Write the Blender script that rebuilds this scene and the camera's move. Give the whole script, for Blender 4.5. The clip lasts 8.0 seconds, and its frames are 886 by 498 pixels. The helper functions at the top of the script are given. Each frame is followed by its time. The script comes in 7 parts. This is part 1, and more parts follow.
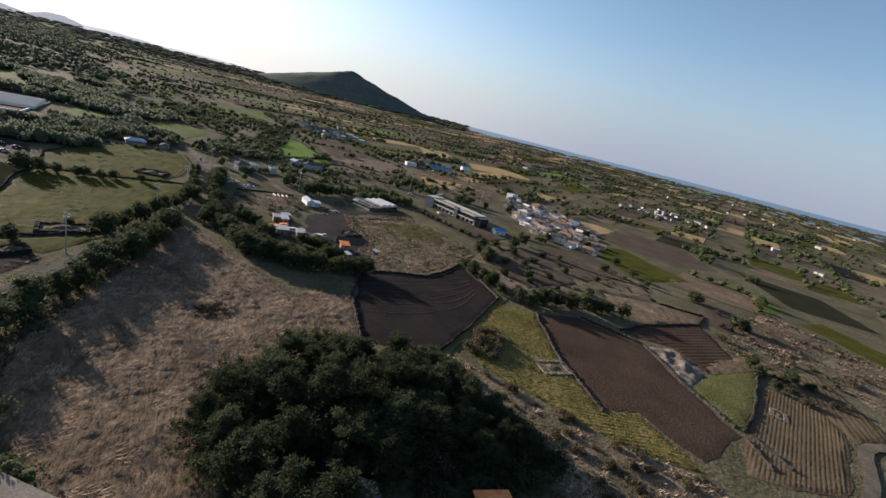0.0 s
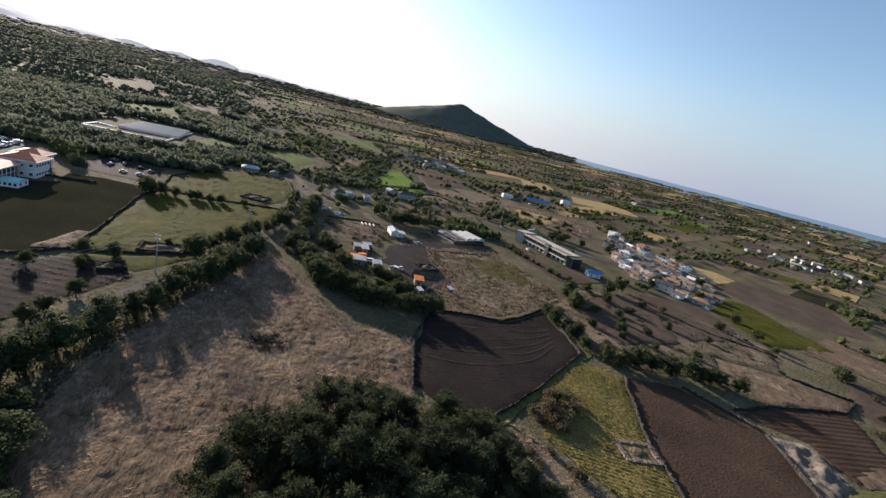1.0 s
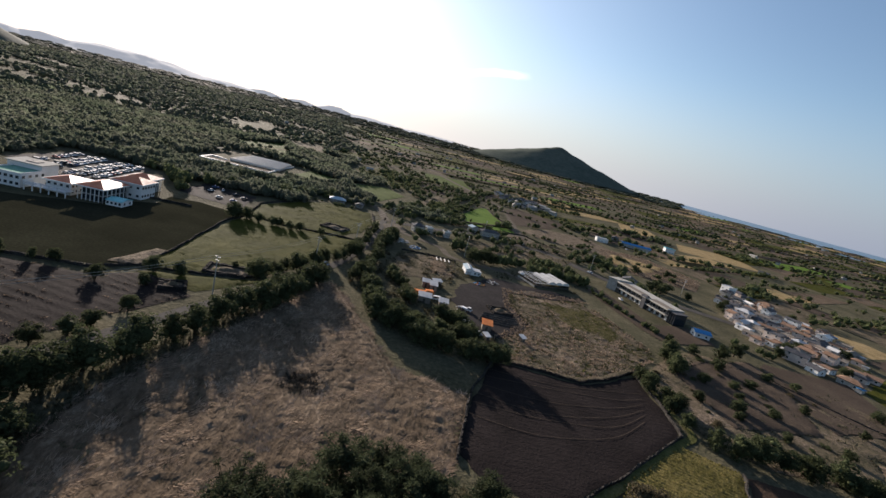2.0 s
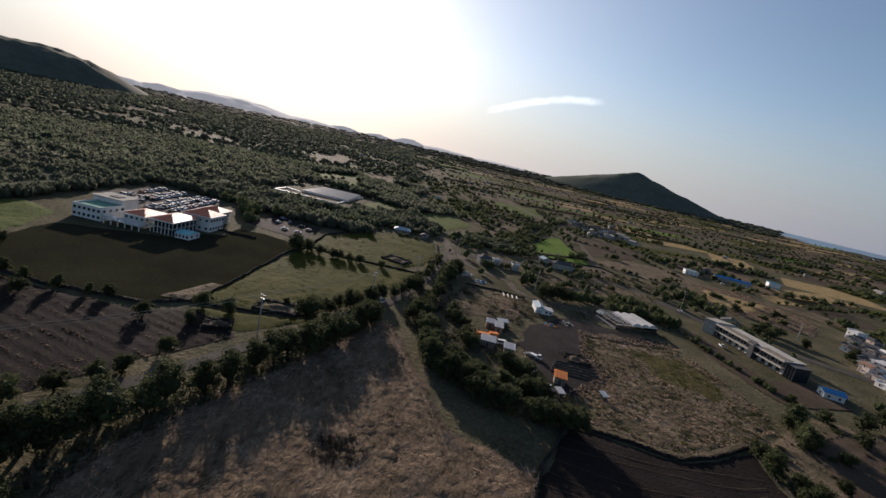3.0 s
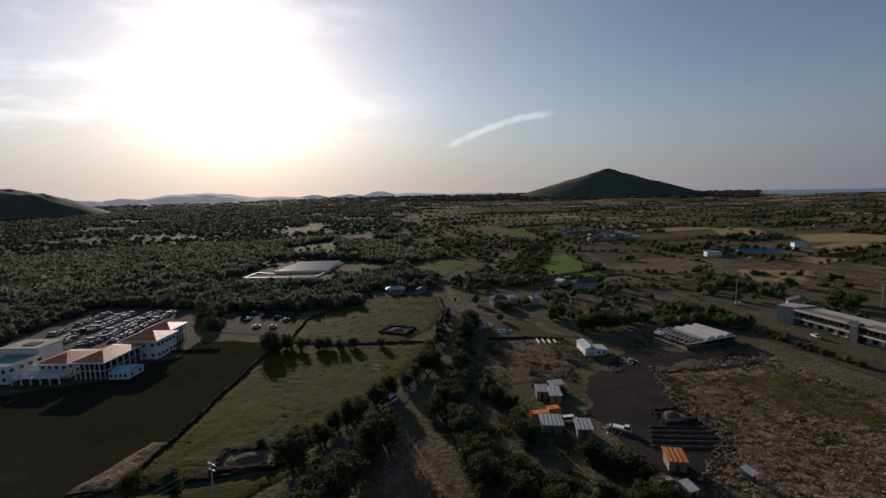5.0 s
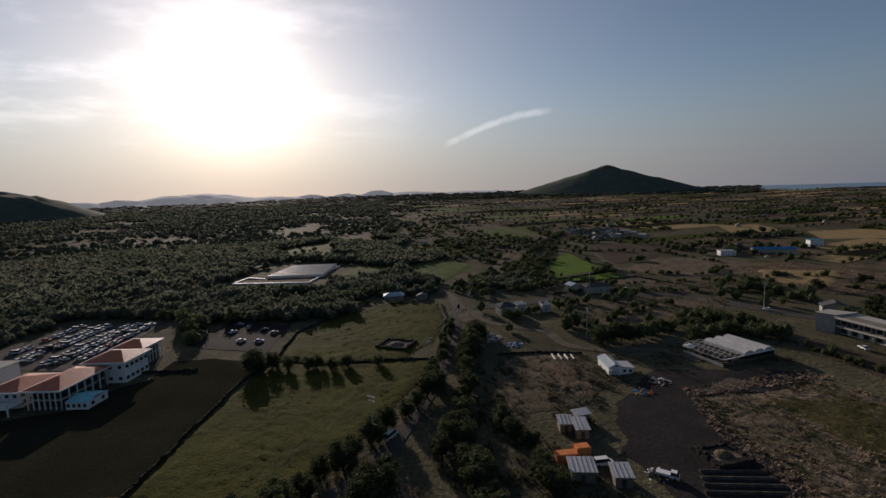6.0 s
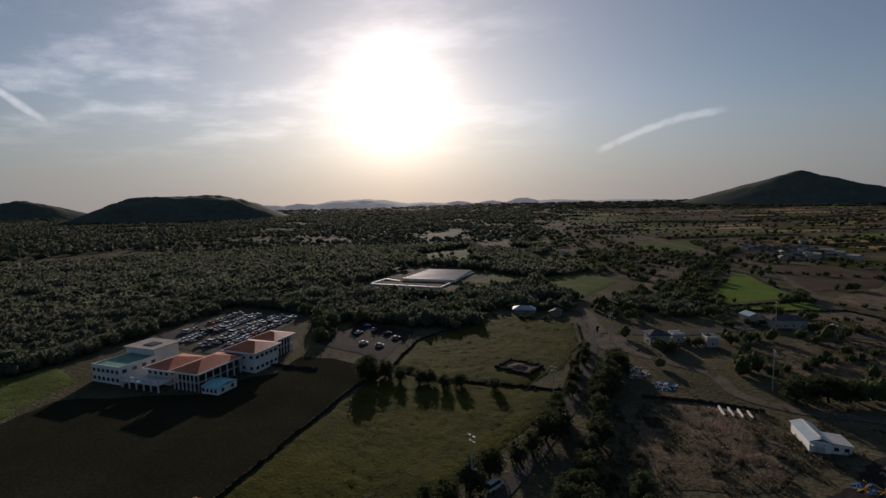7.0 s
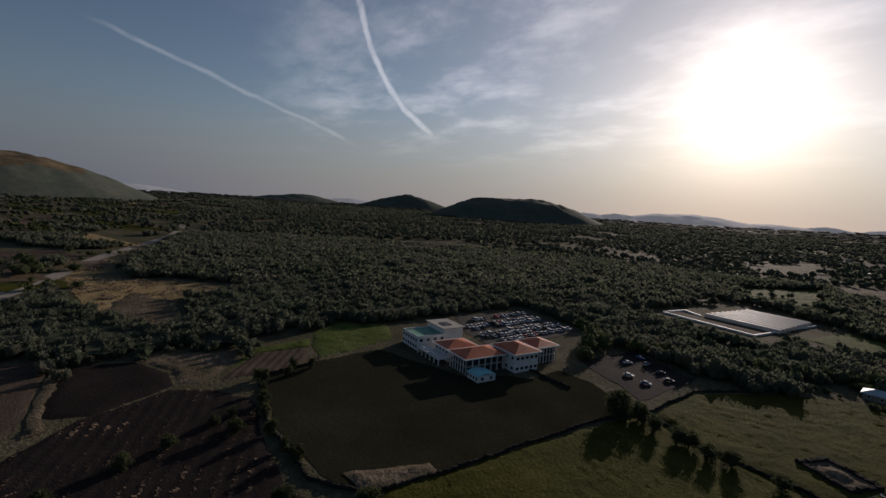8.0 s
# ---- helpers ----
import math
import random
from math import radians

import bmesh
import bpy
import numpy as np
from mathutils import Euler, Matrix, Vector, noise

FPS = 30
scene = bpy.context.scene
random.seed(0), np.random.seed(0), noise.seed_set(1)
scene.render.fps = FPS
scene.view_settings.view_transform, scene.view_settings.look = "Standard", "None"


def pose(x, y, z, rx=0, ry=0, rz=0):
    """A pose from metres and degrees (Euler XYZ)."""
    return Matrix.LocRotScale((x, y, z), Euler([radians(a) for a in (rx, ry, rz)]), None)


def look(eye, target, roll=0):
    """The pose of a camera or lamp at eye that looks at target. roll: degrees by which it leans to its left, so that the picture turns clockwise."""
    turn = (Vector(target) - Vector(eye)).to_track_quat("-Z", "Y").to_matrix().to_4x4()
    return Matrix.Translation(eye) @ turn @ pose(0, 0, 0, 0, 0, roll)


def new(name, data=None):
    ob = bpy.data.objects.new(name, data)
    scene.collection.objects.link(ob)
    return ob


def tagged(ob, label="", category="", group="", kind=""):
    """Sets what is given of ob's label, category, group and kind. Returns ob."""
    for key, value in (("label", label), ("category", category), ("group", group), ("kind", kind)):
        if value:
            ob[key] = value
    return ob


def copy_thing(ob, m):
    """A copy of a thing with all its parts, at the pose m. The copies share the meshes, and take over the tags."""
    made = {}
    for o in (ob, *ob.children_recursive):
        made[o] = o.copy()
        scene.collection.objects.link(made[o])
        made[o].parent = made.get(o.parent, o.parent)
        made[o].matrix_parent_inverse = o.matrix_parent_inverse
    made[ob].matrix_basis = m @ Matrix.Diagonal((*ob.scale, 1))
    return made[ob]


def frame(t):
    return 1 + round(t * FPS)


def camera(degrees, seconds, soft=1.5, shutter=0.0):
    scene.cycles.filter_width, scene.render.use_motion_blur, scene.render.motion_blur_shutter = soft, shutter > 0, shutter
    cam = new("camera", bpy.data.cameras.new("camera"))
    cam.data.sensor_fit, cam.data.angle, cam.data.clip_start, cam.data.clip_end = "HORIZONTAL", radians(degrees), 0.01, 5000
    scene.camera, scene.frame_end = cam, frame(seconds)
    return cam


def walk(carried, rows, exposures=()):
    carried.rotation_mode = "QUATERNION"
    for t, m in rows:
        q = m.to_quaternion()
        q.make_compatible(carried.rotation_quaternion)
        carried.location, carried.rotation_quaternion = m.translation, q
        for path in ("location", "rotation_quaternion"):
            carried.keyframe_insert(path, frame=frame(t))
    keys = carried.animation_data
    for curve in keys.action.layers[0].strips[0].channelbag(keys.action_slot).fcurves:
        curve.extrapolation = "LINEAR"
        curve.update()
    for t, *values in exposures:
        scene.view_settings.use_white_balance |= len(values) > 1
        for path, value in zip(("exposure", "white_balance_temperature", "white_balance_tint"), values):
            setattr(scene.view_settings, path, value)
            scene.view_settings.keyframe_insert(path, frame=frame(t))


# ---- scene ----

cam = camera(88.69, 8.0, soft=1.5)
PATH = [
    (0, (-20.650, -76.819, 51.323), (-19.537, -75.247, 50.786), 13.9),
    (0.5, (-15.270, -73.963, 53.266), (-14.359, -72.269, 52.716), 13.6),
    (1, (-9.416, -70.013, 53.340), (-8.699, -68.220, 52.821), 14.1),
    (1.5, (-3.746, -63.611, 51.986), (-3.225, -61.742, 51.499), 14.4),
    (2, (0.684, -57.643, 50.471), (0.993, -55.719, 50.024), 14.5),
    (3.5, (3.860, -34.101, 49.840), (3.730, -32.137, 49.483), 10.7),
    (4, (2.301, -24.895, 48.722), (2.226, -22.915, 48.452), 4.2),
    (4.5, (0.620, -16.391, 48.141), (0.604, -14.404, 47.915), -0.3),
    (6, (-1.848, 8.285, 48.688), (-1.837, 10.271, 48.452), -1.9),
    (6.5, (-1.242, 15.692, 48.384), (-1.374, 17.675, 48.157), -2.0),
    (7, (1.088, 24.541, 47.274), (0.482, 26.438, 47.086), -1.0),
    (7.5, (4.582, 27.391, 49.575), (3.361, 28.963, 49.383), 2.2),
    (8, (9.165, 31.843, 50.153), (7.518, 32.962, 49.964), 4.1),
]
UNIT = 1.4  # metres to one unit of the site plan, in which all places below are given
PLAN = Matrix.Scale(UNIT, 4)
EXPOSURES = [(t, stops, 6700.0 if t < 3 else 6850.0, 15.0 if t < 3 else 19.0) for t, stops in ((0.0, 1.28), (1.0, 1.46), (2.0, 1.1), (3.5, 0.46), (4.5, 0.12), (6.0, -0.18), (7.0, -0.36), (8.0, -0.46))]
walk(cam, [(t, look(Vector(eye) * UNIT, Vector(target) * UNIT, roll)) for t, eye, target, roll in PATH], EXPOSURES)

# ---- light ----
SUN_YAW, SUN_UP = 23.4, 12.8


def toward(yaw, up):
    """Unit vector; yaw in degrees to the left of +y, up in degrees over the horizon."""
    a, e = radians(yaw), radians(up)
    return Vector((-math.sin(a) * math.cos(e), math.cos(a) * math.cos(e), math.sin(e)))


SUN = toward(SUN_YAW, SUN_UP)
lamp = bpy.data.lights.new("sun", "SUN")
lamp.energy, lamp.angle, lamp.color = 5.0, radians(0.6), (1.0, 0.91, 0.81)
sun = new("sun", lamp)
sun.matrix_world = look(SUN * 500, (0, 0, 0))

world = bpy.data.worlds.new("sky")
scene.world = world
world.use_nodes = True
wt = world.node_tree
wt.nodes.clear()


def wn(kind):
    return wt.nodes.new(kind)


def wmath(op, a, b=None, c=None, clamp=False):
    node = wn("ShaderNodeMath")
    node.operation, node.use_clamp = op, clamp
    for slot, value in enumerate((a, b, c)):
        if value is None:
            continue
        if isinstance(value, (int, float)):
            node.inputs[slot].default_value = value
        else:
            wt.links.new(value, node.inputs[slot])
    return node.outputs[0]


def wdot(v, vec):
    node = wn("ShaderNodeVectorMath")
    node.operation = "DOT_PRODUCT"
    wt.links.new(v, node.inputs[0])
    node.inputs[1].default_value = vec
    return node.outputs["Value"]


def wramp(value, lo, hi):
    node = wn("ShaderNodeMapRange")
    node.interpolation_type = "SMOOTHSTEP"
    wt.links.new(value, node.inputs["Value"])
    node.inputs["From Min"].default_value, node.inputs["From Max"].default_value = lo, hi
    return node.outputs["Result"]


def wnoise(vector, scale, detail, rough=0.55):
    node = wn("ShaderNodeTexNoise")
    node.inputs["Scale"].default_value, node.inputs["Detail"].default_value = scale, detail
    node.inputs["Roughness"].default_value = rough
    wt.links.new(vector, node.inputs["Vector"])
    return node.outputs["Fac"]


def build_sky():
    sky = wn("ShaderNodeTexSky")
    sky.sky_type, sky.sun_disc = "NISHITA", False
    sky.sun_elevation, sky.sun_rotation = radians(SUN_UP), radians(-SUN_YAW)
    sky.air_density, sky.dust_density, sky.ozone_density = 1.0, 0.4, 2.4
    way = wn("ShaderNodeTexCoord").outputs["Generated"]
    # aureole of the sun behind thin cloud
    near = wmath("MAXIMUM", wdot(way, SUN), 0.0)
    halo = wmath("ADD", wmath("MULTIPLY", wmath("POWER", near, 190.0), 9.0),
                 wmath("MULTIPLY", wmath("POWER", near, 22.0), 1.7))
    halo = wmath("ADD", halo, wmath("MULTIPLY", wmath("POWER", near, 5.0), 2.4))
    # cirrus on a flat layer overhead, thickest on the sun's left
    split = wn("ShaderNodeSeparateXYZ")
    wt.links.new(way, split.inputs[0])
    low = wmath("ADD", wmath("MAXIMUM", split.outputs["Z"], 0.0), 0.12)
    flat = wn("ShaderNodeCombineXYZ")
    wt.links.new(wmath("DIVIDE", split.outputs["X"], low), flat.inputs[0])
    wt.links.new(wmath("DIVIDE", split.outputs["Y"], low), flat.inputs[1])
    turned = wn("ShaderNodeMapping")
    turned.inputs["Rotation"].default_value = (0, 0, radians(-40))
    turned.inputs["Scale"].default_value = (0.8, 1.15, 1.0)
    wt.links.new(flat.outputs[0], turned.inputs["Vector"])
    wisps = wramp(wnoise(turned.outputs[0], 1.5, 9.0, 0.6), 0.43, 0.72)
    banks = wramp(wdot(way, toward(41, 13)), 0.74, 0.97)
    clouds = wmath("MULTIPLY", wmath("MULTIPLY", wisps, banks), wramp(split.outputs["Z"], 0.07, 0.2))
    # two vapour trails and one long streak of cirrus
    ragged = wnoise(way, 26.0, 4.0)
    bend = wmath("MULTIPLY", wmath("SUBTRACT", wnoise(way, 11.0, 5.0), 0.5), 0.02)
    for (a, via, b), width, strength in (
        (((68.6, 27.0), (65.0, 15.6), (56.8, 7.6)), 0.0095, 1.1),
        (((95.0, 15.4), (80.4, 11.3), (66.5, 6.2)), 0.0062, 0.36),
        (((-0.5, 5.9), (-7.4, 8.5), (-14.5, 9.6)), 0.010, 0.6),
    ):
        p, q = toward(*a), toward(*b)
        across = p.cross(q).normalized()
        along = (q - p).normalized()
        centre = (p + q) / 2
        half = (q - p).length / 2
        bow = toward(*via).dot(across)
        mid = wmath("ABSOLUTE", wmath("SUBTRACT", wdot(way, along), centre.dot(along)))
        share = wmath("DIVIDE", mid, half)
        arc = wmath("MULTIPLY_ADD", wmath("MULTIPLY", share, share), bow, -bow)
        off = wmath("ABSOLUTE", wmath("ADD", wmath("ADD", wdot(way, across), arc), bend))
        band = wramp(off, width, width * 0.15)
        ends = wramp(mid, half, half * 0.7)
        trail = wmath("MULTIPLY", wmath("MULTIPLY", band, ends), wmath("MULTIPLY", wramp(ragged, 0.05, 0.62), strength))
        clouds = wmath("MAXIMUM", clouds, trail)
    tint = wn("ShaderNodeMixRGB")
    tint.blend_type = "ADD"
    tint.inputs[0].default_value = 1.0
    glow = wn("ShaderNodeMixRGB")
    glow.blend_type = "MULTIPLY"
    glow.inputs[0].default_value = 1.0
    glow.inputs[1].default_value = (1.0, 0.95, 0.86, 1)
    wt.links.new(halo, glow.inputs[2])
    wt.links.new(glow.outputs[0], tint.inputs[2])
    # pale haze low over the horizon
    haze = wn("ShaderNodeMixRGB")
    pale = wn("ShaderNodeMixRGB")
    pale.inputs[1].default_value, pale.inputs[2].default_value = (1.75, 2.2, 3.0, 1), (3.3, 3.6, 4.0, 1)
    wt.links.new(wramp(wdot(way, SUN), 0.15, 0.85), pale.inputs[0])
    wt.links.new(pale.outputs[0], haze.inputs[2])
    wt.links.new(wmath("MULTIPLY", wramp(split.outputs["Z"], 0.24, 0.0), 0.9), haze.inputs[0])
    wt.links.new(sky.outputs[0], haze.inputs[1])
    wt.links.new(haze.outputs[0], tint.inputs[1])
    veil = wn("ShaderNodeMixRGB")
    veil.blend_type = "ADD"
    veil.inputs[2].default_value = (5.0, 4.9, 4.8, 1)
    wt.links.new(wmath("MULTIPLY", clouds, 0.9), veil.inputs[0])
    wt.links.new(tint.outputs[0], veil.inputs[1])
    back = wn("ShaderNodeBackground")
    back.inputs["Strength"].default_value = 0.08
    wt.links.new(veil.outputs[0], back.inputs["Color"])
    wt.links.new(back.outputs[0], wn("ShaderNodeOutputWorld").inputs["Surface"])


build_sky()

# ---- materials ----


def surface(name, colours, scale=0.3, fine=4.0, rough=0.9, bump=0.3, stretch=(1, 1, 1), turn=0.0, metal=0.0,
            spread=0.0, local=False, reach=0.25, spec=0.015, thin=0.0):
    """A worn surface: colours blended by broad stains and fine grain. spread: random lightness from piece to piece."""
    m = bpy.data.materials.new(name)
    m.use_nodes = True
    nt = m.node_tree
    bsdf = nt.nodes["Principled BSDF"]
    bsdf.inputs["Roughness"].default_value, bsdf.inputs["Metallic"].default_value = rough, metal
    bsdf.inputs["Specular IOR Level"].default_value = spec
    if local:
        place = nt.nodes.new("ShaderNodeTexCoord").outputs["Object"]
    else:
        place = nt.nodes.new("ShaderNodeNewGeometry").outputs["Position"]
    mapping = nt.nodes.new("ShaderNodeMapping")
    mapping.inputs["Scale"].default_value = stretch if local else tuple(s / UNIT for s in stretch)
    mapping.inputs["Rotation"].default_value = (0, 0, radians(turn))
    nt.links.new(place, mapping.inputs["Vector"])
    broad, grain = nt.nodes.new("ShaderNodeTexNoise"), nt.nodes.new("ShaderNodeTexNoise")
    for node, size, detail in ((broad, scale, 6.0), (grain, fine, 5.0)):
        node.inputs["Scale"].default_value, node.inputs["Detail"].default_value = size, detail
        node.inputs["Roughness"].default_value = 0.62
        nt.links.new(mapping.outputs[0], node.inputs["Vector"])
    ramp = nt.nodes.new("ShaderNodeValToRGB")
    while len(ramp.color_ramp.elements) < len(colours):
        ramp.color_ramp.elements.new(0.5)
    for n, (stop, colour) in enumerate(zip(ramp.color_ramp.elements, colours)):
        stop.position = 0.5 + reach * (2 * n / max(1, len(colours) - 1) - 1) * 0.7
        stop.color = (*colour, 1)
    mix = nt.nodes.new("ShaderNodeMath")
    mix.operation = "MULTIPLY_ADD"
    mix.inputs[1].default_value = 0.5
    nt.links.new(grain.outputs["Fac"], mix.inputs[0])
    half = nt.nodes.new("ShaderNodeMath")
    half.operation = "MULTIPLY"
    half.inputs[1].default_value = 0.5
    nt.links.new(broad.outputs["Fac"], half.inputs[0])
    nt.links.new(half.outputs[0], mix.inputs[2])
    nt.links.new(mix.outputs[0], ramp.inputs[0])
    colour = ramp.outputs["Color"]
    if spread:
        island, whole = nt.nodes.new("ShaderNodeNewGeometry"), nt.nodes.new("ShaderNodeObjectInfo")
        both = nt.nodes.new("ShaderNodeMath")
        nt.links.new(island.outputs["Random Per Island"], both.inputs[0])
        nt.links.new(whole.outputs["Random"], both.inputs[1])
        shade = nt.nodes.new("ShaderNodeMapRange")
        shade.inputs["From Max"].default_value = 2.0
        shade.inputs["To Min"].default_value, shade.inputs["To Max"].default_value = 1 - spread, 1 + spread
        nt.links.new(both.outputs[0], shade.inputs["Value"])
        tint = nt.nodes.new("ShaderNodeVectorMath")
        tint.operation = "SCALE"
        nt.links.new(colour, tint.inputs[0])
        nt.links.new(shade.outputs[0], tint.inputs["Scale"])
        colour = tint.outputs[0]
    nt.links.new(colour, bsdf.inputs["Base Color"])
    if bump:
        relief = nt.nodes.new("ShaderNodeBump")
        relief.inputs["Strength"].default_value, relief.inputs["Distance"].default_value = min(1.0, bump), 0.6
        nt.links.new(grain.outputs["Fac"], relief.inputs["Height"])
        nt.links.new(relief.outputs[0], bsdf.inputs["Normal"])
    if thin:
        through_leaf, blend = nt.nodes.new("ShaderNodeBsdfTranslucent"), nt.nodes.new("ShaderNodeMixShader")
        nt.links.new(colour, through_leaf.inputs["Color"])
        blend.inputs[0].default_value = thin
        nt.links.new(bsdf.outputs[0], blend.inputs[1])
        nt.links.new(through_leaf.outputs[0], blend.inputs[2])
        nt.links.new(blend.outputs[0], nt.nodes["Material Output"].inputs["Surface"])
    return m


def glass(name, colour, rough=0.08):
    m = bpy.data.materials.new(name)
    m.use_nodes = True
    b = m.node_tree.nodes["Principled BSDF"]
    b.inputs["Base Color"].default_value = (*colour, 1)
    b.inputs["Roughness"].default_value = rough
    b.inputs["Specular IOR Level"].default_value = 0.45
    return m


SCRUB = surface("scrub", [(0.0348, 0.0358, 0.0201), (0.0818, 0.0747, 0.0465), (0.1636, 0.1389, 0.0898)], 0.05, 0.9, bump=1.0, spec=0.01)
DRY = surface("dry_grass", [(0.043, 0.032, 0.021), (0.0987, 0.0723, 0.0489), (0.1288, 0.0953, 0.0657), (0.2233, 0.1683, 0.118)], 0.12, 1.25, bump=1.0, reach=0.19, stretch=(1, 0.45, 1), turn=35)
STRAW = surface("straw", [(0.14, 0.10, 0.05), (0.27, 0.195, 0.095), (0.34, 0.26, 0.15)], 0.15, 1.4, bump=0.8, reach=0.2)
ROUGHLAND = surface("rough_grazing", [(0.0365, 0.0372, 0.0229), (0.0888, 0.0744, 0.048), (0.1254, 0.0981, 0.0686), (0.2508, 0.1911, 0.143)], 0.09, 1.7, bump=1.0, reach=0.2)
PLOUGH = surface("ploughed_dark_soil", [(0.0124, 0.0102, 0.0094), (0.0202, 0.0162, 0.0154), (0.0327, 0.0259, 0.0239)], 0.08, 2.2, bump=0.4)
BROWN = surface("brown_soil", [(0.0442, 0.0338, 0.026), (0.0702, 0.0533, 0.0403), (0.104, 0.0793, 0.0585)], 0.07, 1.8, bump=0.5)
EARTH = surface("grey_brown_earth", [(0.0157, 0.0163, 0.0108), (0.0248, 0.0246, 0.0162), (0.0404, 0.0406, 0.0259)], 0.05, 1.5, bump=0.12, spec=0.0)
TILLED = surface("tilled_loam", [(0.0536, 0.0393, 0.0246), (0.0864, 0.0647, 0.0402), (0.1297, 0.0982, 0.0618)], 0.07, 1.6, bump=0.5)
PLASTIC = surface("greenhouse_plastic", [(0.558, 0.513, 0.45), (0.666, 0.621, 0.558), (0.72, 0.684, 0.63)], 0.2, 1.5, rough=0.45, bump=0.05, spec=0.16, thin=0.4)
PLASTER = surface("dull_plaster", [(0.216, 0.2016, 0.18), (0.3168, 0.3024, 0.2736), (0.4176, 0.396, 0.36)], 0.03, 1.0, rough=0.8, bump=0.1)
GREEN = surface("meadow", [(0.0265, 0.0291, 0.0056), (0.0484, 0.0505, 0.0099), (0.0769, 0.071, 0.0162)], 0.09, 1.6, bump=0.6, reach=0.22)
CROP = surface("yellow_green_crop", [(0.0679, 0.0612, 0.0208), (0.142, 0.1158, 0.0416), (0.2223, 0.1725, 0.0715)], 0.1, 2.2, bump=0.9, reach=0.22)
LUSH = surface("young_green_crop", [(0.055, 0.095, 0.016), (0.085, 0.14, 0.024), (0.12, 0.17, 0.04)], 0.08, 1.2, bump=0.4)
LOAM = surface("reddish_loam", [(0.0323, 0.021, 0.0153), (0.0484, 0.0328, 0.0237), (0.0678, 0.0469, 0.0339)], 0.06, 1.8, bump=0.5)
OLIVE = surface("olive_turf", [(0.0365, 0.0344, 0.0137), (0.0566, 0.0508, 0.0206), (0.0912, 0.0738, 0.0343)], 0.12, 1.6, bump=0.7, reach=0.22)
PALEROAD = surface("pale_concrete_road", [(0.20, 0.175, 0.145), (0.27, 0.24, 0.20), (0.34, 0.30, 0.26)], 0.2, 2.0, bump=0.2)
PALEGREEN = surface("pale_green_turf", [(0.0538, 0.0569, 0.0199), (0.084, 0.0855, 0.0321), (0.1211, 0.1108, 0.0536)], 0.1, 1.6, bump=0.6, reach=0.22)
MOSS = surface("dull_green_grass", [(0.0399, 0.0562, 0.0153), (0.0665, 0.0886, 0.0234), (0.0997, 0.1188, 0.0396)], 0.09, 1.4, bump=0.6, reach=0.2)
FAINT = surface("trodden_grass", [(0.0595, 0.047, 0.0317), (0.1275, 0.0991, 0.0704), (0.204, 0.1596, 0.1144)], 0.2, 1.2, bump=0.8, reach=0.2)
TRACK = surface("pale_earth_track", [(0.065, 0.054, 0.042), (0.105, 0.088, 0.068), (0.17, 0.14, 0.108)], 0.2, 2.0, bump=0.3)
ASPHALT = surface("old_asphalt", [(0.05, 0.046, 0.042), (0.072, 0.066, 0.059), (0.11, 0.10, 0.088)], 0.15, 3.0, bump=0.15)
YARD = surface("cinder_yard", [(0.0198, 0.018, 0.0175), (0.0306, 0.027, 0.0262), (0.054, 0.0468, 0.0437)], 0.1, 1.6, bump=0.3)
ASH = surface("pale_ash", [(0.088, 0.0722, 0.0595), (0.132, 0.1102, 0.091), (0.168, 0.1406, 0.1155)], 0.3, 2.0, bump=0.6)
BASALT = surface("basalt_stone", [(0.0154, 0.014, 0.0133), (0.035, 0.0322, 0.0294), (0.07, 0.063, 0.056)], 0.8, 3.5, bump=0.9, spread=0.35)
SEA = surface("sea", [(0.05, 0.10, 0.16), (0.07, 0.13, 0.20)], 0.002, 0.02, rough=0.3, bump=0.1, spec=0.5)
BARK = surface("bark", [(0.035, 0.0266, 0.0196), (0.063, 0.049, 0.035)], 1.0, 6.0, bump=0.8, local=True)
LEAF = surface("evergreen_leaves", [(0.0338, 0.0429, 0.0221), (0.0559, 0.0663, 0.0325), (0.091, 0.1001, 0.0494)], 0.5, 2.5, rough=0.7, bump=0, spread=0.5, local=True, thin=0.35)
PINE = surface("pine_needles", [(0.0273, 0.0348, 0.0197), (0.043, 0.053, 0.0283), (0.0683, 0.078, 0.0421)], 0.4, 2.5, rough=0.7, bump=0, spread=0.5, local=True, thin=0.35)
BUSH = surface("dull_brush", [(0.05, 0.045, 0.028), (0.085, 0.072, 0.045), (0.14, 0.115, 0.08)], 0.6, 2.5, rough=0.8, bump=0, spread=0.4, local=True, thin=0.35)
FARLEAF = surface("evergreen_rows", [(0.0382, 0.0494, 0.0224), (0.0617, 0.074, 0.0337), (0.0954, 0.1077, 0.0516)], 0.05, 0.5, rough=0.7, bump=0, spread=0.35, thin=0.35)
WOODS = surface("woodland", [(0.0585, 0.0772, 0.0505), (0.0842, 0.1021, 0.066), (0.117, 0.1226, 0.0901), (0.158, 0.1475, 0.1201)], 0.02, 0.3, rough=0.8, bump=0, spread=0.12, thin=0.55, spec=0.02)
HILL = surface("wooded_hill", [(0.0511, 0.0634, 0.0511), (0.0766, 0.0899, 0.0715), (0.1123, 0.1174, 0.0919)], 0.006, 0.05, bump=0.9)
# far hills: bluish haze is put into their base colour and emission
HAZE_GLOW = 0.16
HAZE_PAINT = surface("haze_painted_hill", [(0.20, 0.22, 0.24), (0.26, 0.28, 0.30)], 0.004, 0.03, bump=0.2)
GRASSHILL = surface("grassy_hill", [(0.045, 0.042, 0.025), (0.10, 0.08, 0.05), (0.17, 0.125, 0.08)], 0.008, 0.06, bump=0.6)
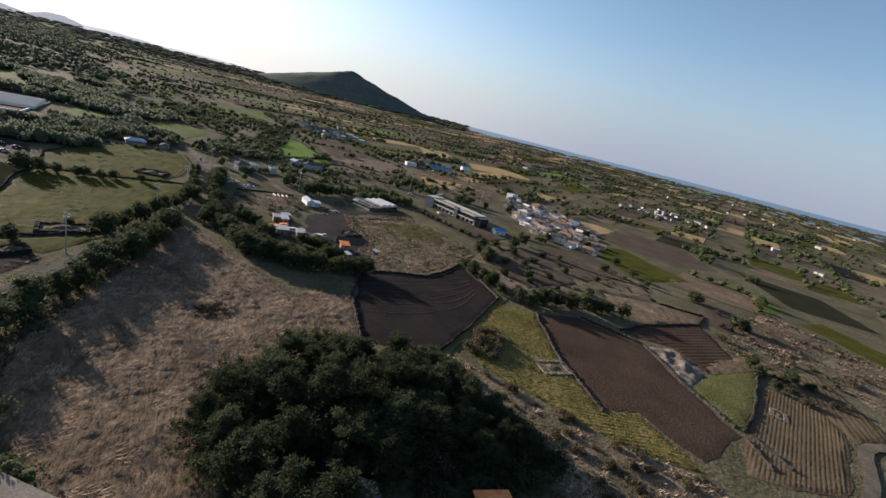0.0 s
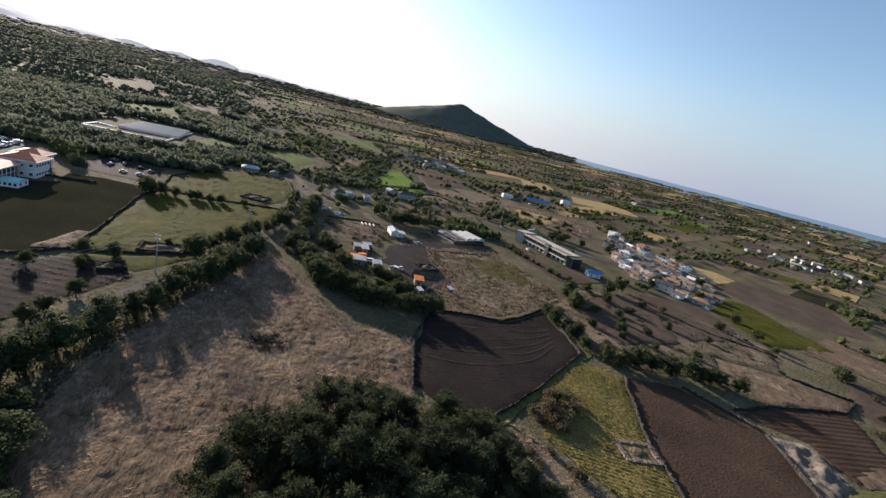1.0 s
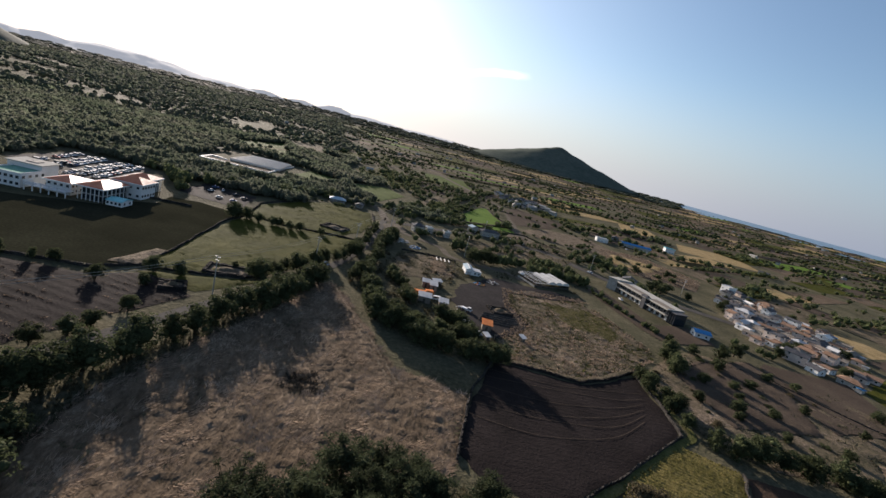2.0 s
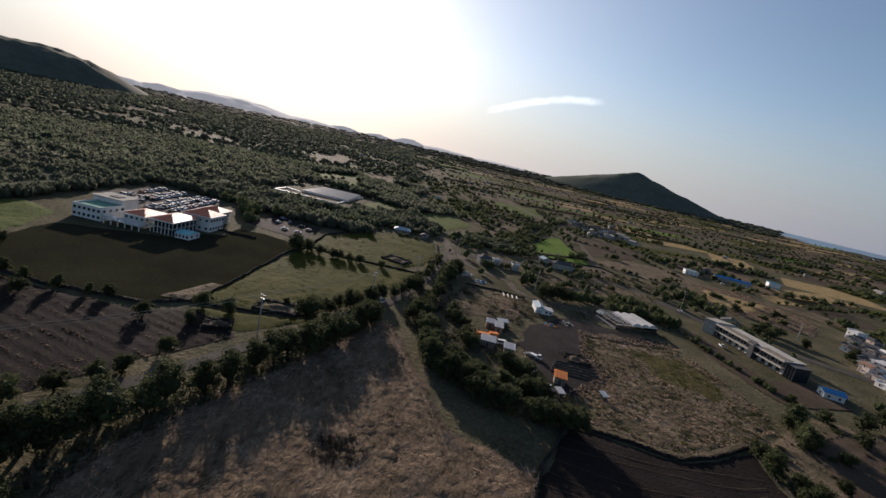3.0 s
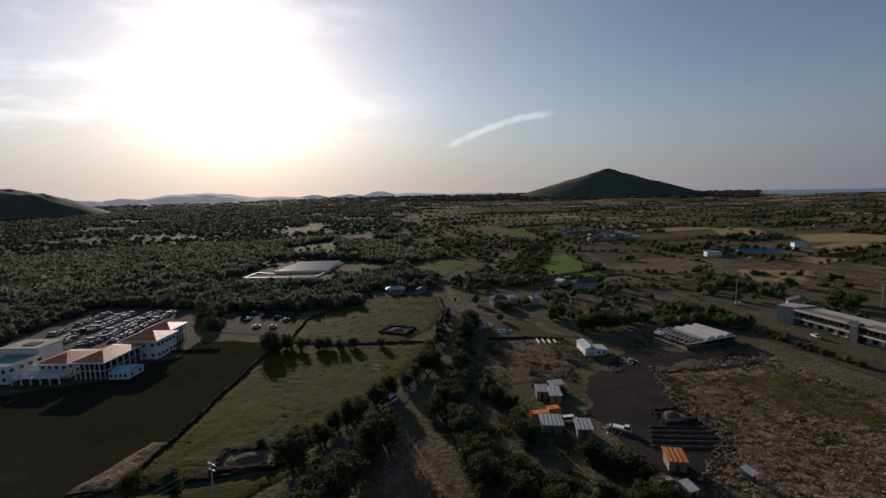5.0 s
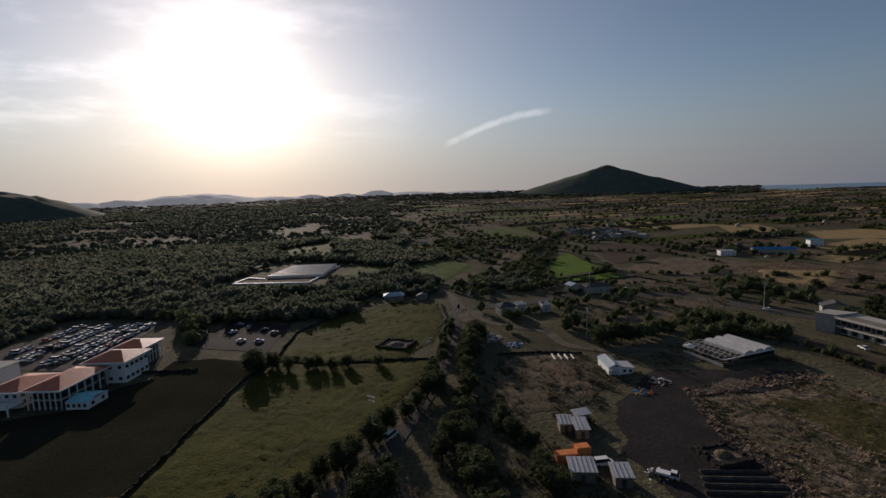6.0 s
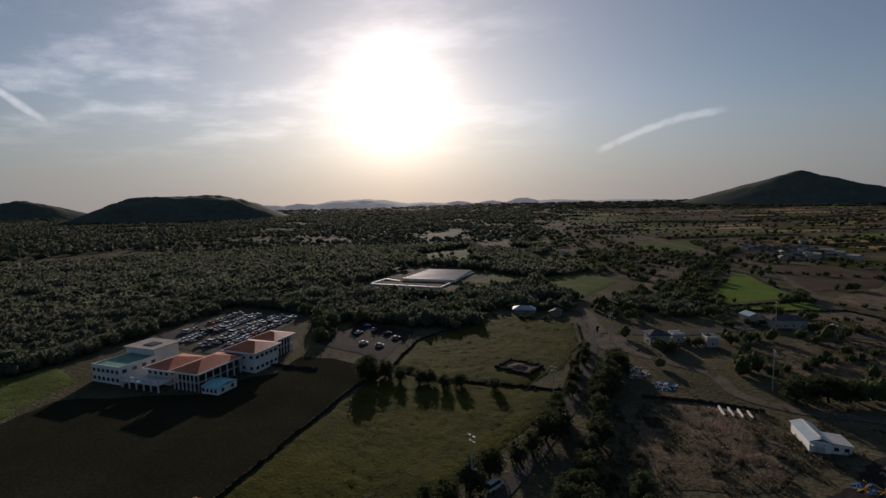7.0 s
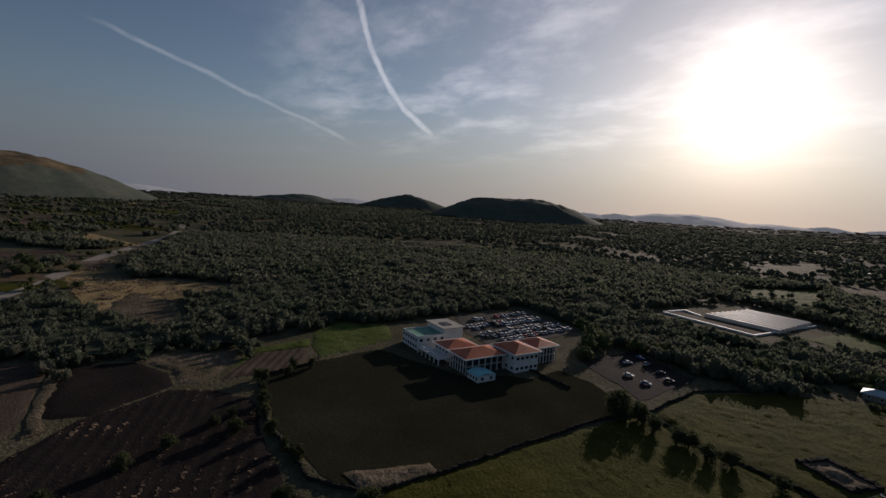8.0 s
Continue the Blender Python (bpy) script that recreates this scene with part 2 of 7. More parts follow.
WHITE = surface("white_render", [(0.5084, 0.5084, 0.492), (0.6068, 0.6068, 0.5904), (0.656, 0.656, 0.6396)], 0.25, 2.0, rough=0.75, bump=0.05)
PINKWALL = surface("pinkish_render", [(0.44, 0.36, 0.31), (0.54, 0.44, 0.38), (0.62, 0.52, 0.46)], 0.25, 2.0, rough=0.75, bump=0.05)
CONCRETE = surface("weathered_concrete", [(0.26, 0.25, 0.22), (0.37, 0.35, 0.31), (0.46, 0.44, 0.39)], 0.25, 2.0, bump=0.1)
REDROOF = surface("red_roof_tiles", [(0.30, 0.075, 0.035), (0.42, 0.11, 0.05), (0.52, 0.17, 0.09)], 0.4, 3.0, rough=0.45, bump=0.12, spec=0.08)
TERRA = surface("dull_terracotta", [(0.144, 0.09, 0.06), (0.225, 0.14, 0.095), (0.306, 0.21, 0.15)], 0.5, 3.0, rough=0.7, bump=0.2)
ORANGE = surface("orange_sheet", [(0.44, 0.14, 0.05), (0.60, 0.22, 0.08), (0.66, 0.30, 0.14)], 0.6, 3.0, rough=0.6, bump=0.1)
GREYROOF = surface("grey_sheet_roof", [(0.30, 0.30, 0.30), (0.42, 0.42, 0.42), (0.52, 0.52, 0.51)], 0.5, 3.0, rough=0.5, bump=0.1)
DARKROOF = surface("dark_slate_roof", [(0.05, 0.05, 0.055), (0.08, 0.08, 0.085), (0.13, 0.125, 0.12)], 0.5, 3.0, rough=0.6, bump=0.2)
BLUEROOF = surface("blue_sheet_roof", [(0.03, 0.15, 0.32), (0.05, 0.21, 0.42), (0.09, 0.27, 0.47)], 0.5, 3.0, rough=0.45, bump=0.1)
PALEBLUE = surface("pale_blue_roof", [(0.2448, 0.324, 0.3744), (0.3312, 0.4032, 0.4464), (0.3888, 0.4536, 0.4896)], 0.5, 3.0, rough=0.45, bump=0.1)
TEAL = surface("turquoise_panel", [(0.12, 0.38, 0.42), (0.20, 0.50, 0.54), (0.28, 0.58, 0.60)], 0.5, 3.0, rough=0.5, bump=0.1)
DECK = surface("green_roof_deck", [(0.10, 0.22, 0.17), (0.15, 0.30, 0.23), (0.22, 0.37, 0.30)], 0.5, 2.0, bump=0.1)
SHEET = surface("milky_sheet", [(0.56, 0.53, 0.48), (0.68, 0.64, 0.59), (0.76, 0.72, 0.67)], 0.3, 2.0, rough=0.55, bump=0.1)
FABRIC = surface("grey_shade_cloth", [(0.33, 0.32, 0.31), (0.45, 0.44, 0.42), (0.54, 0.53, 0.51)], 0.3, 2.0, rough=0.7, bump=0.2)
HAY = surface("bleached_grass", [(0.1711, 0.1241, 0.085), (0.2632, 0.1935, 0.1365), (0.3945, 0.2978, 0.2187)], 0.2, 1.0, bump=0, spread=0.35, thin=0.25, reach=0.2)
WEED = surface("dull_weeds", [(0.0534, 0.0525, 0.0315), (0.0891, 0.0825, 0.0499), (0.1425, 0.125, 0.0814)], 0.12, 0.8, bump=0, spread=0.4, thin=0.3, reach=0.2)
DARKWEED = surface("dead_dark_weeds", [(0.02, 0.018, 0.014), (0.04, 0.034, 0.026), (0.08, 0.064, 0.046)], 0.4, 1.5, bump=0, spread=0.4, thin=0.2)
TURF = surface("turf_blades", [(0.0396, 0.0455, 0.0107), (0.0671, 0.074, 0.0181), (0.1023, 0.0995, 0.0294)], 0.12, 0.8, bump=0, spread=0.35, thin=0.3, reach=0.2)
CROPLEAF = surface("crop_leaf", [(0.0983, 0.0924, 0.0285), (0.1639, 0.1449, 0.0475), (0.2294, 0.1943, 0.0736)], 0.1, 0.8, bump=0, spread=0.35, thin=0.35, reach=0.2)
FRAME = surface("galvanised_tube", [(0.40, 0.40, 0.40), (0.55, 0.55, 0.55)], 1.0, 5.0, rough=0.5, bump=0, metal=0.4)
TIMBER = surface("grey_timber", [(0.12, 0.10, 0.08), (0.20, 0.17, 0.14), (0.27, 0.24, 0.20)], 0.6, 4.0, bump=0.3)
DARKINT = surface("dark_clutter", [(0.03, 0.027, 0.024), (0.07, 0.06, 0.05), (0.14, 0.12, 0.10)], 0.6, 2.0, bump=0.6)
RUBBER = surface("tyre_rubber", [(0.02, 0.02, 0.02), (0.035, 0.035, 0.035)], 1.0, 5.0, bump=0)
WINDOW = glass("window_glass", (0.02, 0.025, 0.03))
PAINTS = [glass(n, c, 0.75) for n, c in (("white_paint", (0.62, 0.62, 0.62)), ("silver_paint", (0.42, 0.43, 0.44)),
                                        ("black_paint", (0.02, 0.02, 0.022)), ("blue_paint", (0.05, 0.10, 0.25)),
                                        ("red_paint", (0.35, 0.03, 0.03)))]

# ---- geometry helpers ----


class Shape:
    """Collects vertices and faces of one mesh."""

    def __init__(self):
        self.v, self.f = [], []

    def add(self, verts, faces):
        n = len(self.v)
        self.v.extend(tuple(p) for p in verts)
        self.f.extend(tuple(n + i for i in face) for face in faces)
        return self

    def box(self, x0, y0, z0, x1, y1, z1):
        p = [(x, y, z) for z in (z0, z1) for x, y in ((x0, y0), (x1, y0), (x1, y1), (x0, y1))]
        return self.add(p, [(3, 2, 1, 0), (4, 5, 6, 7), (0, 1, 5, 4), (1, 2, 6, 5), (2, 3, 7, 6), (3, 0, 4, 7)])

    def beam(self, a, b, w, h=None):
        a, b = Vector(a), Vector(b)
        d = (b - a).normalized()
        side = d.cross(Vector((0, 0, 1)))
        side = side.normalized() if side.length > 1e-3 else Vector((1, 0, 0))
        up = side.cross(d)
        h = h or w
        p = [c + side * w / 2 * i + up * h / 2 * j for c in (a, b) for i, j in ((-1, -1), (1, -1), (1, 1), (-1, 1))]
        return self.add(p, [(3, 2, 1, 0), (4, 5, 6, 7), (0, 1, 5, 4), (1, 2, 6, 5), (2, 3, 7, 6), (3, 0, 4, 7)])

    def tube(self, points, radii, sides=6):
        rings = []
        for n, (p, r) in enumerate(zip(points, radii)):
            d = Vector(points[min(n + 1, len(points) - 1)]) - Vector(points[max(n - 1, 0)])
            q = d.to_track_quat("Z", "Y")
            rings.append([Vector(p) + q @ Vector((r * math.cos(a), r * math.sin(a), 0)) for a in (2 * math.pi * k / sides for k in range(sides))])
        faces = [(n * sides + k, n * sides + (k + 1) % sides, (n + 1) * sides + (k + 1) % sides, (n + 1) * sides + k)
                 for n in range(len(points) - 1) for k in range(sides)]
        faces += [tuple(reversed(range(sides))), tuple((len(points) - 1) * sides + k for k in range(sides))]
        return self.add([p for ring in rings for p in ring], faces)

    def hip(self, x0, y0, x1, y1, z, rise, over=0.7, thick=0.25):
        """A hipped roof with eaves that stand out."""
        x0, y0, x1, y1 = x0 - over, y0 - over, x1 + over, y1 + over
        w = min(x1 - x0, y1 - y0) / 2
        if x1 - x0 >= y1 - y0:
            r = [(x0 + w, (y0 + y1) / 2, z + rise), (x1 - w, (y0 + y1) / 2, z + rise)]
            faces = [(4, 5, 9, 8), (5, 6, 9), (6, 7, 8, 9), (7, 4, 8)]
        else:
            r = [((x0 + x1) / 2, y0 + w, z + rise), ((x0 + x1) / 2, y1 - w, z + rise)]
            faces = [(4, 5, 8), (5, 6, 9, 8), (6, 7, 9), (7, 4, 8, 9)]
        p = [(x, y, q) for q in (z - thick, z) for x, y in ((x0, y0), (x1, y0), (x1, y1), (x0, y1))] + r
        return self.add(p, [(3, 2, 1, 0), (0, 1, 5, 4), (1, 2, 6, 5), (2, 3, 7, 6), (3, 0, 4, 7)] + faces)

    def gable(self, x0, y0, x1, y1, z, rise, over=0.4, thick=0.15):
        """A pitched roof with its ridge along y."""
        x0, y0, x1, y1 = x0 - over, y0 - over, x1 + over, y1 + over
        xm = (x0 + x1) / 2
        p = []
        for y in (y0, y1):
            p += [(x0, y, z - thick), (xm, y, z + rise - thick), (x1, y, z - thick), (x1, y, z), (xm, y, z + rise), (x0, y, z)]
        faces = [(0, 1, 4, 5), (1, 2, 3, 4), (11, 10, 7, 6), (10, 9, 8, 7)]
        faces += [(5, 4, 10, 11), (4, 3, 9, 10), (1, 0, 6, 7), (2, 1, 7, 8), (0, 5, 11, 6), (3, 2, 8, 9)]
        return self.add(p, faces)

    def vault(self, x0, x1, y, width, z, rise, steps=8):
        """A barrel vault along x, closed at both ends."""
        arc = [(y + width / 2 * math.cos(a), z + rise * math.sin(a)) for a in (math.pi * k / steps for k in range(steps + 1))]
        p = [(x, b, c) for x in (x0, x1) for b, c in arc]
        n = steps + 1
        faces = [(k, n + k, n + k + 1, k + 1) for k in range(steps)] + [tuple(range(n)), tuple(reversed(range(n, 2 * n))), (0, n - 1, 2 * n - 1, n)]
        return self.add(p, faces)

    def turned(self):
        """The shape turned by a quarter, from x to y."""
        self.v = [(-y, x, z) for x, y, z in self.v]
        return self

    def mesh(self, name, material, smooth=False):
        me = bpy.data.meshes.new(name)
        me.from_pydata(self.v, [], self.f)
        me.materials.append(material)
        if smooth:
            me.shade_smooth()
        me.update()
        return me


def part(name, shape, material, parent=None, label="", smooth=False):
    """Links a shape as one mesh object under a thing or a part."""
    ob = new(name, shape if isinstance(shape, bpy.types.Mesh) else shape.mesh(name, material, smooth))
    if parent:
        ob.parent = parent
    else:
        ob.matrix_basis = PLAN
    return tagged(ob, label)


def thing(name, label, category, m=None, group=""):
    ob = new(name)
    ob.empty_display_size = 0.5
    ob.matrix_basis = PLAN @ (m or Matrix())
    return tagged(ob, label, category, group)


def setting(name, shape, material, label="", category="", smooth=False, kind="structure"):
    return tagged(part(name, shape, material, None, label, smooth), label, category, "", kind)


def rnd(a, b):
    return random.uniform(a, b)


def wave(x, y, size, seed=0.0):
    return noise.noise(Vector((x / size, y / size, seed)))


def inside(x, y, poly):
    odd, j = False, len(poly) - 1
    for i, (xi, yi) in enumerate(poly):
        xj, yj = poly[j]
        if (yi > y) != (yj > y) and x < (xj - xi) * (y - yi) / (yj - yi) + xi:
            odd = not odd
        j = i
    return odd


def edge_distance(x, y, poly):
    best = 1e9
    for (ax, ay), (bx, by) in zip(poly, poly[1:] + poly[:1]):
        dx, dy = bx - ax, by - ay
        t = max(0.0, min(1.0, ((x - ax) * dx + (y - ay) * dy) / (dx * dx + dy * dy + 1e-9)))
        best = min(best, math.hypot(x - ax - t * dx, y - ay - t * dy))
    return best


def softened(poly, wobble=1.0, step=4.0, seed=0.0):
    """The outline of a field, with its long sides made a little uneven."""
    out = []
    for (ax, ay), (bx, by) in zip(poly, poly[1:] + poly[:1]):
        d = math.hypot(bx - ax, by - ay)
        n = max(1, int(d / step))
        for k in range(n):
            t = k / n
            x, y = ax + (bx - ax) * t, ay + (by - ay) * t
            dx = wave(x, y, 9.0, seed + 3.1) + 0.55 * wave(x, y, 2.3, seed + 5.3)
            dy = wave(x, y, 9.0, seed + 8.7) + 0.55 * wave(x, y, 2.3, seed + 1.9)
            out.append((x + wobble * dx, y + wobble * dy))
    return out


def clip(poly, x0, y0, x1, y1):
    """The part of a polygon in a square cell."""
    for axis, limit, keep in ((0, x0, 1), (0, x1, -1), (1, y0, 1), (1, y1, -1)):
        out = []
        for p, q in zip(poly, poly[1:] + poly[:1]):
            a, b = keep * (p[axis] - limit), keep * (q[axis] - limit)
            if a >= 0:
                out.append(p)
            if (a > 0 > b) or (a < 0 < b):
                t = a / (a - b)
                out.append((p[0] + (q[0] - p[0]) * t, p[1] + (q[1] - p[1]) * t))
        poly = out
        if len(poly) < 3:
            return []
    return poly


NEAR = []
LANES = []


def field(name, corners, material, label, step=2.0, height=None, lift=0.06, wobble=1.0, turn=0.0, category="field"):
    """A field as a sheet of its own on the ground. height(u, v): relief along and across its rows."""
    NEAR.append(corners)
    poly = softened(corners, wobble, max(1.2, step), len(corners))
    c, s = math.cos(radians(turn)), math.sin(radians(turn))
    uv = [(x * c + y * s, -x * s + y * c) for x, y in poly]
    us, vs = [p[0] for p in uv], [p[1] for p in uv]
    index, verts, faces = {}, [], []

    def vertex(u, v):
        key = (round(u, 3), round(v, 3))
        if key not in index:
            z = lift
            if height:
                fade = min(1.0, edge_distance(u, v, uv) / 1.5)
                z += fade * height(u, v)
            index[key] = len(verts)
            verts.append((u * c - v * s, u * s + v * c, z))
        return index[key]

    ny = int((max(vs) - min(vs)) / step) + 1
    nx = int((max(us) - min(us)) / step) + 1
    u0, v0 = min(us), min(vs)
    for j in range(ny):
        for i in range(nx):
            a, b = u0 + i * step, v0 + j * step
            cell = clip(uv, a, b, a + step, b + step)
            ids = []
            for p in cell:
                k = vertex(*p)
                if k not in ids:
                    ids.append(k)
            if len(ids) >= 3:
                faces.append(tuple(ids))
    shape = Shape()
    shape.v, shape.f = verts, faces
    return setting(name, shape, material, label, category, smooth=True)


def ribbon(name, line, width, material, label, category="road", lift=0.12):
    """A lane of even width with slightly ragged edges along a smooth line."""
    pts = [Vector((x, y, 0)) for x, y in line]
    dense = []
    for i in range(len(pts) - 1):
        p0, p1, p2, p3 = pts[max(i - 1, 0)], pts[i], pts[i + 1], pts[min(i + 2, len(pts) - 1)]
        n = max(2, int((p2 - p1).length / 3))
        for k in range(n):
            t = k / n
            dense.append(0.5 * (2 * p1 + (p2 - p0) * t + (2 * p0 - 5 * p1 + 4 * p2 - p3) * t * t + (3 * p1 - p0 - 3 * p2 + p3) * t ** 3))
    dense.append(pts[-1])
    LANES.extend((p.x, p.y) for p in dense)
    verts, faces = [], []
    for i, p in enumerate(dense):
        d = (dense[min(i + 1, len(dense) - 1)] - dense[max(i - 1, 0)]).normalized()
        n = Vector((-d.y, d.x, 0))
        for q in (-1, -0.33, 0.33, 1):
            w = width / 2 * q * (1 + 0.12 * wave(p.x * 1.3, p.y * 1.3, 3.0, q) * abs(q))
            verts.append((p.x + n.x * w, p.y + n.y * w, lift + 0.03 * (1 - abs(q))))
    for i in range(len(dense) - 1):
        for k in range(3):
            a = i * 4 + k
            faces.append((a + 1, a, a + 4, a + 5))
    shape = Shape()
    shape.v, shape.f = verts, faces
    return setting(name, shape, material, label, category, smooth=True), dense


# ---- ground, sea and distance ----
def rise(x, y):
    """Height of the land far out, where it climbs slowly inland."""
    yaw, far = np.degrees(np.arctan2(-x, y)), np.hypot(x, y)
    amount = 36 + 32 * np.exp(-((yaw - 2) / 30) ** 2) - 18 * np.clip((yaw - 40) / 40, 0, 1) - 14 * np.clip((-yaw - 60) / 60, 0, 1)
    return amount * np.clip((far - 1100) / 2386, 0, 1) ** 1.4


def build_ground():
    rings = [0, 60, 120, 200, 300, 450, 700, 1100, 1300, 1500, 1700, 1900, 2100, 2300, 2500, 2700, 2900, 3100, 3300, 3486]
    seg = 144
    verts, faces = [(0, 60, 0)], []
    for r in rings[1:]:
        for k in range(seg):
            a = 2 * math.pi * k / seg
            x, y = r * math.cos(a), 60 * (1 - r / 3486) + r * math.sin(a)
            verts.append((x, y, float(rise(x, y))))
    for k in range(seg):
        faces.append((0, 1 + k, 1 + (k + 1) % seg))
    for n in range(len(rings) - 2):
        for k in range(seg):
            a, b = 1 + n * seg + k, 1 + n * seg + (k + 1) % seg
            faces.append((a, a + seg, b + seg, b))
    shape = Shape()
    shape.v, shape.f = verts, faces
    setting("ground", shape, SCRUB, "rough scrubby farmland with dry grass and brush", "ground", smooth=True)


def build_sea():
    coast = [(-26, 3100), (-34, 2500), (-44, 2250), (-56, 2050), (-70, 1850), (-82, 1600), (-96, 1400), (-115, 1300)]
    inner = []
    for (ya, ra), (yb, rb) in zip(coast, coast[1:]):
        for k in range(8):
            t = k / 8
            yaw, r = ya + (yb - ya) * t, ra + (rb - ra) * t
            d = toward(yaw, 0)
            r *= 1 + 0.05 * wave(yaw, 0, 3.0)
            rows_out = [r + (3484 - r) * q / 10 for q in range(11)]
            inner.append([(d.x * q, d.y * q, 0.7 + float(rise(d.x * q, d.y * q))) for q in rows_out])
    shape = Shape().add([p for line in inner for p in line], [(i * 11 + q, i * 11 + q + 1, i * 11 + q + 12, i * 11 + q + 11) for i in range(len(inner) - 1) for q in range(10)])
    setting("sea", shape, SEA, "calm blue sea along the coast", "water", smooth=True)


def hill(name, yaw, far, top, half, material, label, shape_power=1.3, skew=0.0, twin=0.0, rough=0.12, deep=0.7, point=0.2, cap=None):
    """A wooded hill: yaw and far say where it stands, top its height, half its half width; twin parts it into two tops."""
    c = toward(yaw, 0) * far
    side = Vector((c.y, -c.x, 0)).normalized()
    ahead = Vector((side.y, -side.x, 0))
    nx, ny = 72, 30
    verts, faces = [], []
    for j in range(ny + 1):
        for i in range(nx + 1):
            u, v = 2 * i / nx - 1, 2 * j / ny - 1
            r = math.hypot((u - skew * (1 - abs(u))), v)
            h = point * max(0.0, 1 - r) ** shape_power + (1 - point) * max(0.0, 1 - r * r) ** 1.8
            if twin:
                h = max(0.0, 1 - r ** 2.2) ** 1.25 * (1 - twin * math.exp(-((u - 0.02) / 0.22) ** 2))
            p = c + side * (u * half) + ahead * (v * half * deep)
            z = top * h * (1 + rough * noise.fractal(Vector((p.x, p.y, 0)) / (half * 0.22), 0.9, 2.0, 5))
            verts.append((p.x, p.y, z - 1.0 + float(rise(p.x, p.y)) * 0.9))
    for j in range(ny):
        for i in range(nx):
            a = j * (nx + 1) + i
            faces.append((a, a + 1, a + nx + 2, a + nx + 1))
    s = Shape()
    s.v, s.f = verts, faces
    ob = setting(name, s, material, label, "hill", smooth=True)
    if cap:
        ob.data.materials.append(cap)
        for f in ob.data.polygons:
            if f.center.z > top * (0.6 + 0.25 * wave(f.center.x, f.center.y, 120.0)):
                f.material_index = 1
    return ob


# haze over the farthest ridges, put in as pale colour and a faint glow
for node in [n for n in HAZE_PAINT.node_tree.nodes if n.type == "BSDF_PRINCIPLED"]:
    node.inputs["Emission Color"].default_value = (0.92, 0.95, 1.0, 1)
    node.inputs["Emission Strength"].default_value = HAZE_GLOW
build_ground()
build_sea()
hill("hill", -20.0, 2900, 160, 560, HILL, "dark wooded volcanic cone rising over the plain", 1.0, 0.02, rough=0.07, point=0.94)
hill("hill", 46.4, 2100, 106, 410, HILL, "broad wooded hill with two rounded tops", twin=0.13)
hill("hill", 60.2, 3000, 94, 360, HILL, "rounded wooded hill in the distance", 1.25, point=0.55)
hill("hill", 74.0, 3000, 50, 380, HILL, "long low wooded hill", 1.15, 0.2, point=0.5)
hill("hill", 102.6, 1750, 122, 500, HILL, "large wooded hill with bare brown grass on its top", twin=0.04, cap=GRASSHILL)
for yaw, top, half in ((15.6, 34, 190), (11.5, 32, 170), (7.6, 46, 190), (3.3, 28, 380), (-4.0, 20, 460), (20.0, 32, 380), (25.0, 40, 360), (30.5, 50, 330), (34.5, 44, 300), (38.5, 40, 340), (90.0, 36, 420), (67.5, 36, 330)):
    hill("backdrop_hill", yaw, 3300, top, half, HAZE_PAINT, "small far hill with haze painted as a pale glow", 1.2)
hill("backdrop_mountain", 28.0, 3380, 66, 620, HAZE_PAINT, "very far mountain with haze painted as a pale glow", 1.3)

# ---- near fields ----


def tussock(u, v):
    return 0.55 * max(0.0, wave(u, v * 1.7, 1.9, 1.0) + 0.5 * wave(u, v, 1.1, 4.0)) + 0.2 * (1 + wave(u, v, 9.0, 2.0))


def rubble(u, v):
    return 0.36 * max(0.0, wave(u, v, 1.6, 5.0)) + 0.3 * max(0.0, wave(u, v, 1.0, 7.0)) + 0.1 * (1 + wave(u, v, 7.0, 3.0))


def boulders(u, v):
    return 1.6 * max(0.0, wave(u, v, 3.2, 5.0) + 0.15) + 0.8 * max(0.0, wave(u, v, 1.4, 7.0))


def rows(pitch, depth, uneven=0.25):
    def height(u, v):
        return depth * (0.5 + 0.5 * math.sin(2 * math.pi * v / pitch + 0.5 * wave(u, v, 12.0))) * (1 - uneven + uneven * wave(u, v, 2.5)) + 0.1 * (1 + wave(u, v, 10.0))
    return height


def crop_row(u, v):
    """Where across a crop row a place lies, from 0 to 1; the rows swing gently."""
    return ((v + 1.6 * wave(u, v, 26.0, 3.0)) / 1.05) % 1


def leafy(u, v):
    return 0.26 * math.sin(math.pi * crop_row(u, v)) + 0.16 * max(0.0, wave(u, v, 1.0, 3.0))


FIELD_A = [(-35, -18), (-38.5, -4), (-37.5, 10), (-29.8, 31.7), (-20.6, 54.1), (-12.8, 78.8), (-7.2, 80.5), (3.7, 52.7), (11.7, 34), (27.8, 27.8), (22.3, 7.4), (14.5, -9.8), (-1.3, -25.3), (-11, -31.6), (-20.9, -27.9)]
field("field", FIELD_A, DRY, "wide field of flattened dry tan grass", 0.8, tussock)
FIELD_B = [(23.2, 9.2), (29.3, 30.1), (37.9, 46.1), (46.1, 45.5), (60.6, 42.2), (70.8, 46.7), (81.4, 52.9), (80, 36.1), (77.4, 25.4), (53.9, 8.8), (36.9, -2.1), (26.6, 3.1)]
field("field", FIELD_B, PLOUGH, "freshly ploughed field of almost black soil", 0.5, rows(1.5, 0.06), turn=-5.5)
FIELD_C = [(75.3, 21.6), (85.5, 15.8), (70.7, -9.2), (63.6, -29.9), (72.8, -32.4), (70, -49.5), (64.2, -44.6), (58, -37), (51.9, -22.7), (46, -8.3), (53.9, 7.3)]
field("field", FIELD_C, CROP, "yellow-green field of knee-high leafy crop in rows", 0.35, leafy, turn=-28)
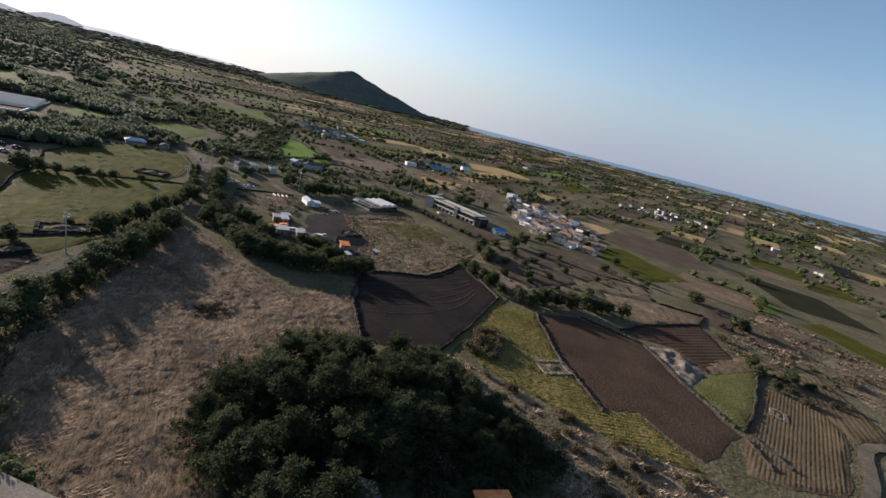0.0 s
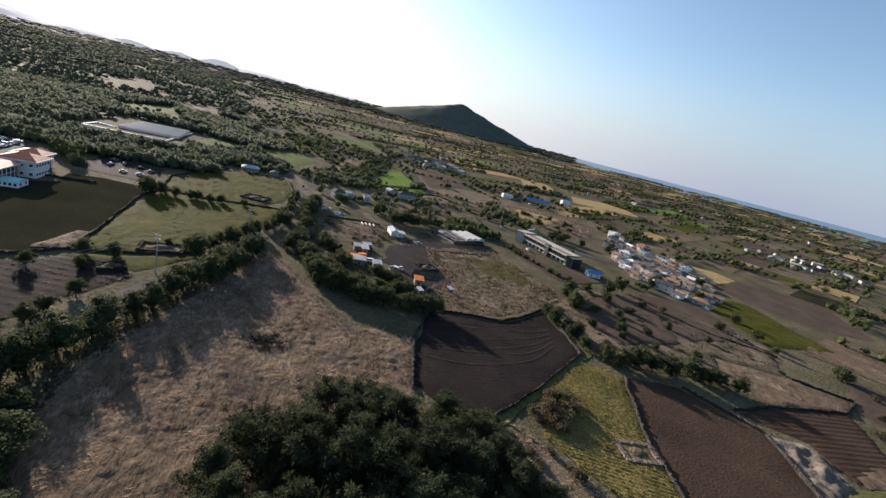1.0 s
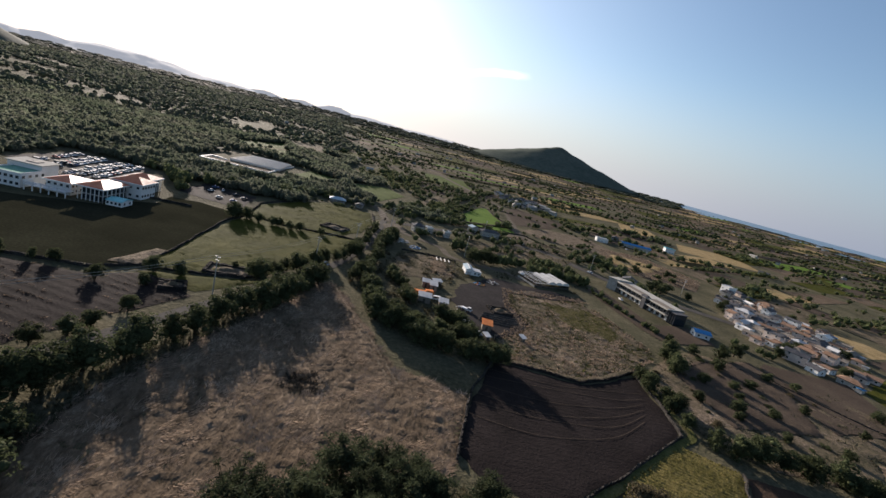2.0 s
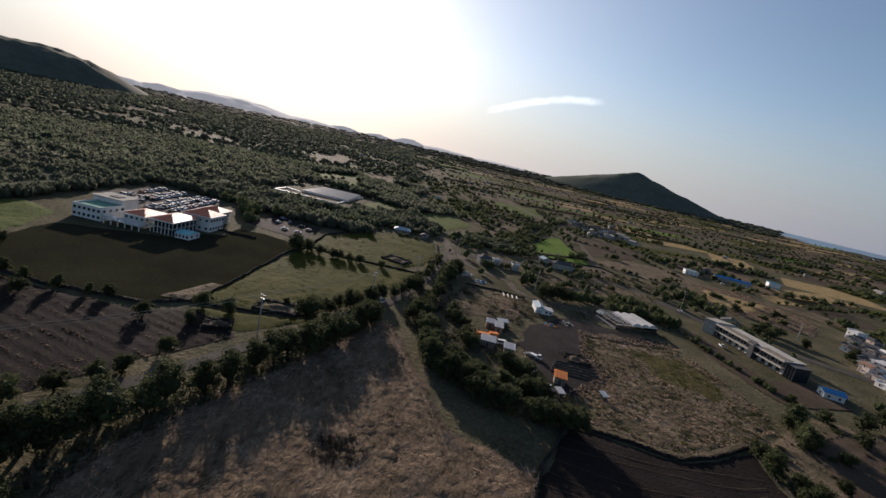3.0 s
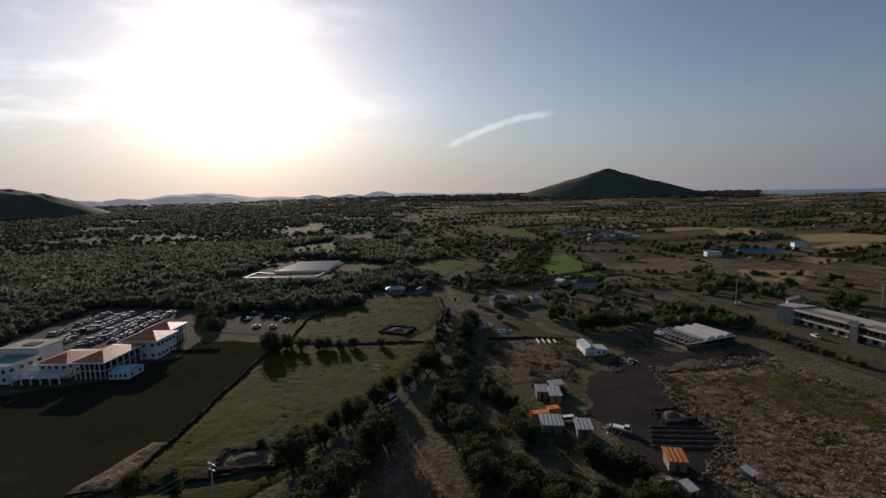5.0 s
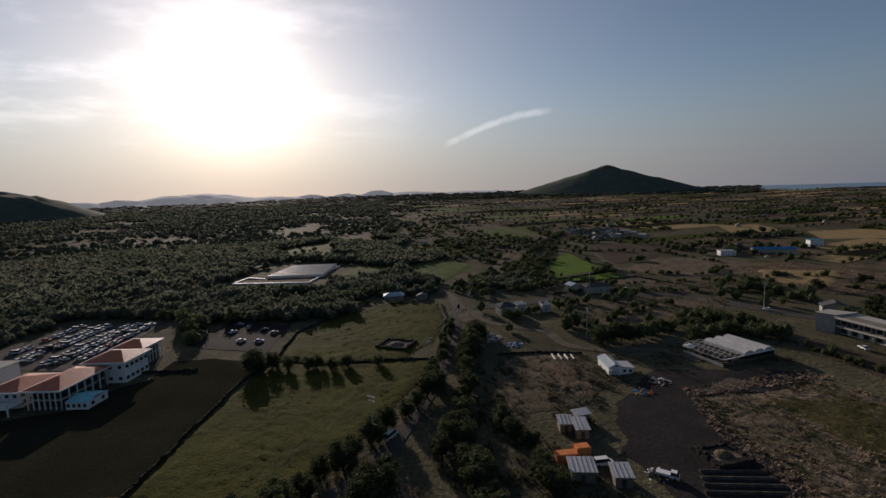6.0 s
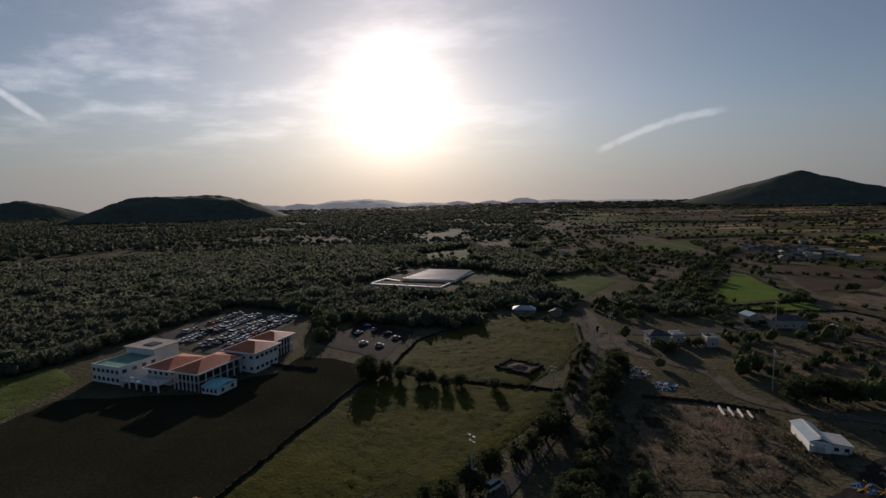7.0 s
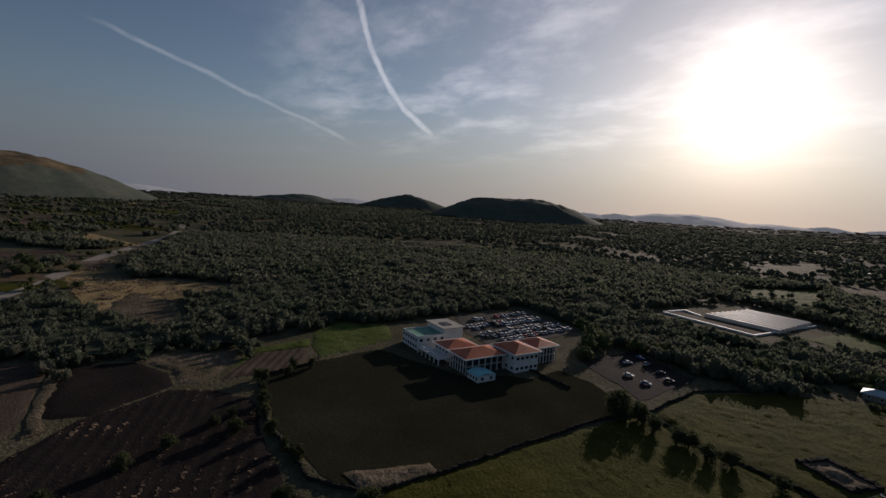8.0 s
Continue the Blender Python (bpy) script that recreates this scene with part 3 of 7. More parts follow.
FIELD_D = [(85.9, 14.5), (101.4, 10.3), (107.3, -3.1), (110.1, -8.6), (99.6, -29.5), (93.3, -45.7), (73.6, -48.4), (73.3, -31.7), (64.7, -29.4), (71.6, -9.1)]
field("field", FIELD_D, LOAM, "bare brown ploughed field", 0.7, rows(1.8, 0.05), turn=62.5)
field("field", [(110.5, -8.5), (121.3, -12.4), (115.8, -25.6), (101.1, -28.8)], ASH, "strip of heaped grey rubble", 0.6, boulders)
field("field", [(99.5, -30.2), (115.6, -26), (144.1, -27.5), (108.8, -41.1), (96.6, -44.3), (95.7, -42.2)], PALEGREEN, "small field of short green grass", 1.2, rows(2.2, 0.08), turn=18.3)
field("field", [(111.2, -0), (128.7, 1.4), (158.6, -1), (139.1, -23.8), (117.5, -24.7), (121.6, -12.4)], LOAM, "brown field with shallow furrows", 0.6, rows(1.9, 0.3), turn=-8.8)
field("field", [(136.7, 28.4), (159.1, 16.5), (171.6, 4.6), (156.8, -0.7), (128.3, 3.5), (124.3, 10.2)], DRY, "dry tan field edged by a dark wall", 1.2, tussock)
field("field", [(131.8, -33.8), (137.1, -47.4), (125, -57.9), (96.9, -64.9), (79.1, -53.6), (92.8, -46.4), (109.3, -42.2)], TILLED, "furrowed field of greyish brown soil", 0.24, rows(0.85, 0.15, 0.3), turn=18.5)
field("field", [(118.8, -26.2), (120.8, -22.3), (136.8, -19.6), (150, -22), (144, -27.6), (139, -29)], DRY, "tan strip of dry stubble above the small green field", 1.0, rows(1.6, 0.1), lift=0.2, turn=10)
field("field", [(147, -28.3), (168.7, -36.1), (145.6, -61.7), (127.4, -57.6), (138.2, -46.3)], TILLED, "dry furrowed field with thin weeds", 0.6, rows(1.7, 0.3), turn=33.3)
FIELD_H = [(46.4, 55.5), (42.2, 47.9), (59.1, 45.2), (69.8, 49.2), (81.4, 56), (95.6, 67), (100.2, 77), (97.7, 93.7), (95.3, 106.9), (89.6, 114.2), (74.4, 110.1), (57.2, 107.5), (54.3, 92.9), (56.5, 77.2)]
field("field", FIELD_H, ROUGHLAND, "rough grazing strewn with rubble and dry tufts", 0.5, rubble)
OLIVE_PATCH = [(71.3, 105.3), (87.8, 110.4), (94.1, 97.6), (92.9, 82.3), (83.7, 74.7), (72.3, 86.4)]
field("field", OLIVE_PATCH, OLIVE, "patch of short dull green grass", 1.0, rubble, lift=0.1, wobble=4.5)
field("field", [(96.5, 18.8), (121.8, 13.5), (137.6, 29.7), (159, 19.6), (181.5, 40.4), (164.3, 64.5), (140.7, 80.6), (116.5, 81.5), (103.7, 71.2), (84.1, 54.2), (82.6, 37.4), (86.2, 23.5)], ROUGHLAND, "rough brown pasture with scattered bushes", 1.4, tussock)
field("field", [(100.1, 62.4), (118, 74.4), (146, 83.4), (146.7, 70.9), (129, 36.6), (98.2, 33.3)], BROWN, "fallow ground with weeds and scattered bushes", 1.4, tussock, lift=0.45)
field("field", [(149.2, 81.6), (154.5, 84.3), (187.2, 80.1), (176.5, 55.7), (167.3, 44.6), (135.7, 39.6)], BROWN, "fallow brown field beside the village", 1.8, lift=0.45)
FIELD_I = [(-55.4, 127.4), (-56.4, 79.1), (-56, 65.9), (-42.4, 67.7), (-27.9, 73.9), (-16.3, 100.1), (-4, 138.2), (-14.2, 138.4), (-38.8, 136.7), (-52.5, 141.1)]
field("field", FIELD_I, GREEN, "green meadow with thin yellowish grass", 1.0, tussock)
field("field", [(-53.2, 145.1), (-55.3, 168), (-43.3, 193.7), (-29.7, 212.1), (-3.7, 209), (-1.1, 179.5), (-4.9, 157.4), (-14.3, 140.2), (-39, 138.5)], GREEN, "green meadow with a walled grave in it", 1.2, tussock)
field("field", [(-66, 60), (-58, 64), (-57.6, 79), (-57, 125), (-60, 137.8), (-74.9, 139.3), (-90, 126), (-92, 113), (-108, 108), (-126, 100), (-124, 82), (-119, 64), (-104, 58.6), (-88, 57)], EARTH, "dark bare earth field in front of the white building", 4.0)
field("field", [(-64.7, 63.7), (-59.8, 79.6), (-56.8, 79.1), (-57.6, 64.8)], ROUGHLAND, "pale dry grass strip at the corner of the field", 0.8, tussock, lift=0.2)
field("field", [(-52, 60.8), (-66, 53.4), (-88, 54.2), (-103, 55.6), (-113, 49), (-117, 38.8), (-106, 21), (-95, 12), (-90, -4), (-84, -12), (-68.6, 0.7), (-55.7, 19.7), (-46.5, 38.8), (-39, 52)], PLOUGH, "dark furrowed field with pale stubble along its rows", 0.6, rows(2.7, 0.15, 0.5), turn=-17.5)
field("field", [(-118.7, 50.4), (-136, 62), (-136.5, 79.5), (-121.4, 74.4), (-118.5, 62)], BROWN, "small furrowed plot below the wood", 0.7, rows(2.4, 0.35), turn=-32)
field("field", [(-111.5, 15), (-143, 17), (-141, 31.5), (-129, 39), (-119, 40), (-108, 24)], PLOUGH, "bare dark plot below the wood", 0.8, rows(1.7, 0.15), turn=-37)
field("field", [(-149, -6), (-149, 12), (-113.5, 12.5), (-96, 9), (-92, -6), (-110, -22), (-140, -24)], BROWN, "dark brown fallow plot below the wood", 1.0, rows(1.9, 0.15), turn=-20)
field("field", [(-102, 13.5), (-113, 13.2), (-149, 13.4), (-147, 16.6), (-112, 15.2), (-104, 17)], ROUGHLAND, "pale overgrown bank between dark plots", 0.8, tussock, lift=0.2)
field("field", [(-121.5, 51), (-141, 63), (-145.5, 82), (-137.2, 80), (-136.6, 62)], MOSS, "grassy verge along the wood", 1.0, tussock, lift=0.15)
field("field", [(-121, 41), (-131, 40), (-141, 33), (-146, 36), (-141, 60), (-122, 50), (-118, 46)], ROUGHLAND, "rough grass below the wood", 1.0, tussock, lift=0.05)
field("field", [(-152, 86), (-164, 100), (-153, 117), (-136, 111), (-128, 91), (-126, 80), (-136, 81)], MOSS, "small green plot beside the wood", 1.6, tussock)
field("field", [(-56.9, 60.9), (-39.1, 54.2), (-26.8, 69.5), (-42.3, 65)], GREEN, "narrow grass strip along the lane", 1.2, tussock)
field("field", [(63.4, 288), (92, 360), (99, 362), (97.4, 327), (99.6, 283.7), (63.4, 262.5)], LUSH, "bright green field crossed by tree shadows", 2.0)
field("field", [(62.8, 254.2), (96.6, 273.3), (105, 256), (80, 249.6), (63, 247)], LUSH, "narrow bright green field behind a dark wall", 1.6)
field("field", [(110, 300), (121, 386), (146, 426), (188, 382), (149, 322)], BROWN, "large brown ploughed field", 2.5, rows(2.2, 0.1), turn=20.6)
field("field", [(144, 316), (184, 320), (191, 281), (165, 248), (123, 256), (110, 279.7)], FAINT, "tan pasture with thin dry grass", 2.0, tussock)
field("field", [(87, 248.2), (102, 254), (124, 218.6), (119, 214.5), (80.2, 241.2)], FAINT, "pale dry strip fenced by low posts", 1.6)
field("field", [(75.3, 226.7), (89.6, 236.5), (133.3, 240.5), (153.3, 223.7), (131.4, 208.6), (96.5, 214.6)], ROUGHLAND, "dry straw-coloured field behind the houses", 2.0, tussock)
field("field", [(154.2, 235.2), (177.7, 278.3), (218.7, 287.4), (233.8, 230.8), (202.9, 192.9), (165.2, 202.2)], DRY, "dry golden grass field with low walls", 2.0, tussock)
field("field", [(12.8, 102.7), (31.1, 107), (38.2, 117), (39.1, 137.6), (26.6, 140.2), (14.6, 137.9), (9.6, 118.3)], ROUGHLAND, "rough dark ground with weeds and stones", 0.9, rubble)
field("field", [(26.1, 114.7), (34.1, 117), (36, 132.7), (28.7, 136.3)], DRY, "patch of dry tan weeds", 0.8, tussock, lift=0.3, wobble=4.0)
field("field", [(45.8, -12.4), (51.1, -23.8), (57.9, -38.5), (70.2, -52.7), (57.2, -68.7), (35.3, -49.2), (32, -26.3), (38.3, -5.1)], ROUGHLAND, "stony scrub ground with bleached grass", 0.8, rubble)
field("field", [(240.7, 36.4), (265.2, 39), (252.9, 6.3), (225, 0.4)], MOSS, "strip of green crop", 4.0)
field("field", [(315.6, 57.7), (333.4, 14.8), (293.5, -24.9), (267.2, 6.3)], EARTH, "grey-brown field beyond the green strip", 5.0)
field("field", [(238.4, -7), (259.1, -9.4), (247.1, -43), (222.2, -45.8)], GREEN, "dull green field on the slope", 4.0)
field("field", [(228.6, 6.7), (220.7, -19.8), (192.9, -21.3), (196.7, -3.4)], DRY, "bleached dry grass among bushes", 1.6, rubble)
field("field", [(190, 75.3), (223, 95.6), (234.9, 90), (226.3, 57.8), (225.3, 39.3), (183.3, 41.6)], GREEN, "pasture with thin green grass", 2.0, tussock)
field("field", [(241.5, 117.3), (287.3, 135.3), (328.7, 110.2), (289.2, 57), (254.9, 63.3), (237.3, 96.2)], BROWN, "brown ploughed field beyond the village", 3.0)
field("field", [(248.6, 169.2), (282.8, 154.1), (285.9, 137.2), (240.9, 119.7), (236.9, 146)], STRAW, "pale stubble field beside the village", 3.0)
field("field", [(197.9, 20.1), (201.2, 6), (165.6, -9.7), (164.4, 2.6)], BROWN, "small brown furrowed field", 1.2, rows(2.2, 0.15), turn=12.3)
field("field", [(181.8, -4.6), (203.7, -14.1), (181.5, -30.6), (171.1, -18.5)], BROWN, "brown fallow strip", 1.6, tussock)
field("field", [(174.3, -30.6), (203.3, -30.8), (221.5, -44.9), (186.7, -68.5), (159.1, -57.8), (168.7, -44.8)], ROUGHLAND, "bleached scrub with grey bushes", 1.4, rubble)
field("yard", [(30.9, 87.8), (37.9, 107.8), (46.9, 117.8), (56.7, 125.6), (70.8, 124.3), (94.2, 120.7), (89.9, 114.2), (74.4, 110.8), (56.3, 108.7), (54.3, 90.7), (56.5, 77.2), (48.4, 66), (41, 61.4), (33.7, 72.7)], YARD, "open yard of dark cinder", 1.5, category="yard", lift=0.14, wobble=2.0)
field("yard", [(56.4, 110), (62.2, 113.8), (69.1, 116.9), (74.7, 115.5), (68.8, 112.2), (62, 110.3)], TRACK, "pale bare earth at the edge of the yard", 1.2, category="yard", lift=0.2, wobble=2.2)
field("yard", [(105.7, 141.7), (105.9, 122.3), (109.2, 99.8), (113.2, 87.3), (141.9, 95.7), (140, 112.7), (119.7, 105.9), (115.8, 145.2)], BROWN, "brown earth apron before the long building", 1.5, category="yard", lift=0.2)
field("parking_lot", [(-109.9, 138.6), (-116.5, 191.9), (-153.7, 194.4), (-156.4, 153.8), (-132.4, 142)], ASPHALT, "asphalt parking lot full of cars", 3.0, category="parking lot", lift=0.1, wobble=0.3)
field("parking_lot", [(-90.1, 159.7), (-88.2, 189), (-61.3, 182), (-59.1, 147.7), (-68.7, 152.3)], YARD, "gravel parking area under trees", 2.0, category="parking lot", lift=0.1)

field("field", [(-25.5, 318.8), (2.6, 345.1), (19.1, 313.2), (-2, 256.7), (-12.7, 272.7)], MOSS, "dull green field behind a dark wood", 2.5, tussock)
field("field", [(51.2, 616.3), (117.6, 646.4), (111.1, 518.2), (51.2, 498.7)], MOSS, "green fields parted by hedges", 6.0)
field("field", [(33.2, 230.2), (57.8, 235), (63.8, 245.3), (44.8, 253.1), (26.7, 244.7)], ROUGHLAND, "rough plot with dry grass and stones", 1.2, rubble)
field("field", [(26.9, 287.6), (49.1, 277.8), (67.5, 323.7), (77.4, 366.9), (53.1, 375.4)], ROUGHLAND, "rough brown plot behind a tree row", 2.0, tussock)
field("field", [(-135.9, 404.2), (-107.5, 459.1), (-90.2, 419.5), (-120.8, 368.9)], MOSS, "green plot behind the plastic greenhouses", 2.5, tussock)
field("field", [(-153.6, 447.4), (-127.7, 532.7), (-111.7, 471.6), (-140.1, 416.8)], MOSS, "far green plot edged by woods", 2.5, tussock)
field("field", [(-213, 15), (-181, 33), (-178, 46), (-222, 46), (-235, 78), (-263, 58), (-278, 26), (-290, 0)], STRAW, "bare tan clearing in the wood", 2.0)
field("field", [(-290, -3), (-327, 12), (-381, 16), (-457, 34), (-450, 50), (-375, 32), (-316, 21)], STRAW, "dry tan slope beside the pale road", 3.0)
field("field", [(-208, 20), (-186, 34), (-184, 44), (-220, 44), (-240, 30)], ROUGHLAND, "rough brown patch in the clearing", 1.6, rubble, lift=0.3, wobble=3.0)
field("field", [(44.4, 181.5), (60.2, 197.2), (96.2, 208), (121.3, 199.6), (106.6, 178.9), (78.7, 168.4), (52.2, 161.9)], ROUGHLAND, "rough fallow plot behind the farm", 1.2, rubble)
field("yard", [(4.7, 181.9), (8.5, 173), (14.4, 175.5), (17.3, 185.2), (8.9, 200.1)], TRACK, "pale trodden ground at the junction", 1.5, category="yard", lift=0.2, wobble=2.5)

field("field", [(-139, 586), (-96, 640), (-80, 520), (-104, 500)], ROUGHLAND, "pale stony plot among trees", 4.0, lift=0.14)
field("field", [(-160, 446), (-130, 512), (-110, 456), (-139, 402)], PALEGREEN, "thin green strip of farmland behind the greenhouses", 3.0, lift=0.2)
field("field", [(-66, 292), (-38, 284), (-30, 316), (-62, 336)], MOSS, "green paddock beside the plastic greenhouses", 2.5, tussock)
field("field", [(302, 478), (352, 462), (391, 566), (343, 568)], STRAW, "golden dry grassland with scattered bushes", 4.0)
field("field", [(330, 398), (420, 380), (460, 470), (372, 466)], STRAW, "tan dry pasture across the road", 4.0)
field("field", [(160, 228), (182, 216), (218, 252), (180, 264)], STRAW, "golden grass beside the country road", 2.0, tussock, lift=0.3)

field("field", [(-60, 142), (-73.9, 146.2), (-86, 145.6), (-83, 118), (-70, 119.7), (-57, 131)], EARTH, "bare dark earth between the guest house and the meadow", 4.0, lift=0.05)

# ---- grass and weeds ----


def tufts(poly, spacing, high, spread_out, blades, material, label, seed=1, flow=None, width=0.1, clump=0.0, keep=None):
    """Bent blades of grass or leaves in tufts over a field, all in one mesh. flow: the angle that they lie along."""
    rng = np.random.default_rng(seed)
    xs, ys = [p[0] for p in poly], [p[1] for p in poly]
    count = int((max(xs) - min(xs)) * (max(ys) - min(ys)) / spacing ** 2)
    p = rng.uniform((min(xs), min(ys)), (max(xs), max(ys)), (count, 2))
    ok = [inside(x, y, poly) and (clump == 0.0 or wave(x, y, 5.0, seed + 0.5) + 0.6 * wave(x, y, 1.9, seed + 2.5) > clump) and (keep is None or keep(x, y)) for x, y in p]
    p = p[ok]
    n = len(p)
    if flow is None:
        lie = rng.uniform(0, 2 * math.pi, (n, 1))
        turned = rng.uniform(-3.1, 3.1, (n, blades))
    else:
        lie = np.array([[radians(flow) + 2.2 * wave(x, y, 7.0, seed + 6.0)] for x, y in p]).reshape(n, 1)
        turned = rng.normal(0, 0.45, (n, blades))
    a = lie + turned
    size = rng.uniform(0.55, 1.25, (n, 1)) * rng.uniform(0.7, 1.2, (n, blades))
    base = np.concatenate([p[:, None] + rng.normal(0, spread_out * 0.25, (n, blades, 2)), np.full((n, blades, 1), 0.12)], -1)
    d = np.stack([np.cos(a), np.sin(a)], -1)
    side = np.stack([-d[..., 1], d[..., 0]], -1) * (width * size)[..., None]
    tip = base.copy()
    tip[..., :2] += d * (spread_out * size)[..., None]
    tip[..., 2] += high * size * rng.uniform(0.5, 1.1, (n, blades))
    left, right = base.copy(), base.copy()
    left[..., :2] += side
    right[..., :2] -= side
    v = np.stack([left, right, tip], 2).reshape(-1, 3)
    me = bpy.data.meshes.new("grass")
    me.from_pydata(v.tolist(), [], np.arange(len(v)).reshape(-1, 3).tolist())
    me.materials.append(material)
    patch = new("grass" if material is not CROPLEAF else "crop_leaves", me)
    patch.matrix_basis = PLAN
    tagged(patch, label, "grass" if material is not CROPLEAF else "crop", "", "stuff")


SOUTHWEST = [(-52, 60.8), (-66, 53.4), (-88, 54.2), (-103, 55.6), (-113, 49), (-117, 38.8), (-106, 21), (-95, 12), (-90, -4), (-84, -12), (-68.6, 0.7), (-55.7, 19.7), (-46.5, 38.8), (-39, 52)]
tufts(SOUTHWEST, 0.5, 0.3, 0.55, 4, HAY, "pale stubble left standing along the rows", 16, -17, 0.12, -0.05, lambda x, y: abs(((-x * math.sin(radians(-17.5)) + y * math.cos(radians(-17.5)) + 1.1 * wave(x, y, 30.0)) / 2.7) % 1 - 0.3) < 0.13)
tufts([(-213, 15), (-181, 33), (-178, 46), (-222, 46), (-235, 78), (-263, 58), (-278, 26), (-290, 0)], 2.2, 0.9, 1.2, 6, HAY, "golden grass in the clearing", 20, None, 0.35, -0.1)
tufts([(-290, -3), (-327, 12), (-381, 16), (-457, 34), (-450, 50), (-375, 32), (-316, 21)], 2.8, 1.0, 1.4, 6, HAY, "golden grass on the slope", 21, None, 0.4, -0.1)
tufts([(135.9, -20.6), (164.1, -9), (196.8, -0.5), (227, 7.5), (224.5, -48.7), (186.6, -72.5), (159, -63.8), (171.9, -34.7), (148.3, -28.5)], 1.3, 0.8, 0.9, 6, HAY, "bleached grass on stony land", 25, None, 0.24, 0.16)
tufts([(135.9, -20.6), (164.1, -9), (196.8, -0.5), (227, 7.5), (224.5, -48.7), (186.6, -72.5), (159, -63.8), (171.9, -34.7), (148.3, -28.5)], 2.0, 1.0, 0.9, 7, WEED, "dull scrub on stony land", 26, None, 0.26, 0.1)
FIELD_H2 = [(x + (x - 75) * 0.03, y + (y - 76) * 0.03) for x, y in FIELD_H]
SCRUBLAND = [(45.8, -12.4), (51.1, -23.8), (57.9, -38.5), (70.2, -52.7), (57.2, -68.7), (35.3, -49.2), (28, -30.7), (32.4, -9.9), (40.3, -2.7)]
tufts(FIELD_A, 0.4, 0.5, 1.25, 3, HAY, "long bleached grass lying flat over the dry field", 1, 40, 0.09, 0.06)
tufts(FIELD_A, 0.8, 0.4, 1.2, 3, DRY, "brown matted grass lying in swirls", 27, 40, 0.1, -0.1)
tufts(FIELD_A, 1.1, 0.4, 0.8, 4, WEED, "dark weeds among the flattened grass", 22, 60, 0.12, 0.16)
tufts([(-11, 20.2), (-6.9, 17.7), (-2.4, 19.6), (-1.4, 23.6), (-5.1, 26.7), (-10.1, 24.7)], 0.5, 0.5, 0.6, 6, DARKWEED, "dark trampled patch in the dry field", 23, None, 0.14)
tufts(FIELD_H2, 0.72, 0.55, 0.5, 5, HAY, "dry tufts among the rubble", 2, None, 0.13, 0.02, lambda x, y: not inside(x, y, OLIVE_PATCH))
tufts(FIELD_H2, 1.5, 0.6, 0.6, 7, WEED, "dark weeds among the rubble", 3, None, 0.16, 0.1, lambda x, y: not inside(x, y, OLIVE_PATCH))
tufts(OLIVE_PATCH, 1.3, 0.4, 0.5, 4, HAY, "thin dry tufts in short green grass", 28, None, 0.1, 0.12)
tufts(FIELD_H2, 0.8, 0.35, 0.45, 6, TURF, "dull green grass between dry tufts", 24, None, 0.14, -0.05)
tufts(FIELD_C, 0.36, 0.36, 0.26, 5, CROPLEAF, "yellow-green leaves of the standing crop", 4, None, 0.1, 0.0, lambda x, y: abs(crop_row(x * math.cos(radians(28)) - y * math.sin(radians(28)), x * math.sin(radians(28)) + y * math.cos(radians(28))) - 0.5) < 0.3)
tufts(SCRUBLAND, 0.8, 0.6, 0.6, 5, HAY, "bleached grass tufts on stony ground", 5, None, 0.14, -0.05)
tufts([(6.5, 99.6), (31.1, 104.7), (41.1, 117), (41.2, 138.9), (26.7, 142.8), (14.5, 140.4), (7.5, 118)], 0.85, 0.6, 0.55, 5, WEED, "brown weeds over rough ground", 6, None, 0.15, -0.1)
tufts([(25.1, 112.5), (35.1, 114.7), (38, 134), (27.7, 138.9)], 0.7, 0.6, 0.6, 5, HAY, "dry tan weeds in a loose patch", 7, None, 0.12, -0.05)
tufts(FIELD_I, 0.75, 0.22, 0.3, 4, TURF, "short yellowish meadow grass", 8, None, 0.09, -0.2)
tufts([(-53.2, 145.1), (-55.3, 168), (-43.3, 193.7), (-29.7, 212.1), (-3.7, 209), (-1.1, 179.5), (-4.9, 157.4), (-14.3, 140.2), (-39, 138.5)], 1.0, 0.25, 0.4, 4, TURF, "short yellowish meadow grass", 9, None, 0.12, -0.2)
tufts([(-38.5, -18), (-43, -4), (-42.5, 10), (-34, 31), (-25, 53), (-16.2, 78.2), (-11.5, 78.2), (-19.4, 54.1), (-28.6, 31.7), (-36, 10), (-37, -4), (-34, -18)], 0.8, 0.8, 0.5, 6, WEED, "weeds at the foot of the lane trees", 10, None, 0.15)
tufts([(96.5, 18.8), (121.8, 13.5), (137.6, 29.7), (159, 19.6), (181.5, 40.4), (164.3, 64.5), (140.7, 80.6), (116.5, 81.5), (103.7, 71.2), (84.1, 54.2), (82.6, 37.4), (86.2, 23.5)], 1.5, 0.7, 0.8, 6, WEED, "dull tufts over the rough pasture", 11, None, 0.22, 0.05)
tufts([(30.9, 85.4), (36.9, 107.9), (47, 120.2), (58.7, 127.9), (96.4, 124.7), (103.9, 144), (61.8, 145.6), (41.2, 145.3), (37.2, 119.3), (27.1, 103.6), (25.1, 88)], 1.2, 0.6, 0.6, 6, WEED, "weeds along the edges of the yard", 12, None, 0.18, 0.22)
tufts([(38.3, 59.2), (47.1, 57.6), (57.4, 77.2), (55.2, 95.2), (57.3, 108.7), (95.8, 116.2), (94.2, 122), (55.7, 113.5), (51.5, 93.1), (51.9, 75)], 0.8, 0.5, 0.5, 5, HAY, "dry weeds between yard and pasture", 13, None, 0.14, 0.0)
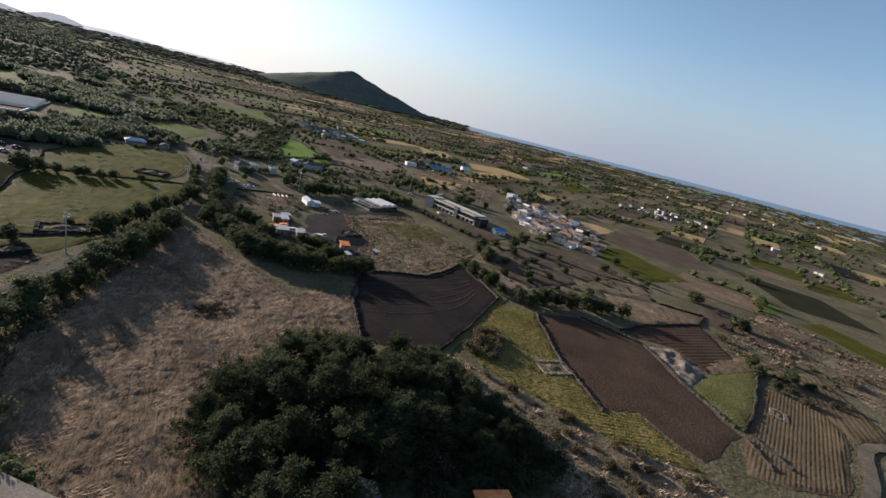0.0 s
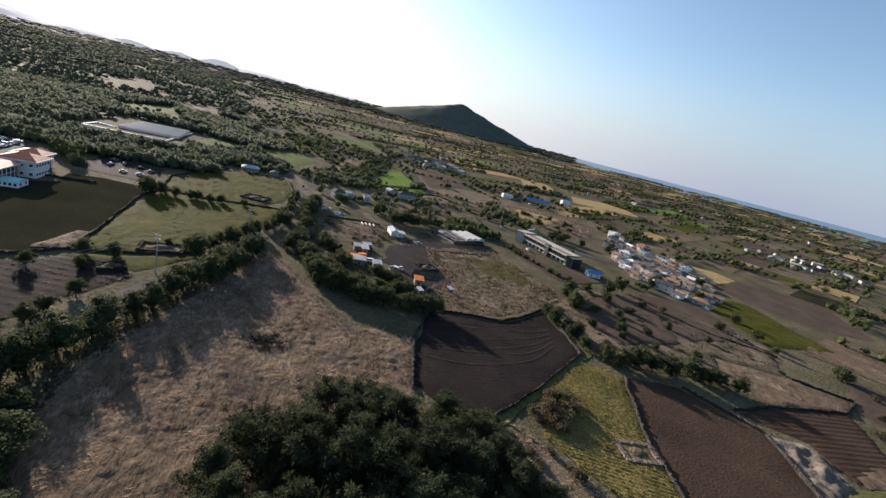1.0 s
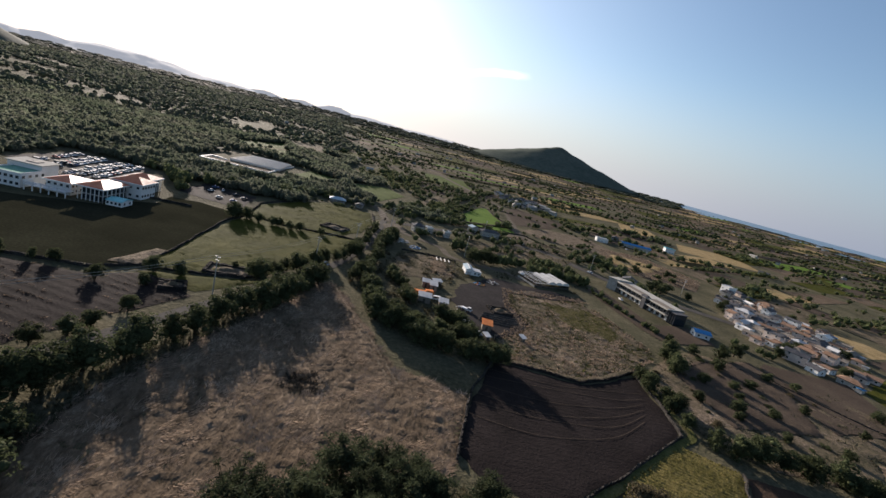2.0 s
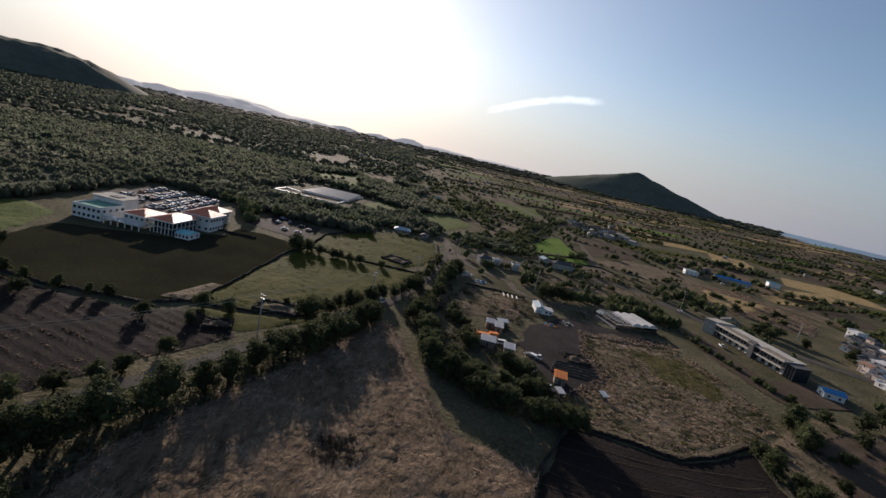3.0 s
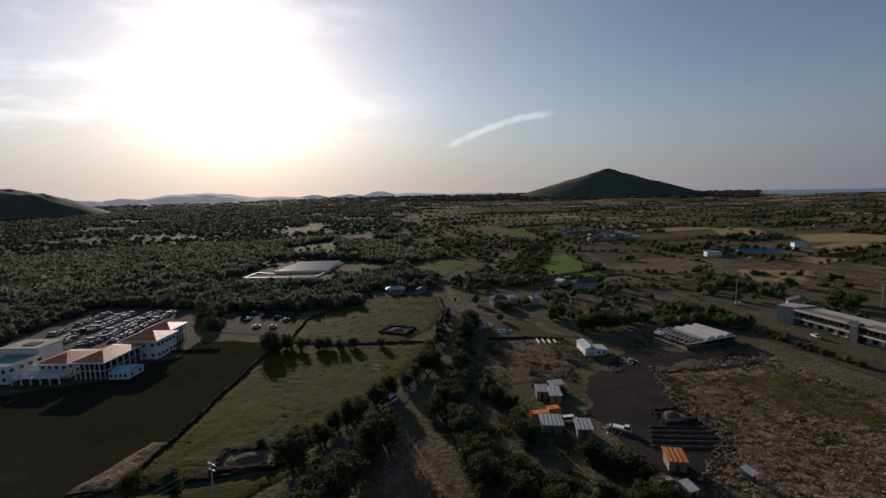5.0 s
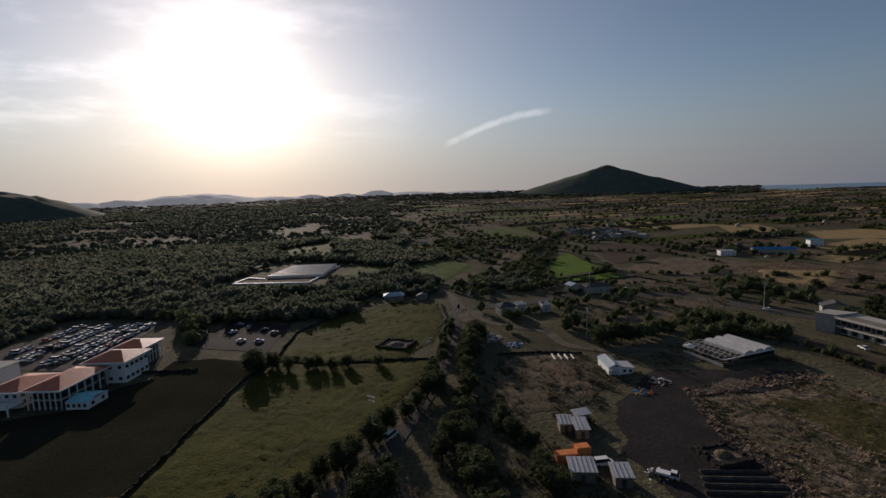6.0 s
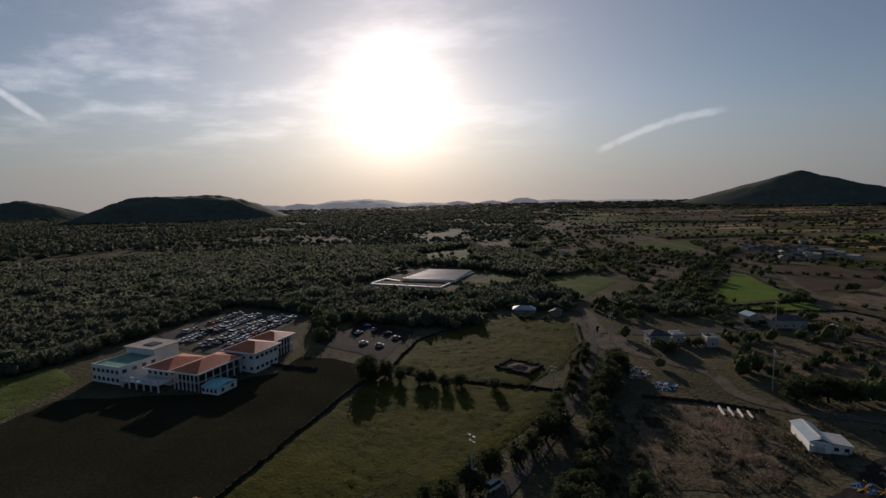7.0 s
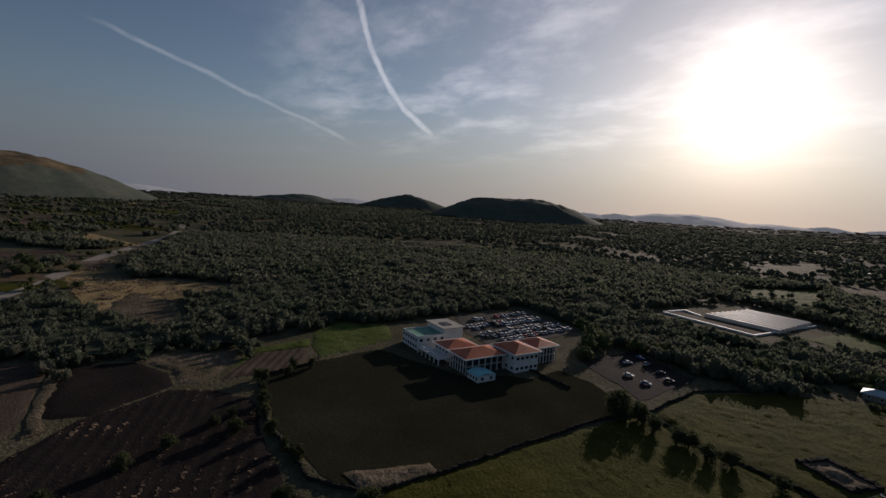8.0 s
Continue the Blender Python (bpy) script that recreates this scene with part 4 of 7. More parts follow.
tufts([(-4.1, 84.3), (6.8, 64.1), (40.2, 48.9), (45.1, 59.6), (31, 65.4), (21, 87.9), (10.7, 102.5), (8.3, 139.9), (4, 151.8), (0.2, 103.3)], 0.95, 0.8, 0.6, 6, WEED, "dark undergrowth below the trees", 14, None, 0.17, -0.05)
tufts([(-2.2, -35.1), (27.9, -36.6), (36.1, -15.7), (32.5, -3.6), (20.6, 1.4), (10.5, -6), (-7.3, -21.7), (-18.8, -33.6)], 0.9, 0.8, 0.6, 6, WEED, "dark undergrowth below the pines", 15, None, 0.17, -0.1)

tufts([(154.2, 235.2), (177.7, 278.3), (218.7, 287.4), (233.8, 230.8), (202.9, 192.9), (165.2, 202.2)], 1.6, 0.8, 0.9, 6, HAY, "golden grass in ragged patches", 17, None, 0.26, -0.05)
tufts([(75.3, 226.7), (89.6, 236.5), (133.3, 240.5), (153.3, 223.7), (131.4, 208.6), (96.5, 214.6)], 1.6, 0.7, 0.8, 5, WEED, "weeds over the roadside plot", 18, None, 0.24, 0.0)
tufts([(44.4, 181.5), (60.2, 197.2), (96.2, 208), (121.3, 199.6), (106.6, 178.9), (78.7, 168.4), (52.2, 161.9)], 1.4, 0.7, 0.8, 5, WEED, "weeds over the fallow plot", 19, None, 0.22, -0.05)

HOMES = [(61.9, 225.2), (72.2, 221.5), (23.8, 188.3), (30.3, 191.9), (40.1, 189.7), (136.1, 98.2), (145.8, 173.9), (67.3, 216.4), (45.6, 153.4), (13.2, 158), (20.7, 149.6)]

# ---- lanes ----
_, LANE = ribbon("road", [(-88.8, -30.1), (-66.5, -6), (-52.6, 15.4), (-43.8, 29.9), (-35.6, 46.4), (-29.2, 58.6), (-22, 75), (-13.9, 89.9), (-7.4, 109.2), (-0.5, 140), (2.9, 174), (5.5, 205.9)], 3.3, ASPHALT, "narrow worn country lane between trees")
ribbon("road", [(6, 196.4), (0.8, 227.6), (-9.8, 248.4), (-21.8, 264.3), (-62.2, 281.8)], 5.0, TRACK, "pale lane leading past the houses")
ribbon("road", [(5.4, 187.4), (14.4, 176.7), (24.7, 168.7), (34.2, 161.3), (37.1, 147.8), (47.5, 141.7), (63.5, 140.3), (70.4, 130.3)], 3.6, TRACK, "side lane to the yard")
ribbon("road", [(8.9, 200.1), (31.4, 202.8), (65.6, 219.3), (92.4, 212.9), (108, 208.2), (127.6, 175.3), (146.1, 155.7), (179.9, 136.8), (219.6, 118.1)], 7.0, ASPHALT, "wider country road behind the long building")
ribbon("road", [(108, 208.2), (104, 272.7), (121.2, 369.1), (114.5, 463.4), (80.3, 658.4), (55.9, 913.1)], 7.0, TRACK, "straight road across the plain")
ribbon("verge", [(26, 2.2), (36.4, -4), (45, 1.5), (54, 6.9), (66, 15.8), (77.4, 23.4), (82.2, 27), (82.6, 36.2), (83.6, 46)], 2.0, PALEGREEN, "grassy verge along a field wall", "grass verge", lift=0.16)
ribbon("verge", [(38, 48), (46, 47.6), (60.4, 44.6), (70.6, 48.9), (82.3, 56.6)], 1.4, ROUGHLAND, "dry grassy verge along a field wall", "grass verge", lift=0.5)
for side in (-0.8, 0.8):
    ribbon("wheel_rut", [(-8.8 + side, 78.3), (-0.1 + side, 56.9), (6.9 + side, 39.7), (11.4 + side, 26.8)], 0.55, FAINT, "worn wheel rut along the dry field", "track", lift=0.34)
for n in range(6):
    s = 0.12 + 0.15 * n
    ribbon("wheel_rut", [(23 + 13 * s, 19 + 26 * s), (38 + 15 * s, 14 + 30 * s + 1.5 * math.sin(2 * n)), (56 + 15 * s, 17 + 28 * s), (70 + 9 * s, 27 + 18 * s)], 0.16, BROWN, "shallow tractor line in dark soil", "track", lift=0.3)
ribbon("road", [(-150, -40), (-200, -27), (-244, -15), (-282, -5), (-366, 12), (-484, 48), (-560, 66), (-700, 84)], 8.0, PALEROAD, "pale road through the wood")
ribbon("road", [(157.3, -71.9), (137.6, -62.9), (127.3, -59.9), (111, -64.8), (94.2, -69.1), (80.1, -78.7)], 3.0, TRACK, "pale farm track beside the furrowed field", lift=0.3)

# ---- stone walls ----


def stone_wall(line, high=0.8, wide=0.42, label="low dry wall of dark volcanic stone"):
    """A dry wall as a ridge of rough stones along a line."""
    shape = Shape()
    for (ax, ay), (bx, by) in zip(line, line[1:]):
        d = Vector((bx - ax, by - ay, 0))
        n = max(1, int(d.length / 0.75))
        for k in range(n):
            t = (k + 0.5) / n
            x, y = ax + d.x * t + 0.5 * wave(ax + d.x * t, ay + d.y * t, 6.0), ay + d.y * t + 0.5 * wave(ax + d.x * t, ay + d.y * t, 6.0, 4.0)
            h = high * rnd(0.7, 1.15)
            w, l = wide * rnd(0.8, 1.2) / 2, 0.52 * rnd(0.9, 1.2)
            e = d.normalized()
            s = Vector((-e.y, e.x, 0))
            o = Vector((x, y, 0))
            base = [o + e * i * l + s * j * w * 1.2 for i, j in ((-1, -1), (1, -1), (1, 1), (-1, 1))]
            cap = [o + e * i * l * rnd(0.6, 1) + s * j * w * rnd(0.5, 1) + Vector((0, 0, h * rnd(0.8, 1.1))) for i, j in ((-1, -1), (1, -1), (1, 1), (-1, 1))]
            shape.add(base + cap, [(4, 5, 6, 7), (0, 1, 5, 4), (1, 2, 6, 5), (2, 3, 7, 6), (3, 0, 4, 7)])
    return tagged(part("stone_wall", shape, BASALT), label, "wall", "field walls", "stuff")


for line in (
    [(-57, 64.2), (-56.4, 79.1), (-56.8, 127.2), (-53.6, 142.2), (-55.9, 170.4), (-45.4, 193)],
    [(-118, 62.6), (-104, 57.2), (-88, 55.6), (-66, 57.6), (-57, 64.2), (-42.4, 66.4), (-27.9, 72.1)],
    [(-53.6, 142.9), (-38.9, 137.6), (-14.2, 139.2), (-4, 139.2)],
    [(-4, 139.2), (-2.7, 158.8), (0.2, 179.6), (-2.5, 207.2)],
    [(-118, 62.6), (-120.6, 74.6), (-126, 80)],
    [(22.3, 7), (28.8, 30.2), (37.4, 46.6)],
    [(37.4, 46.6), (46, 46.3), (60.4, 43.1), (70.8, 47.7), (82.3, 55.1)],
    [(82.3, 55.1), (80.9, 36.2), (78.1, 25.5), (53.9, 8.3), (36.8, -2.5)],
    [(85.7, 15.3), (71.1, -9.2), (64.2, -29.5)],
    [(102.2, 10.6), (108.1, -3), (110.4, -8.5), (99.7, -29.8), (95.5, -43.1)],
    [(93.3, -46.3), (87.8, -54.8)], [(96.7, -46.4), (93, -56)],
    [(144.4, -28.1), (132.3, -32.7), (109.3, -41.6), (96.8, -44.9)],
    [(111.1, 0.6), (128.6, 2.2), (158, -0.5), (172.3, 4.7), (159.7, 17.3)],
    [(-74.1, 136.5), (-90.4, 135.7), (-91.8, 130.2)],
    [(62.8, 255), (96.6, 274.3), (101, 283.7), (98.6, 326), (100.4, 362)],
    [(63, 246.4), (80, 248.8), (106, 255.4), (124.6, 218.5)],
    [(14.5, 140.4), (26.7, 141.4), (39.1, 138.8)],
    [(105.4, 65.2), (121.5, 74.5), (140.2, 72.8), (156.3, 47.3), (174.3, 32.5)],
):
    stone_wall(line)


def walled_grave(x, y, w, d, turn, label, high=0.95, stone=BASALT):
    """An old grave: a low mound of earth in a square of thick stone wall."""
    g = thing("walled_grave", label, "grave", pose(x, y, 0, 0, 0, turn), "walled graves")
    for sx, sy, ex, ey in ((-1, -1, 1, -1), (1, -1, 1, 1), (1, 1, -1, 1), (-1, 1, -1, -1)):
        a, b = Vector((sx * w / 2, sy * d / 2, 0)), Vector((ex * w / 2, ey * d / 2, 0))
        n = max(1, int((b - a).length / 0.8))
        e = (b - a).normalized()
        s = Vector((-e.y, e.x, 0))
        for k in range(n + 1):
            o = a + (b - a) * (k / n)
            h = high * rnd(0.85, 1.15)
            base = [o + e * i * 0.5 + s * j * 0.62 for i, j in ((-1, -1), (1, -1), (1, 1), (-1, 1))]
            cap = [o + e * i * rnd(0.3, 0.48) + s * j * rnd(0.35, 0.6) + Vector((0, 0, h * rnd(0.9, 1.1))) for i, j in ((-1, -1), (1, -1), (1, 1), (-1, 1))]
            part("stone", Shape().add(base + cap, [(4, 5, 6, 7), (0, 1, 5, 4), (1, 2, 6, 5), (2, 3, 7, 6), (3, 0, 4, 7)]), stone, g)
    bed = high * 0.5
    floor = Shape().add([(-w / 2, -d / 2, bed), (w / 2, -d / 2, bed), (w / 2, d / 2, bed), (-w / 2, d / 2, bed)], [(0, 1, 2, 3)])
    part("earth_bed", floor, FAINT, g, "dry grass inside the wall")
    m = Shape()
    steps, segs = 5, 14
    m.v.append((0, 0, bed + 0.84 * high))
    for j in range(1, steps + 1):
        r = j / steps
        for k in range(segs):
            q = 2 * math.pi * k / segs
            m.v.append((r * w * 0.27 * math.cos(q), r * d * 0.3 * math.sin(q), bed + 0.02 + 0.82 * high * (1 - r * r)))
    m.f += [(0, 1 + k, 1 + (k + 1) % segs) for k in range(segs)]
    m.f += [(1 + (j - 1) * segs + k, 1 + j * segs + k, 1 + j * segs + (k + 1) % segs, 1 + (j - 1) * segs + (k + 1) % segs) for j in range(1, steps) for k in range(segs)]
    part("mound", m, ROUGHLAND, g, "rounded burial mound of dry turf", smooth=True)
    return g


walled_grave(65.5, -13, 7.4, 5.4, -12.2, "low walled grave among the yellow-green crop", 0.5, ASH)
walled_grave(-37.7, 72.3, 10.5, 6.5, 4, "walled grave in the corner of the meadow")
walled_grave(-17.4, 153, 10, 8, -20.1, "walled grave in the middle of the green meadow")
walled_grave(-45, 55.5, 5.2, 4.2, 20.1, "round-topped grave beside the lane")
walled_grave(117.3, -44.2, 4.4, 3.0, 23.1, "small pale grave in the furrowed field", 0.4, ASH)
walled_grave(47.9, 84.7, 6.5, 5.5, 12.4, "walled grave beside the cinder yard")

# ---- trees ----


def blob(shape, c, r, squash, seed, sub=1):
    bm = bmesh.new()
    bmesh.ops.create_icosphere(bm, subdivisions=sub, radius=1.0)
    pts = []
    for v in bm.verts:
        k = 1 + 0.35 * noise.noise(v.co * 1.7 + Vector((seed, seed * 0.7, 0)))
        pts.append((c[0] + v.co.x * r * k, c[1] + v.co.y * r * k, c[2] + v.co.z * r * k * squash))
    shape.add(pts, [tuple(v.index for v in f.verts) for f in bm.faces])
    bm.free()


def leaves(shape, c, r, squash, count, size, rng, long=1.0, inner=0.8, outer=1.22):
    """Small tilted leaf sprays over the outside of a clump."""
    for _ in range(count):
        d = Vector((rng.gauss(0, 1), rng.gauss(0, 1), rng.gauss(0.25, 1))).normalized()
        p = Vector((c[0] + d.x * r * rng.uniform(inner, outer), c[1] + d.y * r * rng.uniform(inner, outer), c[2] + d.z * r * squash * rng.uniform(inner, outer)))
        t = Vector((rng.gauss(0, 1), rng.gauss(0, 1), rng.gauss(0, 1))).normalized()
        a = d.cross(t).normalized() * size * rng.uniform(0.5, 1.1) / long ** 0.7
        b = (d * 0.8 + t * 0.6).normalized() * size * rng.uniform(0.6, 1.4) * long
        shape.add([p - a, p + a * 0.7 - b * 0.2, p + a * 0.5 + b, p - a * 0.6 + b * 0.8], [(0, 1, 2, 3)])


def tree_meshes(kind, seed):
    """Trunk and crown of one tree about one metre tall in units of its height."""
    rng = random.Random(seed)
    trunk, crown = Shape(), Shape()
    lean = (rng.uniform(-0.06, 0.06), rng.uniform(-0.06, 0.06))
    if kind == "round":
        trunk.tube([(0, 0, -0.02), (lean[0], lean[1], 0.2), (lean[0] * 1.5, lean[1] * 1.5, 0.5)], [0.045, 0.034, 0.018])
        for k in range(5):
            a = 2 * math.pi * k / 5 + rng.uniform(-0.4, 0.4)
            trunk.tube([(lean[0], lean[1], 0.2 + 0.03 * k), (0.16 * math.cos(a), 0.16 * math.sin(a), 0.42), (0.3 * math.cos(a), 0.3 * math.sin(a), 0.58)], [0.022, 0.014, 0.006], 5)
        blob(crown, (lean[0], lean[1], 0.44), 0.24, 1.1, seed, 2)
        squeeze = rng.uniform(0.8, 1.25)
        for k in range(26):
            d = Vector((rng.gauss(0, 1), rng.gauss(0, 1), rng.gauss(0.3, 0.9))).normalized()
            far = rng.uniform(0.22, 0.40)
            c = (lean[0] + d.x * far * squeeze, lean[1] + d.y * far * 1.1, 0.46 + d.z * far * 1.1)
            r = rng.uniform(0.08, 0.19)
            blob(crown, c, r * 0.56, 0.85, seed + k)
            leaves(crown, c, r, 0.85, 92, 0.026, rng)
    elif kind == "pine":
        trunk.tube([(0, 0, -0.02), (lean[0], lean[1], 0.4), (lean[0] * 2, lean[1] * 2, 0.9)], [0.035, 0.025, 0.008])
        side = [rng.uniform(0.6, 1.25) for _ in range(7)]
        for k in range(60):
            z = 0.1 + 0.86 * rng.random() ** 0.8
            a = rng.uniform(0, 6.28)
            reach = (0.46 * (1 - z) ** 0.5 + 0.05) * side[int(a / 6.29 * 7)]
            out = Vector((math.cos(a), math.sin(a), 0))
            root = Vector((lean[0] * z, lean[1] * z, z - 0.1))
            tip = out * (lean[0] + reach * rng.uniform(0.7, 1.25)) + Vector((0, 0, z + rng.uniform(-0.05, 0.08)))
            trunk.tube([root, (root + tip) / 2 - Vector((0, 0, 0.02)), tip], [0.011, 0.007, 0.003], 4)
            for n, q in enumerate((0.4, 0.68, 0.95)):
                c = root.lerp(tip, q) + Vector((rng.gauss(0, 0.02), rng.gauss(0, 0.02), 0.02))
                r = rng.uniform(0.035, 0.075)
                blob(crown, c, r * 0.4, 0.6, seed + k)
                leaves(crown, c, r, 0.7, 46, 0.016, rng, 2.6, 0.35, 1.6)
    else:
        for k in range(6):
            a = rng.uniform(0, 6.28)
            trunk.tube([(0, 0, -0.02), (0.2 * math.cos(a), 0.2 * math.sin(a), 0.5)], [0.03, 0.008], 4)
        for k in range(9):
            a, q = rng.uniform(0, 6.28), math.sqrt(rng.random()) * 0.55
            c = (q * math.cos(a), q * math.sin(a), rng.uniform(0.3, 0.62) - q * 0.2)
            r = rng.uniform(0.2, 0.34)
            blob(crown, c, r * 0.5, 0.85, seed + k)
            leaves(crown, c, r, 0.85, 84, 0.06, rng)
    return trunk, crown


TREES = {}


def tree(kind, x, y, high, label, group, material=None, wide=1.0):
    material = material or {"round": LEAF, "pine": PINE, "bush": BUSH}[kind]
    key = (kind, random.randrange(6 if kind == "round" else 4), material.name)
    m = pose(x, y, 0, 0, 0, rnd(0, 360)) @ Matrix.Diagonal((high * wide * rnd(0.9, 1.1), high * wide * rnd(0.9, 1.1), high, 1))
    if key not in TREES:
        trunk, crown = tree_meshes(kind, key[1] * 17 + 3)
        TREES[key] = (trunk.mesh("trunk", BARK), crown.mesh("crown", material, True))
    word = "bush" if kind == "bush" else "pine_tree" if kind == "pine" else "tree"
    ob = thing(word, label, word.replace("_", " "), m, group)
    part("trunk" if kind != "bush" else "stems", TREES[key][0], None, ob)
    part("crown", TREES[key][1], None, ob)
    return ob


FAR_TREES = []


def hedge(line, gap, low, high, label, group, kind="round", jitter=1.2, wide=1.0, material=None):
    for (ax, ay), (bx, by) in zip(line, line[1:]):
        n = max(1, int(math.hypot(bx - ax, by - ay) / gap))
        for k in range(n):
            t = (k + rnd(0.2, 0.8)) / n
            if math.hypot(ax + (bx - ax) * t, ay + (by - ay) * t - 40) > 128:
                if random.random() < 0.12:
                    continue
                h, fx, fy = rnd(low, high) * rnd(0.6, 1.1), ax + (bx - ax) * t + rnd(-jitter, jitter), ay + (by - ay) * t + rnd(-jitter, jitter)
                for _ in range(4):
                    q = rnd(0.45, 1.0)
                    FAR_TREES.append((fx + rnd(-0.45, 0.45) * h, fy + rnd(-0.45, 0.45) * h, 0.36 * wide * h * q, h * q))
                continue
            tree(kind, ax + (bx - ax) * t + rnd(-jitter, jitter), ay + (by - ay) * t + rnd(-jitter, jitter), rnd(low, high) * 1.12, label, group, material, wide)


# pines below the first stretch of the way
for x, y, h in ((4.3, -3.9, 9.5), (7, -10, 9), (16.5, -8.5, 10), (24, -7.7, 9.5), (11.5, -8, 9), (-3.4, -16.4, 9.5), (-10.2, -23.8, 9), (1.6, -18.1, 10), (7.5, -18.7, 10.5), (15, -19, 10), (-2.3, -26.4, 9), (-8.1, -28.6, 9.5), (5.6, -27.8, 9), (13.5, -27.2, 10), (20.4, -17.4, 9.5), (24.3, -21.1, 9), (18.3, -27.7, 8), (-6, -36.2, 9), (-0.1, -39.8, 9.5), (26.1, -28.9, 9), (30.2, -18.4, 8), (29.4, -10.3, 7), (10.5, -32.4, 8), (-12.3, -17.9, 9), (-7.4, -12.5, 9), (9.5, -2.9, 8.5), (-0.5, -10, 9), (13.5, -4.1, 8.5), (31, -8, 6), (33.5, -14, 6.6), (31, -23, 7), (35, -27, 6.2), (33, -33, 6.6), (27, -34.5, 7), (37, -36, 5.5)):
    tree("pine", x + rnd(-0.6, 0.6), y + rnd(-0.6, 0.6), h * rnd(0.85, 1.2), "bushy dark green pine in a grove", "pine grove", wide=rnd(1.0, 1.3))
for x, y in ((-42, -8), (-45.5, -2), (-38.5, -14), (-35, -20.5), (-47.5, 5), (-46, -13), (-40.5, -1.5), (-38, -9.5), (-36.8, -17), (-32, -23.5), (-41, -19)):
    tree("round", x, y, rnd(5.6, 7.6), "dense evergreen tree at the edge of the dry field", "field edge trees", wide=1.2)
hedge([(-48.5, -1), (-44, 10), (-37.5, 21.5), (-33, 31), (-28.5, 41), (-24, 51.8), (-18.5, 63.5), (-11.8, 78)], 4.1, 4.9, 7.4, "dark evergreen tree between lane and dry field", "lane trees", wide=1.05)
hedge([(-58, 12.5), (-52, 22.5), (-46.5, 31.5)], 4.6, 3.6, 5.2, "dark evergreen tree on the verge of the lane", "lane trees")
hedge([(-30.7, 67.4), (-26.1, 76.1), (-20.4, 87.4), (-14.3, 96.8), (-10.1, 105.3), (-4.9, 118.8), (-3.5, 131)], 4.1, 3.8, 6.4, "round evergreen tree on the meadow side of the lane", "lane trees")
hedge([(-4.1, 84.3), (1.3, 101.2), (3.4, 117.6), (5.2, 137), (6.1, 154.5)], 4.2, 3.4, 5.4, "dark evergreen tree on the verge of the lane", "lane trees", wide=1.1)
hedge([(-2.9, 135.9), (-1.1, 157.9), (1.1, 176.1)], 4.7, 2.6, 4.2, "small evergreen on the meadow wall by the lane", "lane trees")
hedge([(6.3, 137.1), (9.2, 159.7), (11.4, 173.7)], 3.1, 4.0, 6.2, "dark evergreen on the verge of the lane", "lane trees", wide=1.2)
hedge([(0.1, 91.9), (4.4, 76.2), (5.7, 64.1)], 4.6, 3.8, 5.6, "large dark evergreen beside the track", "track trees", wide=1.2)
hedge([(3.5, 68.7), (7, 58.3), (13.4, 54.4), (19.9, 48.4), (26.3, 45.6), (33.5, 45.2), (39.4, 44.6)], 2.6, 4, 6.4, "dark evergreen tree in a thick belt", "belt trees", wide=1.1)
hedge([(9.8, 64.3), (19.4, 56.9), (27.8, 54.3), (35.9, 52.8)], 3.4, 4.0, 6.0, "dark evergreen tree in a thick belt", "belt trees", wide=1.2)
hedge([(10.7, 100.3), (12.8, 91.6), (13.8, 82.5), (15.8, 73.6)], 3.3, 3.2, 4.8, "dark evergreen tree beside the sheds", "belt trees", wide=1.15)
for x, y, h in ((-55.2, 132.8, 6.5), (-57.3, 135, 7), (-52.3, 136.4, 5.5), (-47, 134.6, 4.6), (-41.3, 134.1, 4.4), (-38.8, 135, 4.4), (-34.1, 133.4, 4), (-30.1, 134.9, 4), (-21.3, 135.3, 3.6), (-46.8, 63.6, 4.2), (-53.4, 63.1, 4.4), (-50.8, 53.5, 3.2), (-60.5, 51.5, 4.0), (-73.2, 57.1, 3.6), (-87.4, 49.2, 4), (-46.5, 38.8, 4), (-26.2, 78.4, 4.2), (-36.8, 76.2, 2.4)):
    tree("round", x, y, h, "single round evergreen tree on a field wall", "wall trees", wide=1.1)
for x, y in ((-96, 49.7), (-93.1, 45.6), (-87.2, 37.3), (-83.2, 29.8), (-77.1, 20), (-114.2, 66.8), (-115.1, 59.3), (-117.4, 74.5)):
    tree("round", x, y, rnd(2.6, 4.2), "slim young evergreen on a field boundary", "boundary trees")
hedge([(22.9, 70.1), (27.9, 66.5), (32.2, 60.9)], 2.5, 3.6, 5.4, "dark evergreen tree beside the sheds", "belt trees", wide=1.15)
hedge([(105.7, 141.7), (108, 125.1), (111, 113.7), (114.1, 104), (116.8, 87.9)], 2.0, 1.8, 3.8, "round dark shrub in a row before the long building", "row shrubs")
hedge([(104.7, 75.6), (102.7, 64.9), (100, 58.3)], 3.5, 4.0, 6.5, "dark evergreen tree at the corner of the pasture", "pasture trees")
hedge([(84.1, 54.2), (82.6, 39.5), (80.9, 27.9), (86.2, 22.4)], 4.6, 3.0, 5.2, "dark evergreen on the ploughed field's wall", "pasture trees")
hedge([(87.9, 19.6), (94.8, 21.6), (101.5, 18.6), (108.1, 16.5), (114.6, 14.5), (120.9, 11.4), (123.2, 7.8)], 3.0, 4.2, 6.4, "dark evergreen in a hedge over the brown field", "hedge trees", wide=1.15)
